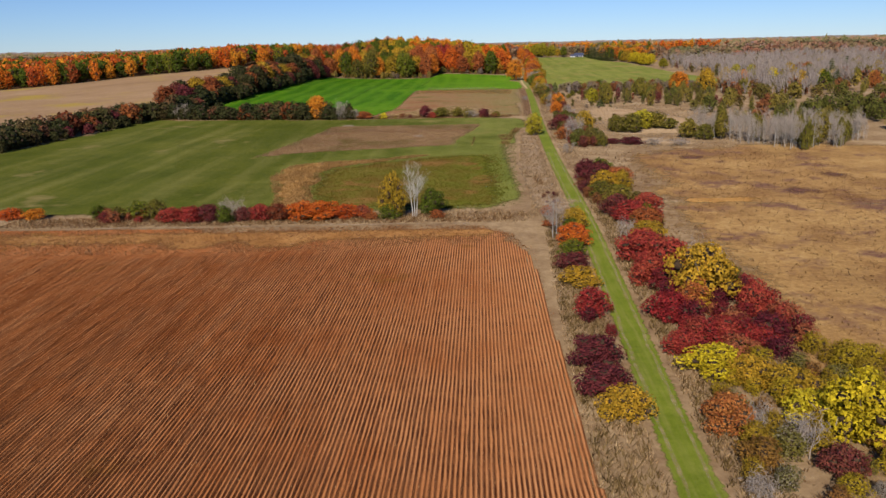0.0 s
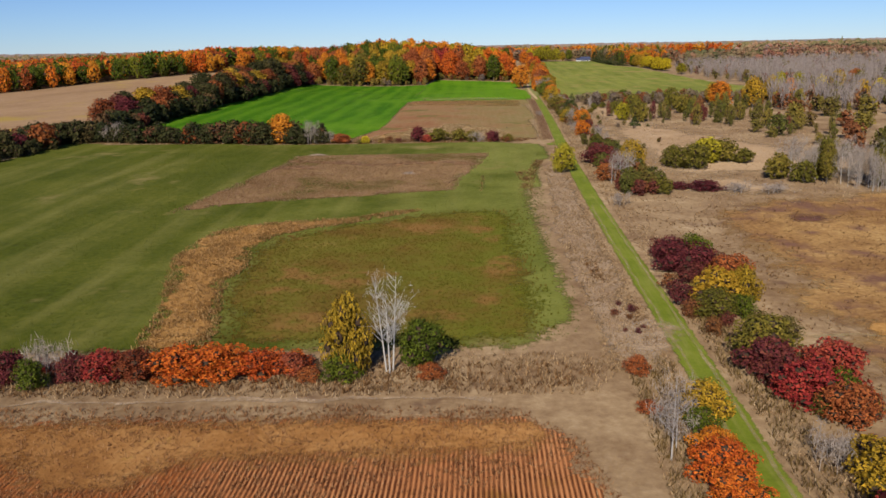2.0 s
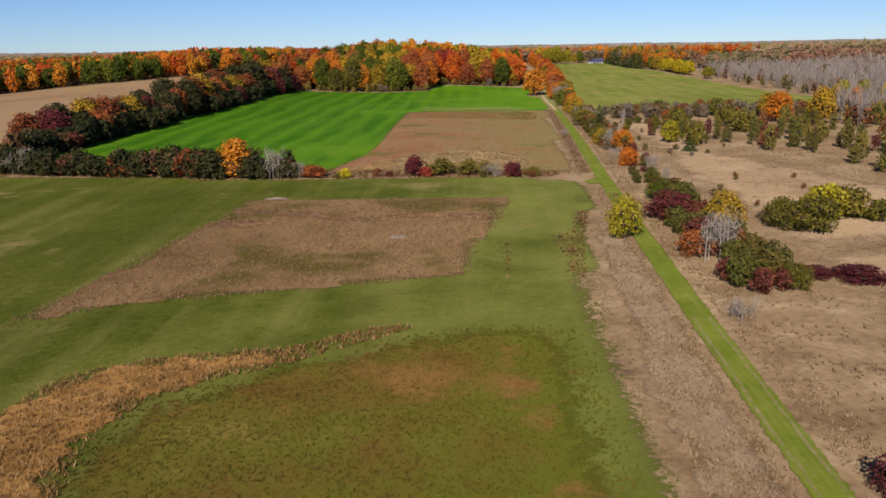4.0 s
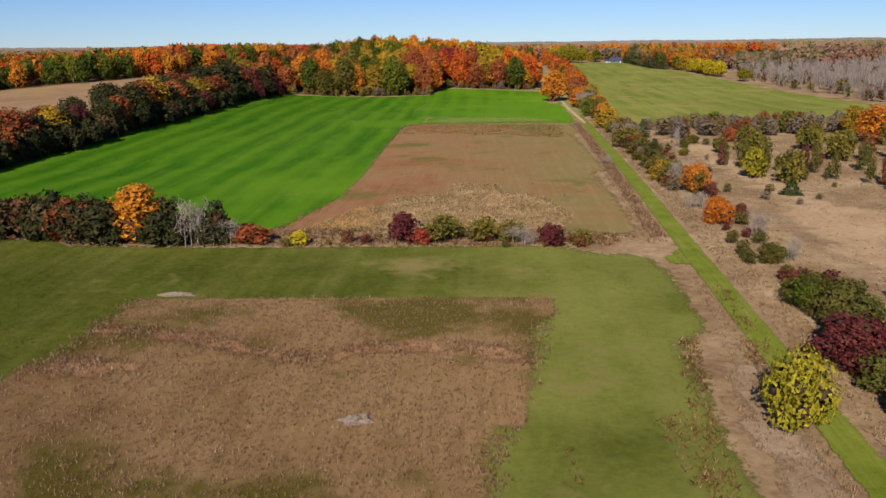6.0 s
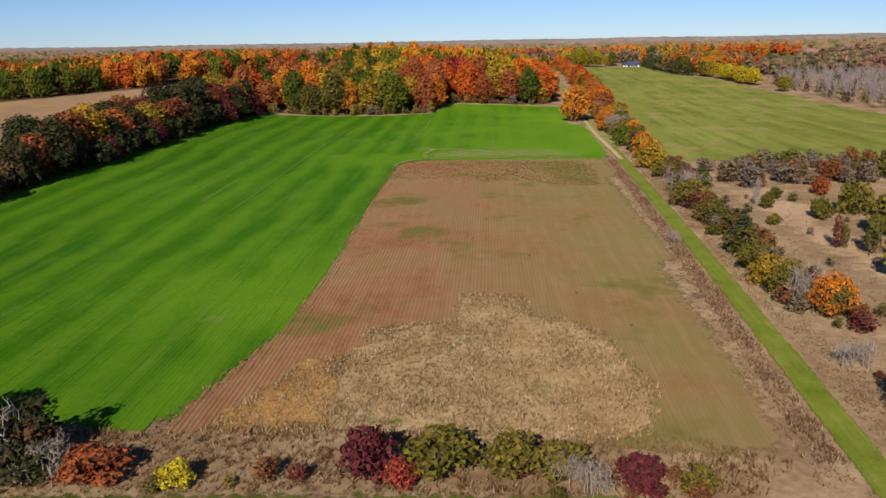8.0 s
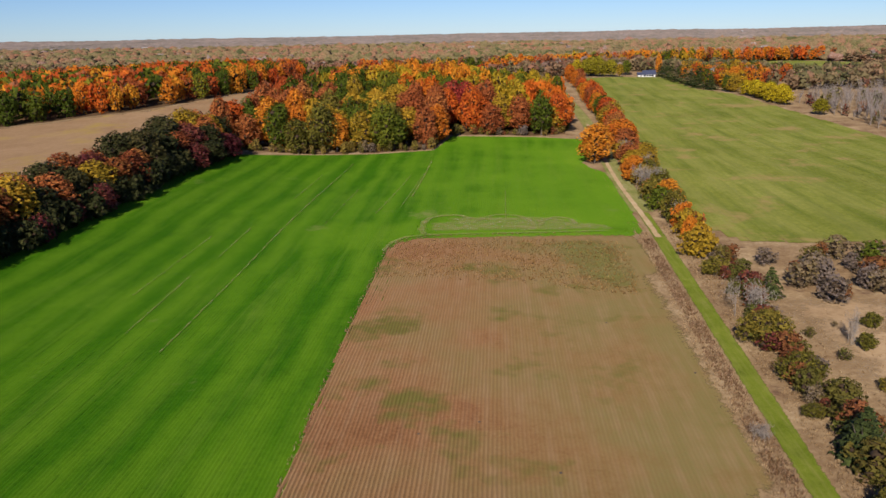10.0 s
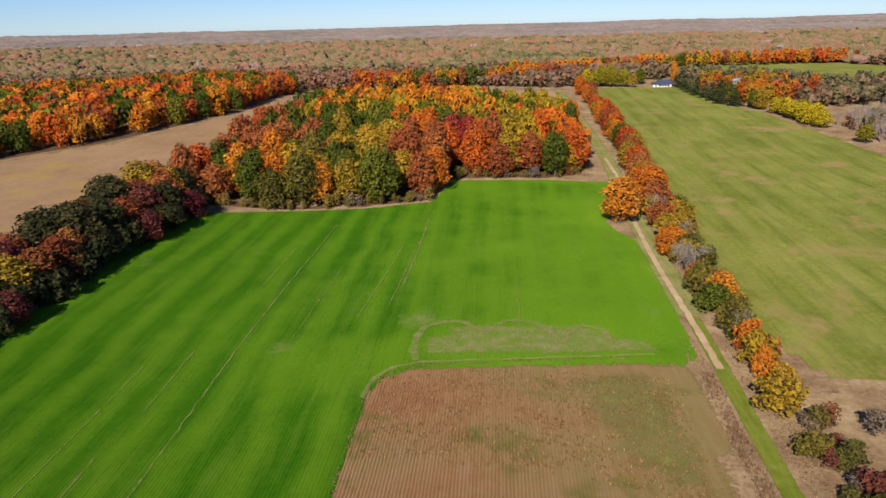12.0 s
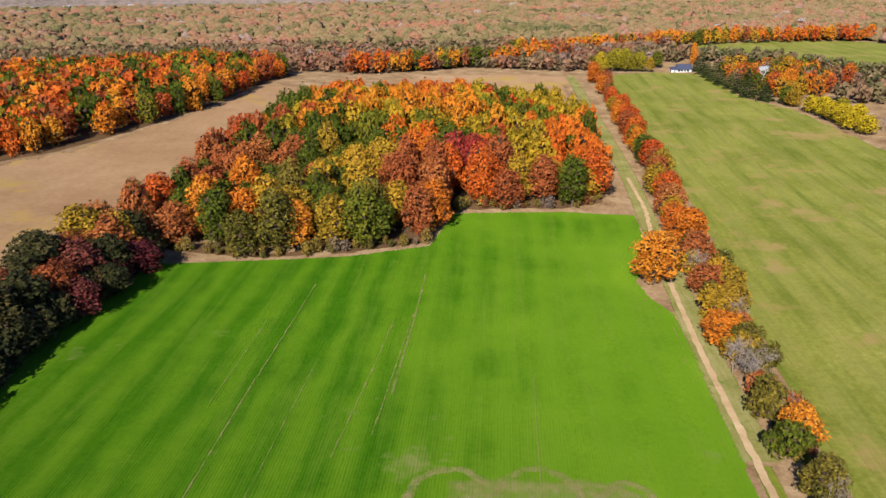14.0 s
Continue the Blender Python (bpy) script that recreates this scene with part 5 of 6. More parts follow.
LANE_NORTH = [("grey", 35.2, 279.5, 4.6, 3.6), ("olive", 34.8, 283.2, 4.0, 4.6), ("gold", 34.5, 287.8, 3.5, 4.6), ("olive", 35.0, 292.5, 3.7, 4.4), ("orange", 36.9, 277.0, 4.4, 4.2), ("juniper", 36.9, 303.7, 4.8, 4.8),
              ("olive", 35.6, 311.6, 1.7, 2.2), ("olive", 37.9, 320.8, 3.3, 5.0), ("olive", 37.6, 332.0, 4.8, 6.4), ("grey", 39.4, 343.1, 4.6, 6.0), ("grey", 28.9, 306.7, 1.8, 2.6), ("juniper", 45.4, 351.2, 4.2, 3.8),
              ("gold", 40.6, 374.0, 4.6, 6.4), ("gold", 43.2, 389.0, 5.0, 6.0), ("olive", 40.4, 361.8, 3.2, 4.4), ("gold", 43.4, 403.5, 3.6, 3.6), ("olive", 43.4, 399.4, 3.4, 4.8)]
TRACK_ROW = [("green", 43.0, 411.2, 5.2, 6.0), ("olive", 43.6, 421.7, 5.6, 5.6), ("grey", 45.4, 432.2, 6.4, 6.6), ("rust", 44.8, 428.4, 4.0, 4.4), ("gold", 46.0, 440.3, 5.2, 6.4), ("orange", 46.4, 449.4, 5.0, 6.0),
             ("gold", 46.8, 459.6, 6.2, 6.4), ("rust", 47.6, 470.2, 6.8, 6.8), ("orange", 38.9, 477.0, 12.0, 9.4), ("rust", 49.2, 484.1, 9.4, 8.0), ("olive", 45.2, 444.8, 3.2, 4.4), ("olive", 46.0, 454.8, 3.4, 4.4)]
SECOND_HEDGE = [("orange", -38.4, 248.2, 6.9, 6.4), ("umber", -47.0, 249.1, 5.2, 5.4), ("grey", -31.8, 246.3, 5.2, 4.7), ("dark", -42.2, 247.2, 4.6, 6.0), ("dark", -35.1, 246.8, 4.0, 5.0), ("grey", -27.7, 246.4, 2.8, 4.0),
                ("rust", -24.6, 246.6, 2.2, 4.6), ("yellow", -18.7, 245.7, 1.7, 2.3), ("maroon", -6.2, 246.6, 3.6, 3.5), ("olive", -1.5, 247.2, 2.9, 4.8), ("olive", 3.2, 246.9, 2.8, 3.8), ("red", -4.2, 245.6, 1.9, 2.2),
                ("grey", 8.0, 245.3, 2.3, 3.5), ("maroon", 11.1, 244.6, 2.5, 3.3), ("olive", 14.6, 244.7, 1.8, 2.2), ("olive", 6.4, 246.6, 2.5, 3.2), ("dark", -51.6, 250.0, 4.2, 5.4), ("dark", -56.4, 250.6, 4.6, 5.6)]
HEDGE_WEST = [("umber", -61, 251.4, 4.2, 5.2), ("dark", -66, 252.4, 3.8, 5.4), ("dark", -71, 253.0, 4.0, 5.4), ("dark", -76, 254.2, 3.6, 5.2), ("grey", -80.5, 255.2, 4.4, 5.0), ("dark", -85, 256.4, 4.0, 5.4), ("dark", -90, 257.4, 3.8, 5.2), ("umber", -95, 258.8, 4.8, 5.4)]
MEADOW = [("olive", 41.7, 202.2, 4.0, 5.0), ("olive", 44.4, 199.7, 4.8, 5.4), ("lime", 48.4, 206.4, 4.8, 5.6), ("olive", 52.3, 208.6, 4.2, 5.6), ("olive", 55.4, 205.7, 2.7, 4.0), ("olive", 54.9, 188.4, 4.2, 4.4), ("olive", 57.5, 184.7, 3.6, 3.7),
          ("maroon", 36.4, 181.3, 1.1, 4.0), ("maroon", 40.2, 179.8, 1.6, 5.4), ("grey", 44.0, 178.0, 1.5, 5.4), ("grey", 49.0, 177.6, 1.5, 5.6), ("lime", 50.6, 289.6, 5.0, 4.2), ("olive", 54.4, 284.0, 5.4, 4.8), ("juniper", 50.5, 273.9, 2.3, 3.0)]
MEADOW_NORTH = [("olive", 58.4, 310.1, 5.6, 4.4), ("olive", 61.3, 324.8, 5.2, 5.0), ("olive", 54.6, 321.3, 3.4, 3.3), ("olive", 49.6, 330.0, 2.2, 2.3), ("rust", 63.0, 340.8, 3.4, 3.0), ("olive", 74.1, 323.7, 5.8, 5.2), ("olive", 73.4, 308.9, 5.6, 5.4),
                ("gold", 95.4, 350.1, 7.4, 5.4), ("olive", 82.6, 357.2, 5.6, 5.0), ("green", 66.6, 365.0, 4.6, 5.2), ("bare", 48.6, 331.5, 4.5, 2.0), ("olive", 54.0, 337.7, 2.0, 2.6), ("olive", 46.5, 318.0, 1.6, 2.2), ("orange", 93.0, 335.2, 8.6, 7.4),
                ("gold", 101.0, 326.5, 10.0, 6.6), ("orange", 129.0, 364.0, 7.8, 4.6)]
for rows, group, where in ((SOUTH_EAST, "shrubs by the lane", "in the thicket beside the lane"), (WEST_OF_LANE, "shrubs by the lane", "on the verge between lane and stubble"),
                           (EAST_OF_LANE, "shrubs by the lane", "beside the grass lane"), (FIRST_HEDGE, "first hedgerow", "in the low hedgerow behind the stubble"),
                           (LANE_MID, "shrubs by the lane", "beside the grass lane"), (LANE_NORTH, "shrubs by the lane", "on the lane's dry verge"),
                           (TRACK_ROW, "trees along the track", "beside the dirt track"), (SECOND_HEDGE, "second hedgerow", "in the hedgerow between two fields"),
                           (HEDGE_WEST, "second hedgerow", "in the hedgerow between two fields"), (MEADOW, "meadow shrubs", "in the pale dry meadow"), (MEADOW_NORTH, "meadow shrubs", "in the pale dry meadow")):
    for kind, x, y, h, w in rows:
        plant(kind, x, y, h * 1.04, w * (1.4 if rows is WEST_OF_LANE else 1.22), group, where)

# the dead tree of the first hedgerow: slender white stems that fork into a fan of twigs
rng = np.random.default_rng(77)
dead = new("tree")
dead.location = (-4.2, 111.0, float(height(-4.2, 111.0)))
alltips = []
for k, (ox, oy, lean_x, lean_y, hh) in enumerate(((-0.25, 0.0, -0.7, 0.2, 7.0), (0.2, 0.1, 0.45, 0.1, 7.6), (0.0, -0.25, -0.1, -0.5, 6.2))):
    bits = []
    stem = [np.array((ox + lean_x * f, oy + lean_y * f, hh * f - 0.2 * (f == 0))) for f in (0, 0.35, 0.7, 1.0)]
    bits.append(tube(stem, [0.075, 0.06, 0.035, 0.008], 6))
    for i in range(22):
        f = rng.uniform(0.32, 0.93)
        s0 = np.array((ox + lean_x * f, oy + lean_y * f, hh * f))
        a, ln = rng.uniform(0, 6.28), rng.uniform(1.1, 2.9) * (1.25 - f)
        e0 = s0 + np.array((math.cos(a) * ln * 0.75, math.sin(a) * ln * 0.75, ln * 0.85))
        bits.append(tube([s0, (s0 + e0) / 2 - np.array((0, 0, 0.08)), e0], [0.030, 0.018, 0.005], 3))
        alltips += [e0, (s0 + e0) / 2]
        for _ in range(3):
            m0 = s0 + (e0 - s0) * rng.uniform(0.35, 0.95)
            e1 = m0 + unit(unit(e0 - s0) + rng.normal(size=3) * 0.5) * ln * 0.45
            bits.append(tube([m0, e1], [0.012, 0.004], 3))
            alltips.append(e1)
    c = new("trunk", list_mesh("trunk", *join(bits), M["dead_bark"]))
    c.parent = dead
c = new("branchwork", face_mesh("branchwork", twig_crown(rng, np.array(alltips), 420, 0.55), 4, M["dead_bark"]))
c.parent = dead
tagged(dead, "dead leafless tree with slender white stems in the low hedgerow", "tree", "first hedgerow")

# scattered shrubs and thin trees of the eastern meadow
rng = np.random.default_rng(31)


def strew_stuff(name, poly, gap, tones, hs, ratio, label, seed, keep=1.0, n=200, material="shrub_mix", leaf=0.062):
    """Shrubs too many and too far to count, joined."""
    spots, r = scatter(poly, gap, seed, 0.48)
    spots = spots[r.random(len(spots)) < keep]
    size = [(h, h * r.uniform(*ratio)) for h in r.uniform(*hs, len(spots))]
    tn = [tones[r.integers(0, len(tones))] + r.uniform(-0.04, 0.04) for _ in spots]
    ob = crowns_stuff(name, spots, size, tn, M[material], int(n * (2.1 if leaf > 0.05 else 1.35)), leaf * 0.92, label, r, 0.02, 5)
    ob["category"] = "shrubs"
    return ob


def strew(poly, gap, kinds, hs, ratio, group, where, seed, keep=1.0):
    spots, r = scatter(poly, gap, seed, 0.48)
    for x, y in spots:
        if r.random() < keep:
            h = r.uniform(*hs)
            plant(kinds[r.integers(0, len(kinds))], x, y, h, h * r.uniform(*ratio), group, where)


strew_stuff("hay_field_hedge", [(50, 372), (120, 372), (150, 392), (150, 380), (128, 362), (50, 346)], 4.6, (1.0, 0.97, 0.95, 0.4, 0.2, 1.0), (2.5, 4.6), (0.9, 1.4), "low grey and maroon hedge along the hay field", 41, 1.0, 200)
strew_stuff("meadow_shrubs", [(74, 200), (130, 190), (150, 290), (110, 300), (70, 260)], 11, (0.4, 0.55, 0.45, 0.2, 0.7), (2.5, 6), (0.8, 1.2), "olive and rust shrubs scattered over dry meadow", 42, 0.7, 200)
strew_stuff("meadow_thicket", [(62, 262), (110, 300), (160, 300), (160, 350), (104, 345), (60, 300)], 7.5, (0.4, 0.65, 0.45, 0.72, 0.7, 0.2), (2.4, 6.2), (0.4, 0.75), "olive-green shrub thicket in the meadow", 43, 0.55, 200)
strew([(56, 193), (60, 183), (64, 171), (70, 165), (78, 167), (90, 180), (96, 192), (74, 186), (62, 196)], 3.0, ["bare", "bare", "bare", "bare", "olive"], (4.5, 7.5), (0.42, 0.62), "grey birch stand", "in the bare birch stand", 44)
strew_stuff("low_meadow_shrubs", [(40, 262), (60, 250), (60, 345), (42, 345)], 8.0, (0.4, 0.97, 0.45), (0.8, 1.8), (0.9, 1.5), "small olive shrubs dotted over dry meadow", 45, 0.6, 120)
strew_stuff("small_meadow_shrubs", [(34, 205), (60, 215), (62, 250), (38, 252)], 7.5, (0.4, 0.97, 0.2), (0.7, 1.5), (0.9, 1.5), "small brown shrubs dotted over dry meadow", 46, 0.5, 120)

strew_stuff("woods_undergrowth", FRONT + BACK[::-1], 2.6, (0.2, 0.7, 0.85, 0.4, 0.55, 0.85, 0.98), (1.6, 4.6), (0.7, 1.1), "gold, rust and olive shrubs at the foot of the woods", 49, 0.9, 200)

# thickets and hedge fillers
strew_stuff("sumac_thicket", [(17.5, 57), (20, 84), (25, 90), (29, 70), (27, 58)], 2.0, (0.0, 0.1, 0.3, 0.5, 0.7, 0.75, 0.98), (1.2, 2.5), (1.0, 1.5), "dense crimson and maroon sumac thicket by the lane", 51, 0.9, 900, "sumac_mix", 0.034)
strew_stuff("yellow_thicket", [(16.8, 44), (17.8, 57), (27, 61), (33, 55), (34, 44), (29, 38), (16, 38)], 2.0, (0.08, 0.4, 0.5, 0.65, 0.7, 0.9, 0.98), (0.9, 2.0), (1.0, 1.6), "dense yellow and rusty thicket by the lane", 52, 0.85, 900, "gold_mix", 0.034)
strew_stuff("verge_shrubs", [(11.4, 62), (12.8, 84), (14.2, 106), (15.6, 106), (14.4, 84), (13.2, 62)], 1.9, (0.1, 0.4, 0.7, 0.95), (0.7, 1.5), (1.1, 1.6), "low red and maroon shrubs on the lane's verge", 50, 0.75, 760, "sumac_mix", 0.036)
strew_stuff("lane_shrubs", [(21.6, 90), (22.2, 98), (22.8, 139), (27, 139), (27.5, 110), (26, 90)], 2.6, (0.05, 0.2, 0.4, 0.5, 0.05, 0.8), (1.0, 2.4), (1.1, 1.5), "dull olive, rust and maroon shrubs beside the lane", 53, 0.8, 760, "shrub_mix", 0.037)
strew_stuff("maroon_thicket", [(22.6, 141), (25.0, 144), (28.4, 140), (27.4, 132), (22.8, 134)], 1.9, (0.0, 0.02, 0.05, 0.1, 0.2, 0.0), (1.4, 2.6), (1.1, 1.5), "dense dark maroon thicket beside the lane", 47, 0.9, 620, "shrub_mix", 0.04)
strew_stuff("bronze_thicket", [(20.8, 132), (27.4, 131), (24.2, 121), (21.6, 117), (20.8, 122)], 2.0, (0.03, 0.2, 0.42, 0.72, 0.85, 0.2), (1.1, 2.3), (1.1, 1.5), "tangled bronze, gold and maroon thicket beside the lane", 66, 0.85, 620, "shrub_mix", 0.04)
strew_stuff("verge_maroon_shrubs", [(14.2, 115), (16.6, 115), (17.0, 126), (14.8, 126)], 1.5, (0.0, 0.1, 0.2), (0.4, 0.9), (1.2, 1.7), "low dark red shrubs on the lane's verge", 67, 0.6, 420, "shrub_mix", 0.042)
strew_stuff("hedge_sumac", [(-48, 109.5), (-9, 110), (-9, 112.5), (-48, 113)], 1.9, (0.3, 0.7, 0.9, 0.98, 0.98), (0.9, 1.9), (1.2, 1.7), "low red sumac of the hedgerow behind the stubble", 54, 0.8, 760, "sumac_mix", 0.037)
strew_stuff("hedge_thicket", [(-98, 254.5), (-28, 244.2), (-27, 249), (-98, 260)], 2.3, (0.1, 0.3, 0.5, 0.6, 0.8, 0.95), (2.6, 5.6), (0.9, 1.3), "dense dark hedge of olive and maroon shrubs", 55, 0.95, 170, "hedge_mix")
# the skirt's dark leaf colour paints the shaded east foot of the hedgerow
strew_stuff("hedgerow_skirt", [(x + 5.4, y) for x, y in HEDGE_LINE[:6]] + [(x + 9.6, y) for x, y in HEDGE_LINE[5::-1]], 2.6, (0.05, 0.2, 0.4, 0.6, 0.9), (3.4, 6.4), (0.8, 1.1), "dense shrubs at the foot of the hedgerow, darkened to paint its shade", 48, 0.95, 120, "hedge_mix", 0.09)
strew_stuff("field_edge_hedge", [(-99, 186), (-98, 220), (-94, 252), (-100, 262), (-106, 226), (-112, 182), (-132, 146), (-124, 140)], 3.4, (0.1, 0.3, 0.5, 0.6, 0.8, 0.95), (3.6, 6.0), (1.0, 1.4), "dense dark hedge along the grass field's end", 59, 0.95, 110, "hedge_mix")
strew_stuff("evergreen_thicket", [(49, 288), (61, 285), (72, 272), (78, 248), (82, 236), (92, 236), (90, 262), (80, 290), (62, 304), (48, 306)], 4.2, (0.5, 0.45, 0.68, 0.52, 0.42, 0.72, 0.05), (2.2, 6.0), (0.36, 0.66), "olive and yellowish thicket in the dry meadow", 60, 0.62, 160)
strew_stuff("meadow_edge_thicket", [(82, 205), (96, 212), (112, 212), (124, 236), (98, 232), (84, 218)], 5.0, (0.5, 0.48, 0.55, 0.52, 0.4), (4.0, 6.5), (0.7, 1.0), "dark olive thicket behind the birch stand", 62, 0.85, 160)
strew_stuff("hedge_undergrowth", [(-27, 244.5), (16, 243.5), (16, 247), (-27, 248)], 2.6, (0.2, 0.4, 0.05, 0.8), (0.7, 1.6), (1.2, 1.8), "low rust and olive undergrowth of the hedge", 56, 0.6, 160)
strew_stuff("verge_thicket", [(33, 276), (38, 334), (43, 372), (46, 372), (41, 330), (38, 274)], 2.5, (0.42, 0.5, 0.97, 0.48, 0.2, 0.05), (1.6, 3.8), (1.1, 1.5), "dark olive and maroon thicket on the verge", 57, 0.85, 200)
strew([(41.5, 374), (42.6, 409), (43, 425), (42.6, 439), (45, 462), (47, 482), (56, 496), (53, 462), (50.5, 436), (47, 420), (46, 409), (45.5, 374)], 4.6, ["gold", "olive", "rust", "grey", "olive", "orange", "gold"], (4.2, 7.4), (0.85, 1.15), "trees along the track", "beside the dirt track", 63)
strew_stuff("track_thicket", [(42.5, 398), (46, 450), (50, 490), (53, 490), (49, 450), (46, 398)], 3.4, (0.4, 0.2, 0.8, 0.97, 0.7, 0.05), (1.5, 4.2), (1.0, 1.4), "mixed rust and gold thicket beside the track", 58, 0.85, 260)


def bare_woods(name, spots, rng, label):
    """A far stand of leafless trees: upright grey stems and branch slivers, joined."""
    out = []
    for x, y in spots:
        h, z = rng.uniform(4.5, 10.5), float(height(x, y))
        n = 56
        f = rng.random(n) ** 0.6
        a = rng.uniform(0, 6.28, n)
        r = h * 0.26 * f * np.sqrt(rng.random(n))
        p = np.stack([x + np.cos(a) * r, y + np.sin(a) * r, z + h * (0.18 + 0.72 * f)], 1)
        p[0] = (x, y, z + h * 0.42)
        dr = unit(np.stack([np.cos(a) * 0.4, np.sin(a) * 0.4, np.ones(n)], 1))
        ln = (h * rng.uniform(0.08, 0.2, n))[:, None]
        ln[0], dr[0] = h * 0.45, (0, 0, 1)
        sd = unit(np.stack([np.cos(a * 3), np.sin(a * 3) * 0.5, np.zeros(n)], 1)) * (rng.uniform(0.035, 0.085, n))[:, None]
        sd[0] *= 1.8
        out.append(np.stack([p - dr * ln - sd, p - dr * ln + sd, p + dr * ln + sd * 0.3, p + dr * ln - sd * 0.3], 1).reshape(-1, 3))
    ob = new(name, face_mesh(name, np.concatenate(out), 4, M["leaf_grey"]))
    return tagged(ob, label, "woods", "", "stuff")


BARE = [(104, 300), (130, 296), (150, 330), (190, 300), (330, 430), (400, 560), (330, 700), (160, 640), (152, 470), (152, 396), (120, 372), (110, 340)]
spots, rng = scatter(BARE, 6.2, 71, 0.49)
spots = spots[np.array([noise.noise((x * 0.03, y * 0.012, 6.6)) for x, y in spots]) > -0.28]
spots = spots[spots[:, 0] < 0.57 * spots[:, 1] + 10]
strew_stuff("bare_woods_undergrowth", BARE, 11.0, (0.4, 0.55, 0.2, 0.05, 0.8, 0.7), (3, 8), (0.7, 1.1), "olive and rust undergrowth of the bare woods", 72, 0.75, 34, leaf=0.085)
strew_stuff("dark_lane_thicket", [(26.5, 176), (28, 192), (28.6, 212), (32, 228), (36.5, 224), (35, 200), (33, 176)], 2.5, (0.04, 0.08, 0.42, 0.5, 0.2, 0.48), (1.6, 3.4), (1.0, 1.4), "dense dark maroon and olive thicket beside the lane", 74, 0.9, 300, "shrub_mix", 0.06)
strew_stuff("lane_side_thicket", [(27.5, 205), (31, 240), (36, 276), (40, 276), (36, 240), (33, 205)], 3.4, (0.4, 0.05, 0.97, 0.45, 0.2), (0.8, 2.2), (1.1, 1.6), "low dark thicket beside the grass lane", 73, 0.6, 200)
strew([(112, 322), (146, 326), (196, 316), (250, 372), (290, 470), (210, 460), (156, 392), (118, 366)], 19, ["yellow", "orange", "gold", "green", "olive", "rust", "lime", "juniper"], (6, 10.5), (0.6, 0.8), "trees in the bare woods", "among the leafless grey woods", 75, 0.62)
bare_woods("bare_woods", spots, rng, "leafless grey aspen woods beyond the meadow")
# ---------- woods to the horizon ----------
rng = np.random.default_rng(61)
HOLES = [[(126, 690), (150, 684), (178, 700), (206, 742), (206, 780), (150, 850), (72, 832), (72, 790)], PALE, HAY, FAR_HAY, FAR_PATCH, WOODS, WEST_WOODS, BRIGHT]
FAR = [(-1250, 1960), (-500, 800), (-330, 800), (-180, 842), (-110, 806), (-60, 800), (0, 830), (72, 800), (128, 812), (150, 690), (152, 470), (156, 400), (150, 330), (170, 250), (300, 330), (500, 620), (1250, 1960)]
cells = []
for y0, y1, gap in ((240, 900, 7.5), (900, 1200, 10.5), (1200, 1560, 13), (1560, 1960, 19)):
    band, r = scatter([(-1200, y0), (1200, y0), (1200, y1), (-1200, y1)], gap, int(y0))
    cells.append(np.c_[band, np.full(len(band), gap)])
cells = np.concatenate(cells)
k = inside(FAR, cells[:, 0], cells[:, 1]) & ~((cells[:, 0] > 90) & (cells[:, 1] < 690)) & (np.abs(cells[:, 0]) < 0.57 * cells[:, 1] + 10) 
for hole in HOLES:
    k &= ~inside(hole, cells[:, 0], cells[:, 1])
cells = cells[k]
tone, size = [], []
for x, y, gap in cells:
    n = noise.noise((x * 0.008, y * 0.008, 1.7))
    f = rng.random()
    if n > 0.12 and y < 1000:
        t = 0.62 + rng.normal() * 0.13
    else:
        t = 0.42 + 0.9 * n * 0.4 + rng.normal() * 0.17
    tone.append(min(0.98, max(0.02, t)))
    size.append((rng.uniform(6.5, 10.5), gap * rng.uniform(1.1, 1.5)))


def domes(name, spots, sizes, tones, material, label, rng):
    """Far crowns as joined, uneven rounded domes."""
    k, rings = 5, ((0.10, 0.72), (0.42, 1.0), (0.78, 0.70))
    n = len(spots)
    a = np.arange(k) * 2 * math.pi / k
    base = np.concatenate([[(math.cos(t + 0.4 * q) * r, math.sin(t + 0.4 * q) * r, z) for t in a] for q, (z, r) in enumerate(rings)] + [[(0, 0, 1.0)]])
    m = len(base)
    v = np.repeat(base[None], n, 0) * (1 + rng.normal(size=(n, m, 1)) * 0.2) + rng.normal(size=(n, m, 3)) * 0.09
    hw = np.asarray(sizes)
    v[:, :, :2] *= hw[:, None, 1:2] * 0.5
    v[:, :, 2] *= hw[:, None, 0]
    v[:, :, 0] += spots[:, 0:1]
    v[:, :, 1] += spots[:, 1:2]
    v[:, :, 2] += height(spots[:, 0], spots[:, 1])[:, None]
    quads = [(q * k + i, q * k + (i + 1) % k, (q + 1) * k + (i + 1) % k, (q + 1) * k + i) for q in range(2) for i in range(k)]
    tris = [(2 * k + i, 2 * k + (i + 1) % k, m - 1) for i in range(k)]
    one = [x for f in quads + tris for x in f]
    loops = (np.array(one)[None] + (np.arange(n) * m)[:, None]).ravel()
    sizes_f = np.tile([4] * len(quads) + [3] * len(tris), n)
    me = bpy.data.meshes.new(name)
    me.vertices.add(n * m)
    me.vertices.foreach_set("co", v.astype(np.float32).ravel())
    me.loops.add(len(loops))
    me.loops.foreach_set("vertex_index", loops.astype(np.int32))
    me.polygons.add(len(sizes_f))
    me.polygons.foreach_set("loop_start", np.r_[0, np.cumsum(sizes_f)[:-1]].astype(np.int32))
    me.polygons.foreach_set("use_smooth", np.ones(len(sizes_f), bool))
    me.attributes.new("tone", "FLOAT", "POINT").data.foreach_set("value", np.repeat(np.asarray(tones, np.float32), m))
    me.update(calc_edges=True)
    me.materials.append(material)
    return tagged(new(name, me), label, "woods", "", "stuff")


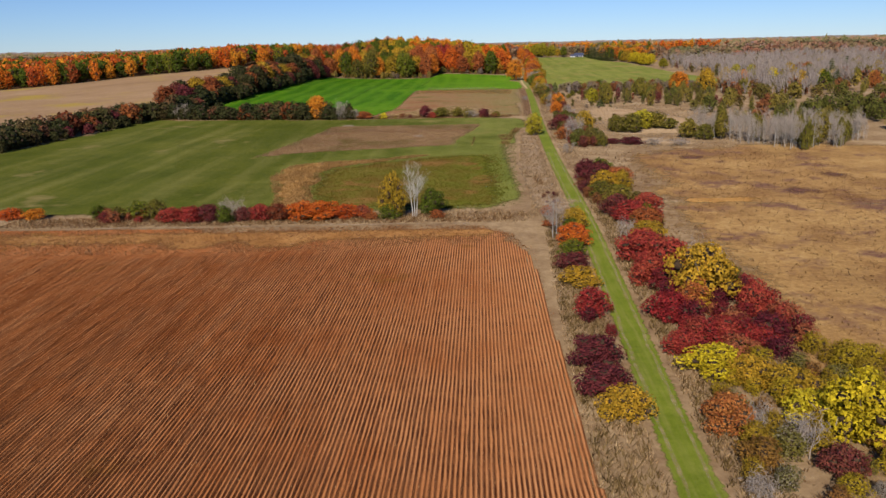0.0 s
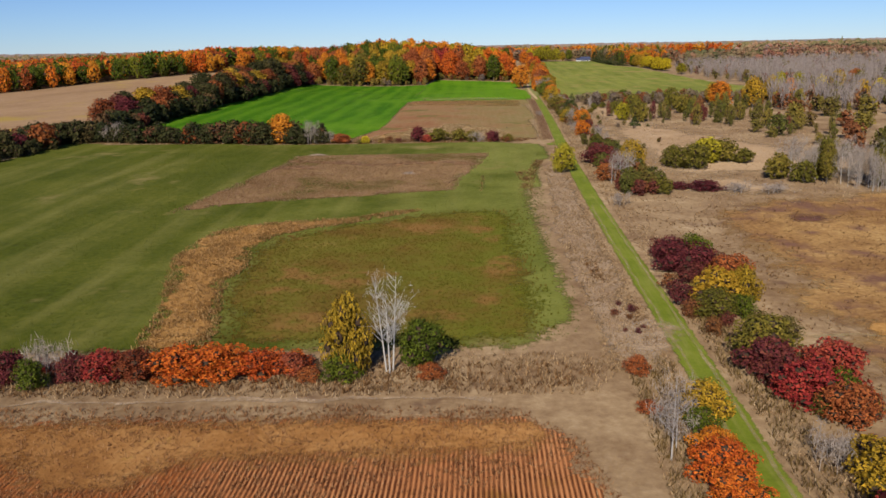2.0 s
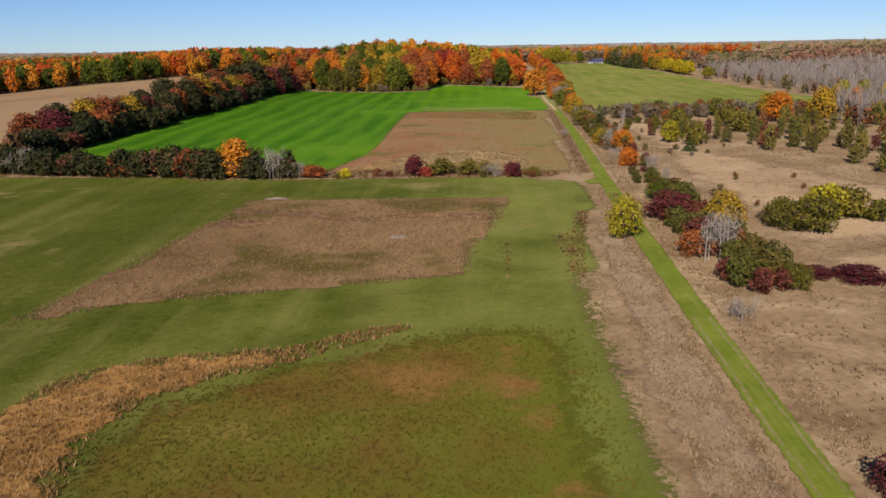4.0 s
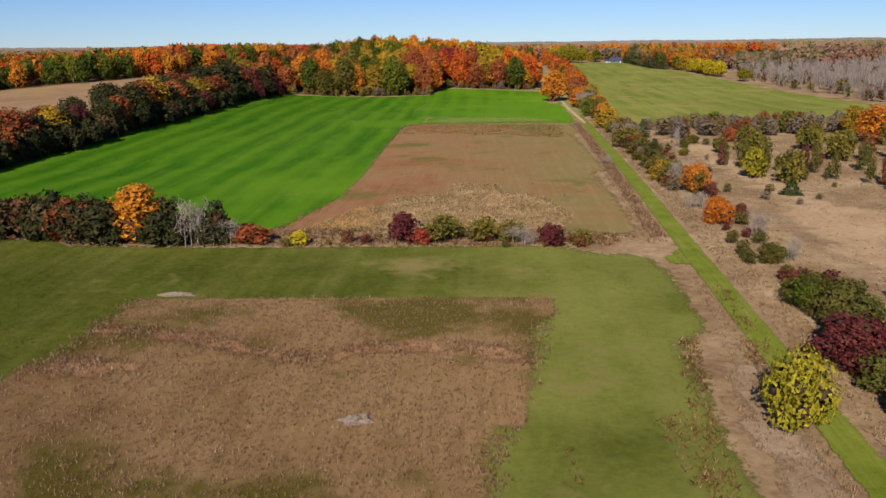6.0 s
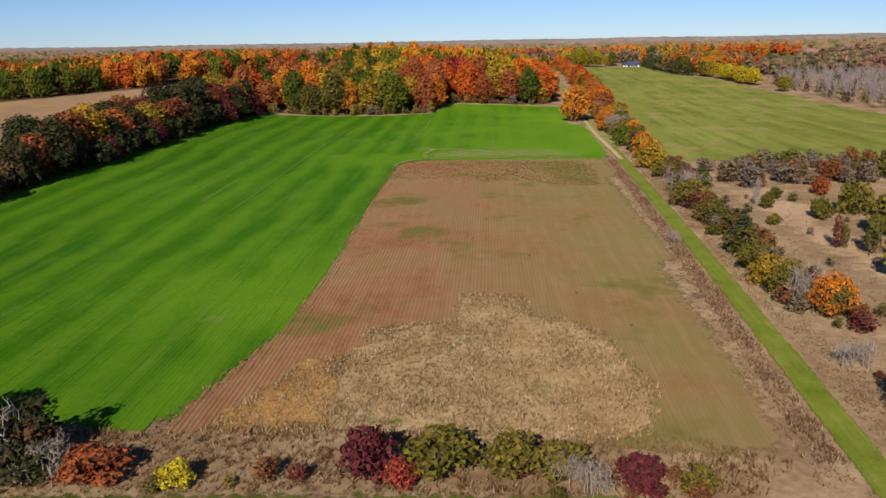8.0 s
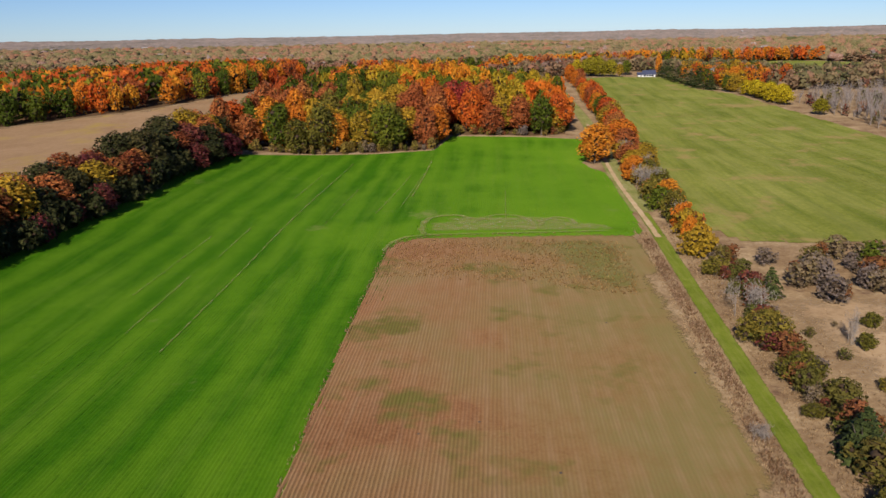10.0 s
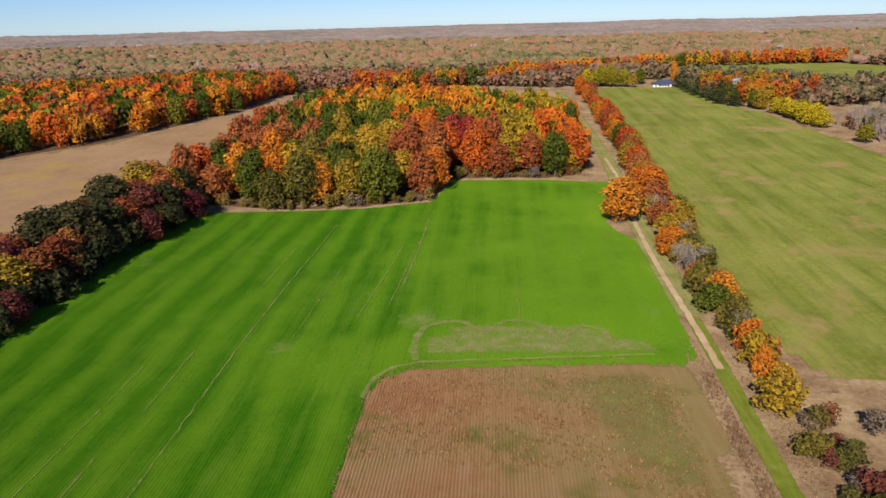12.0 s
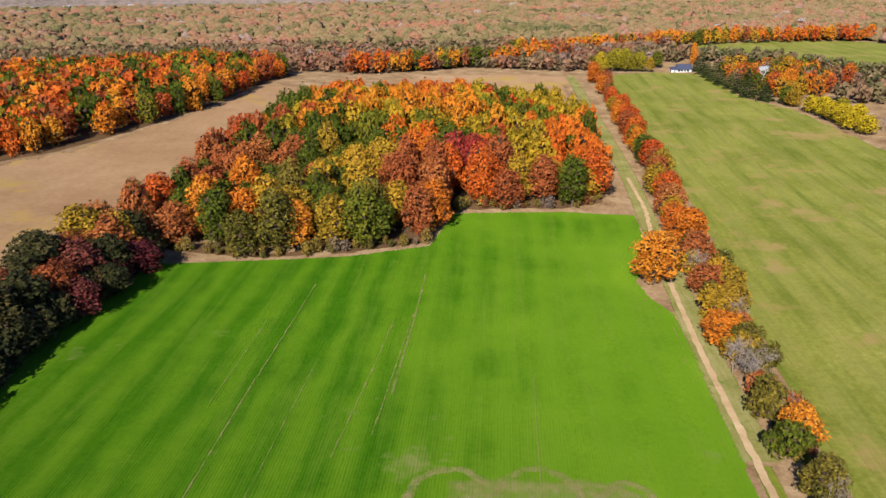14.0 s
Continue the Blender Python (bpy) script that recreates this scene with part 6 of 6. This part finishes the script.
near = cells[:, 1] < 960
tone, size = np.array(tone), np.array(size)
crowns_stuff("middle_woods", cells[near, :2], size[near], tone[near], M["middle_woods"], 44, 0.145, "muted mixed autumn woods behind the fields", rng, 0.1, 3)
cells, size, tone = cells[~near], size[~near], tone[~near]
domes("far_woods", cells[:, :2], size, tone, M["far_woods"], "mixed autumn woods reaching far off, haze painted into their colour", rng)

# the treetops past that, as one lumpy canopy
gx = np.linspace(-1, 1, 320)
gy = 1880 + (4930 - 1880) * np.linspace(0, 1, 110) ** 1.6
vs, fs = [], []
for j, y in enumerate(gy):
    for i, u in enumerate(gx):
        x = u * (0.64 * y + 120)
        lump = 5 * noise.noise((x * 0.02, y * 0.02, 4)) + rng.uniform(-2.5, 2.5) + 7 * noise.noise((x * 0.0016, y * 0.003, 9))
        vs.append((x, y, float(height(x, y)) + (7 + (y - 1880) / 3050 * 8 + lump if j else -1.0)))
        if i and j:
            q = j * 320 + i
            fs.append((q - 321, q - 320, q, q - 1))
# canopy colours greyed and cooled to paint in the haze of distance
M["canopy"] = land("hazed_distant_canopy", [(0.1, (0.07, 0.068, 0.065)), (0.4, (0.165, 0.14, 0.12)), (0.65, (0.25, 0.19, 0.165)), (0.95, (0.33, 0.29, 0.27))], 240, 15, patch=((0.27, 0.255, 0.20), 150, 0.34), relief=4.0, fine=0.5)
tagged(new("distant_woods", list_mesh("distant_woods", vs, fs, M["canopy"])), "brown and grey woods up to the horizon, haze painted in", "woods", "", "stuff")


# ---------- grass and stubble as stuff ----------
def blades(name, polys, per_m2, h, material, label, seed, count=4, wide=0.05, lean=0.5, holes=(), lift=0.0, trim=0.0, bare=-0.2):
    """Tufts of dry blades, joined."""
    rng = np.random.default_rng(seed)
    out = []
    for poly in polys:
        xs, ys = [p[0] for p in poly], [p[1] for p in poly]
        n = int((max(xs) - min(xs)) * (max(ys) - min(ys)) * per_m2)
        x, y = rng.uniform(min(xs), max(xs), n), rng.uniform(min(ys), max(ys), n)
        k = inside(poly, x, y)
        k[k] = to_edge(poly, x[k], y[k]) > trim * (0.2 + 1.6 * rng.random(int(k.sum())))
        for hole in holes:
            k &= ~inside(hole, x, y)
        clump = np.array([noise.noise((a * 0.25, b * 0.25, seed)) for a, b in zip(x, y)])
        k &= clump + rng.uniform(-0.6, 0.6, n) > bare
        x, y = x[k], y[k]
        z = height(x, y) + lift
        for c in range(count):
            a = rng.uniform(0, 6.28, len(x))
            hh = h * rng.uniform(0.5, 1.25, len(x))
            bx, by = x + rng.normal(size=len(x)) * h * 0.3, y + rng.normal(size=len(x)) * h * 0.3
            ww = wide * rng.uniform(0.7, 1.6, len(x))
            tx, ty = bx + np.cos(a) * hh * lean, by + np.sin(a) * hh * lean
            b = a + 1.57 + rng.normal(size=len(x)) * 0.35
            out.append(np.stack([np.stack([bx - np.cos(b) * ww, by - np.sin(b) * ww, z - 0.02], 1), np.stack([bx + np.cos(b) * ww, by + np.sin(b) * ww, z - 0.02], 1),
                                 np.stack([tx, ty, z + hh], 1)], 1).reshape(-1, 3))
    ob = new(name, face_mesh(name, np.concatenate(out), 3, material))
    return tagged(ob, label, "grass", "", "stuff")


def beside(a, b, y0, y1, step=12):
    """A strip along the lane, from a to b metres east of its middle line."""
    ys = list(np.arange(y0, y1, step)) + [y1]
    mid = [float(np.interp(y, [p[1] for p in LANE], [p[0] for p in LANE])) for y in ys]
    return [(m + a, y) for m, y in zip(mid, ys)] + [(m + b, y) for m, y in zip(mid[::-1], ys[::-1])]


VERGE = [(11.7, 112), (12.6, 120), (13.3, 128), (13.5, 150), (15.3, 172), (18.2, 204), (20.4, 210), (21.8, 220), (23.6, 232), (24.6, 244),
         (25.2, 246), (23.8, 226), (22.2, 204), (20.1, 170), (18.8, 145), (17.8, 124), (16.4, 108)]
sheet("lane_verge", [(x - 0.7 if k < 10 else x, y) for k, (x, y) in enumerate(VERGE)], M["verge"], 0.035, "pale pinkish-tan dry grass verge beside the lane", 1.5, 0.9, 1.0, soft=1.0)
blades("verge_weeds", [beside(-3.6, -1.6, 248, 386)], 17.0, 0.36, M["pink_blades"], "pinkish-brown dry weeds on the lane's verge", 100, 4, 0.035, 0.8)
blades("verge_grass", [beside(-5.6, -1.7, 35, 112), beside(-6.6, -1.8, 110, 170), beside(-4.4, -1.8, 245, 400), beside(1.8, 5.0, 35, 400)], 9.0, 0.2, M["straw"], "pale dry grass on the lane's verges", 81, 4, 0.035, 1.2)
blades("weedy_verge", [beside(-5.4, -1.7, 30, 112), beside(1.7, 4.6, 30, 125)], 9.0, 0.5, M["olive_stalk"], "tall dry olive-brown weeds on the lane's verges", 93, 4, 0.03, 0.7)
blades("tall_verge_grass", [VERGE], 10.0, 0.26, M["straw"], "tall bleached dry grass on the lane's verge", 92, 4, 0.024, 1.0)
blades("meadow_grass", [beside(5.0, 60, 168, 345)], 1.2, 0.24, M["straw"], "pale dry meadow grass in tufts", 82, 4, 0.04, 1.2)
blades("rust_grass", [beside(5.0, 50, 35, 168)], 1.4, 0.24, M["rusty_straw"], "rust-brown dry meadow grass in tufts", 83, 4, 0.04, 1.2)
blades("hedge_grass", [[(-60, 107.5), (10, 106.5), (14, 113), (8, 114), (-60, 113.6)]], 9.0, 0.32, M["straw"], "tall dry grass under the hedgerow", 84, 4, 0.032, 0.9)
blades("rust_hedge_grass", [[(-97, 256), (-60, 250), (-30, 245.2), (18, 243.8), (22, 248), (16, 251.5), (-24, 253), (-97, 263)], [(-60, 108), (8, 107), (12, 112), (-60, 113)]], 8.0, 0.40, M["rust_blades"], "tall rust-brown grass along the hedgerows", 89, 4, 0.034, 0.9)
blades("patch_grass", [TAN_PATCH, [(-20, 252), (-17.5, 258), (-14.5, 265), (-10, 269), (-9.5, 252)]], 16.0, 0.32, M["tan_blades"], "matted tall dry grass in pale patches", 85, 4, 0.045, 1.0, lift=0.10, trim=0.35)
blades("band_grass", [PATCH_BAND, PATCH_TAIL], 14.0, 0.30, M["pink_blades"], "pinkish-rust tall dry grass in a band", 99, 4, 0.03, 0.8, lift=0.12, trim=0.5)
blades("golden_grass", [RIM], 18.0, 0.30, M["gold_blades"], "golden tall dry grass in bands", 95, 4, 0.032, 1.0, lift=0.12, trim=0.15)
blades("field_edge_grass", [[(-23.6, 252), (-20.6, 263.5), (-17.9, 276), (-16.6, 297), (-16.3, 320), (-15.9, 342), (-15.2, 362), (-14.6, 380), (-12.6, 386.4), (-8, 389.8), (7, 391.2), (25, 392.2), (25, 391.4), (7, 390.4), (-7.6, 389), (-11.6, 385.6), (-13.8, 380), (-14.5, 362), (-15.2, 342), (-15.6, 320), (-15.9, 297), (-17.1, 276), (-19.4, 264), (-22, 252)]], 9.0, 0.2, M["pink_blades"], "thin dry grass along the stubble field's edge", 94, 4, 0.03, 1.0, lift=0.10)
blades("field_end_grass", [[(-13.5, 386), (-13.5, 362), (9, 358), (27, 350), (31, 384), (5, 389)]], 5.0, 0.26, M["gold_blades"], "golden dry grass tufts at the brown field's end", 96, 3, 0.04, 1.2, lift=0.12, trim=0.8)
blades("edge_weeds", [[(13.6, 182), (16.2, 200), (19.2, 214), (17.6, 214), (14.6, 200), (11.8, 184)], [(5.4, 182), (6.4, 197), (6.9, 197), (5.9, 182)], [(12.6, 192), (12.4, 200), (14.2, 201), (14, 192)], [(21.0, 207), (23.2, 216), (24.6, 228), (25.8, 228), (24.8, 214), (22.6, 203)], [(15.4, 115), (17.2, 115), (16.8, 125), (15.6, 124)], [(14.4, 133), (15.8, 133), (16.2, 141), (14.8, 141)]], 9.0, 0.3, M["rust_blades"], "brown weed tufts at the grass field's edge", 97, 4, 0.05, 1.2)
blades("weed_tufts", [WEEDS], 14.0, 0.16, solid("weedy"), "brown-green weeds in the grass field", 86, 4, 0.045, 0.9, lift=0.08, trim=2.5, bare=-0.4)
blades("thin_stalks", [PATCH], 13.0, 0.24, M["pink_blades"], "thin upright dry stalks in the stubble patch", 87, 4, 0.02, 0.6, lift=0.08, trim=0.7, bare=-0.5)

blades("headland_stalks", [[(-62, 93), (-37, 92.5), (-10, 93), (3, 94.5), (7.6, 95.6), (9.4, 92), (8.0, 100), (5.0, 104.4), (-7, 105.2), (-62, 106)]], 20.0, 0.20, M["stalk"], "standing broken brown stalks on the headland", 88, 3, 0.022, 0.9, lift=0.06)

blades("wheat_leaves", [BRIGHT], 1.9, 0.13, solid("bright"), "young green wheat leaves in tufts", 101, 4, 0.045, 0.7, holes=[BROWN], lift=0.03, trim=0.5, bare=-0.75)
blades("grass_leaves", [[(-44, 114), (6, 114.5), (11, 118), (12.5, 125), (13, 149), (15, 172), (17, 198), (21, 220), (21, 232), (14, 244.5), (-29, 245.5), (-64, 251), (-66, 200), (-50, 150)]], 6.0, 0.085, solid("olive_grass"), "olive-green grass tufts of the grass field", 102, 3, 0.04, 1.3, holes=[PATCH, RIM], lift=0.03, trim=0.5, bare=-0.6)

# rows of cut stalks in the crop field
rng = np.random.default_rng(91)
out = []
for k in range(-231, 38):
    for blade in range(1):
        y = np.arange(22, 93, 0.30) + rng.uniform(-0.1, 0.1)
        x = (k + 0.75) * ROW + SLOPE * y + rng.normal(size=len(y)) * 0.05
        keep = (rng.random(len(y)) < 0.72) & (np.abs(x) < 0.58 * y + 9) & inside(STUBBLE, x + 0.6, y)
        x, y = x[keep], y[keep]
        z = height(x, y) + 0.08
        n = len(x)
        hh, ww, b = rng.uniform(0.08, 0.18, n), rng.uniform(0.02, 0.045, n), rng.uniform(0, 6.28, n)
        tx, ty, a = x + np.cos(b) * hh * 0.8, y + np.sin(b) * hh * 0.8, b + 1.57
        out.append(np.stack([np.stack([x - np.cos(a) * ww, y - np.sin(a) * ww, z], 1), np.stack([x + np.cos(a) * ww, y + np.sin(a) * ww, z], 1), np.stack([tx, ty, z + hh], 1)], 1).reshape(-1, 3))
tagged(new("crop_stalks", face_mesh("crop_stalks", np.concatenate(out), 3, M["stalk"])), "rows of short cut brown stalks", "stubble", "", "stuff")

# two small heaps of old straw in the grass field
rng = np.random.default_rng(98)
for x, y, lx, ly, hz in ((-26.8, 226.6, 2.0, 0.6, 0.25), (-6.5, 200.1, 1.2, 0.8, 0.35)):
    vs, fs = [], []
    for j in range(6):
        for i in range(14):
            a, r = 2 * math.pi * i / 14, 1 - j / 5.4
            k = 1 + 0.22 * rng.normal()
            vs.append((math.cos(a) * lx * r * k, math.sin(a) * ly * r * k, hz * (1 - r * r) * (1 + 0.25 * rng.normal()) - 0.05))
            if j:
                q = (j - 1) * 14
                fs.append((q + i, q + (i + 1) % 14, q + 14 + (i + 1) % 14, q + 14 + i))
    heap = new("straw_heap", list_mesh("straw_heap", vs, fs, M["heap_straw"]))
    heap.location = (x, y, float(height(x, y)) + 0.1)
    tagged(heap, "low bleached heap of old straw on thin stubble", "heap", "straw heaps")


# ---------- buildings ----------
M["white_wall"] = plain("white_siding", (0.78, 0.77, 0.74), 0.6, 0.06, 0.6)
M["slate_roof"] = plain("blue_grey_roof", (0.06, 0.07, 0.12), 0.6, 0.25, 1.2)
M["pale_roof"] = plain("pale_metal_roof", (0.55, 0.56, 0.58), 0.45, 0.1, 0.4, 0.3)
M["dark_glass"] = plain("window_glass", (0.03, 0.04, 0.05), 0.1, 0.1, 1.0)
M["door_paint"] = plain("door_paint", (0.30, 0.28, 0.26), 0.5, 0.1, 1.0)


def box(bm, cx, cy, cz, sx, sy, sz):
    bmesh.ops.create_cube(bm, size=1, matrix=Matrix.Translation((cx, cy, cz)) @ Matrix.Diagonal((sx, sy, sz, 1)))


def part(name, bm, material, parent, label=""):
    me = bpy.data.meshes.new(name)
    bm.to_mesh(me)
    bm.free()
    me.materials.append(material)
    ob = new(name, me)
    ob.parent = parent
    if label:
        ob["label"] = label
    return ob


def gabled(name, x, y, turn, length, depth, wall, rise, roof, label, windows=0, doors=0, category="house"):
    """A building with plastered walls, a pitched roof with eaves, windows and doors on its south side."""
    root = new(name)
    root.matrix_world = Matrix.Translation((x, y, float(height(x, y)))) @ Matrix.Rotation(radians(turn), 4, "Z")
    bm = bmesh.new()
    l, d = length / 2, depth / 2
    v = [bm.verts.new(p) for p in ((-l, -d, -0.6), (l, -d, -0.6), (l, d, -0.6), (-l, d, -0.6), (-l, -d, wall), (l, -d, wall), (l, d, wall), (-l, d, wall), (-l, 0, wall + rise), (l, 0, wall + rise))]
    for f in ((0, 1, 5, 4), (1, 2, 6, 9, 5), (2, 3, 7, 6), (3, 0, 4, 8, 7), (3, 2, 1, 0)):
        bm.faces.new([v[i] for i in f])
    part("wall", bm, M["white_wall"], root)
    bm = bmesh.new()
    e, t = 0.45, 0.18
    s = rise / d
    for sg in (-1, 1):
        p = [(-l - e, sg * (d + e), wall - s * e), (l + e, sg * (d + e), wall - s * e), (l + e, 0, wall + rise), (-l - e, 0, wall + rise)]
        lo = [bm.verts.new((a, b, c + 0.01)) for a, b, c in p]
        hi = [bm.verts.new((a, b, c + t)) for a, b, c in p]
        bm.faces.new(lo[::-1])
        bm.faces.new(hi)
        for i in range(4):
            bm.faces.new((lo[i], lo[(i + 1) % 4], hi[(i + 1) % 4], hi[i]))
    part("roof", bm, roof, root)
    for i in range(windows):
        wx = -l + length * (i + 0.6) / (windows + doors * 0.9)
        bm = bmesh.new()
        box(bm, wx, -d - 0.02, wall * 0.55, 1.5, 0.08, 1.3)
        w = part("window", bm, M["white_wall"], root)
        bm = bmesh.new()
        box(bm, wx, -d - 0.05, wall * 0.55, 1.25, 0.06, 1.05)
        part("pane", bm, M["dark_glass"], w, "dark window pane")
    for i in range(doors):
        bm = bmesh.new()
        box(bm, l - 1.6 - 3.4 * i, -d - 0.03, wall * 0.4, 1.0 if i == 0 else 2.6, 0.08, wall * 0.8)
        part("door", bm, M["door_paint"], root)
    return tagged(root, label, category)


gabled("house", 127.2, 812, -4, 8, 6.5, 2.2, 2.4, M["slate_roof"], "white farmhouse with a dark blue-grey roof", 4, 1)
gabled("garage", 120.9, 810, -4, 3.6, 5, 2.0, 1.2, M["slate_roof"], "low white garage beside the farmhouse", 0, 1, "garage")
gabled("house", 160, 770, 30, 9, 7, 3.2, 3.4, M["pale_roof"], "white gabled house among trees", 3, 1)
for x, y, ln, dp, wl, rs, tn in ((965, 3400, 70, 40, 10, 3, 0), (1020, 3420, 40, 30, 12, 2, 0), (535, 3400, 30, 20, 10, 3, 0), (-835, 1900, 22, 14, 8.5, 2, 8), (-775, 1930, 12, 10, 8.5, 2, 0), (-660, 1960, 14, 10, 8.5, 2, -6)):
    gabled("farm_shed", x, y, tn, ln, dp, wl, rs, M["pale_roof"], "distant long white farm shed above the woods", category="shed")

# trees round the farm
YARD = [("juniper", 133, 792, 10, 8.5), ("juniper", 132, 778, 9, 8), ("juniper", 131.5, 764, 10, 8.5), ("juniper", 131.5, 750, 9.5, 8.5), ("juniper", 132.5, 737, 9, 8.1), ("juniper", 133, 724, 9.6, 8.5), ("juniper", 133.5, 712, 9, 8.5), ("juniper", 138, 702, 9, 8.1),
        ("yellow", 77, 806, 12, 9), ("lime", 84, 806, 13, 11), ("lime", 92, 807, 14, 12), ("lime", 100, 808, 12, 11), ("gold", 106, 806, 9, 6), ("lime", 88, 816, 13, 12), ("orange", 139, 835, 14, 6), ("green", 114, 826, 11, 9), ("green", 144, 692, 9, 8), ("juniper", 135, 812, 9, 7.5), ("olive", 73, 812, 9, 9)]
HAY_EDGE = [("yellow", 147.5, 672, 8, 9), ("yellow", 149, 663, 9, 10), ("yellow", 149, 654, 8.5, 10), ("yellow", 150, 645, 9, 10), ("yellow", 149, 636, 8, 9), ("yellow", 151, 627, 8, 9), ("yellow", 158, 650, 8, 9), ("lime", 157, 664, 8, 9), ("lime", 152, 590, 7.5, 8), ("gold", 145, 686, 9, 9),
            ("gold", 151, 705, 9, 10), ("orange", 156, 722, 10, 11), ("gold", 150, 730, 9, 10), ("orange", 163, 740, 10, 11), ("rust", 148, 752, 9, 10)]
for rows, group, where in ((YARD, "trees round the farm", "beside the white farmhouse"), (HAY_EDGE, "trees along the hay field", "at the hay field's edge")):
    for kind, x, y, h, w in rows:
        plant(kind, x, y, h, w, group, where)
strew_stuff("farm_trees", [(138, 716), (150, 702), (176, 706), (200, 742), (206, 772), (178, 800), (146, 804), (138, 780)], 9.0, (0.2, 0.85, 0.4, 0.55, 0.05, 0.7, 0.98), (7.5, 12), (0.85, 1.1), "mixed autumn trees behind the hay field", 65, 0.9, 260, "woods", 0.05)["category"] = "trees"
# orange rows of trees behind the woods
for k, (line, gap, warm) in enumerate((([(-70, 792), (-20, 818), (30, 838), (70, 850)], 7, 0.25), ([(30, 885), (110, 925), (205, 980), (330, 985)], 8, 0.3))):
    rng = np.random.default_rng(200 + k)
    p = np.array(line, float)
    d = np.r_[0, np.cumsum(np.linalg.norm(np.diff(p, axis=0), axis=1))]
    s = np.arange(0, d[-1], gap)
    sp = np.concatenate([np.stack([np.interp(s, d, p[:, 0]) + rng.uniform(-3, 3, len(s)), np.interp(s, d, p[:, 1]) + o + rng.uniform(-3, 3, len(s))], 1) for o in (0, 8, 16)])
    crowns_stuff("orange_tree_row", sp, [(rng.uniform(10, 14), rng.uniform(8, 11)) for _ in sp], wood_tones(sp, rng, warm), M["woods"], 130, 0.08, "row of orange and red trees behind the fields", rng)


# ---------- stones left in the brown field ----------
M["stone"] = plain("dark_fieldstone", (0.085, 0.062, 0.045), 0.85, 0.35, 3.0)
rng = np.random.default_rng(301)
STONES = [(-4.5, 308.5), (12.6, 285), (26.8, 323), (1.6, 311), (16.5, 274.5), (8.8, 301), (-9.6, 296), (19.4, 340)]
for x, y in STONES:
    bm = bmesh.new()
    bmesh.ops.create_icosphere(bm, subdivisions=2, radius=0.12)
    for v in bm.verts:
        v.co = Vector((v.co.x * 1.3, v.co.y, v.co.z * 0.75)) * rng.uniform(0.8, 1.15)
    me = bpy.data.meshes.new("field_stone")
    bm.to_mesh(me)
    bm.free()
    me.materials.append(M["stone"])
    ob = tagged(new("field_stone", me), "dark fieldstone lying in brown stubble", "stone", "stones in the brown field")
    ob.location = (x, y, float(height(x, y)) + 0.16)
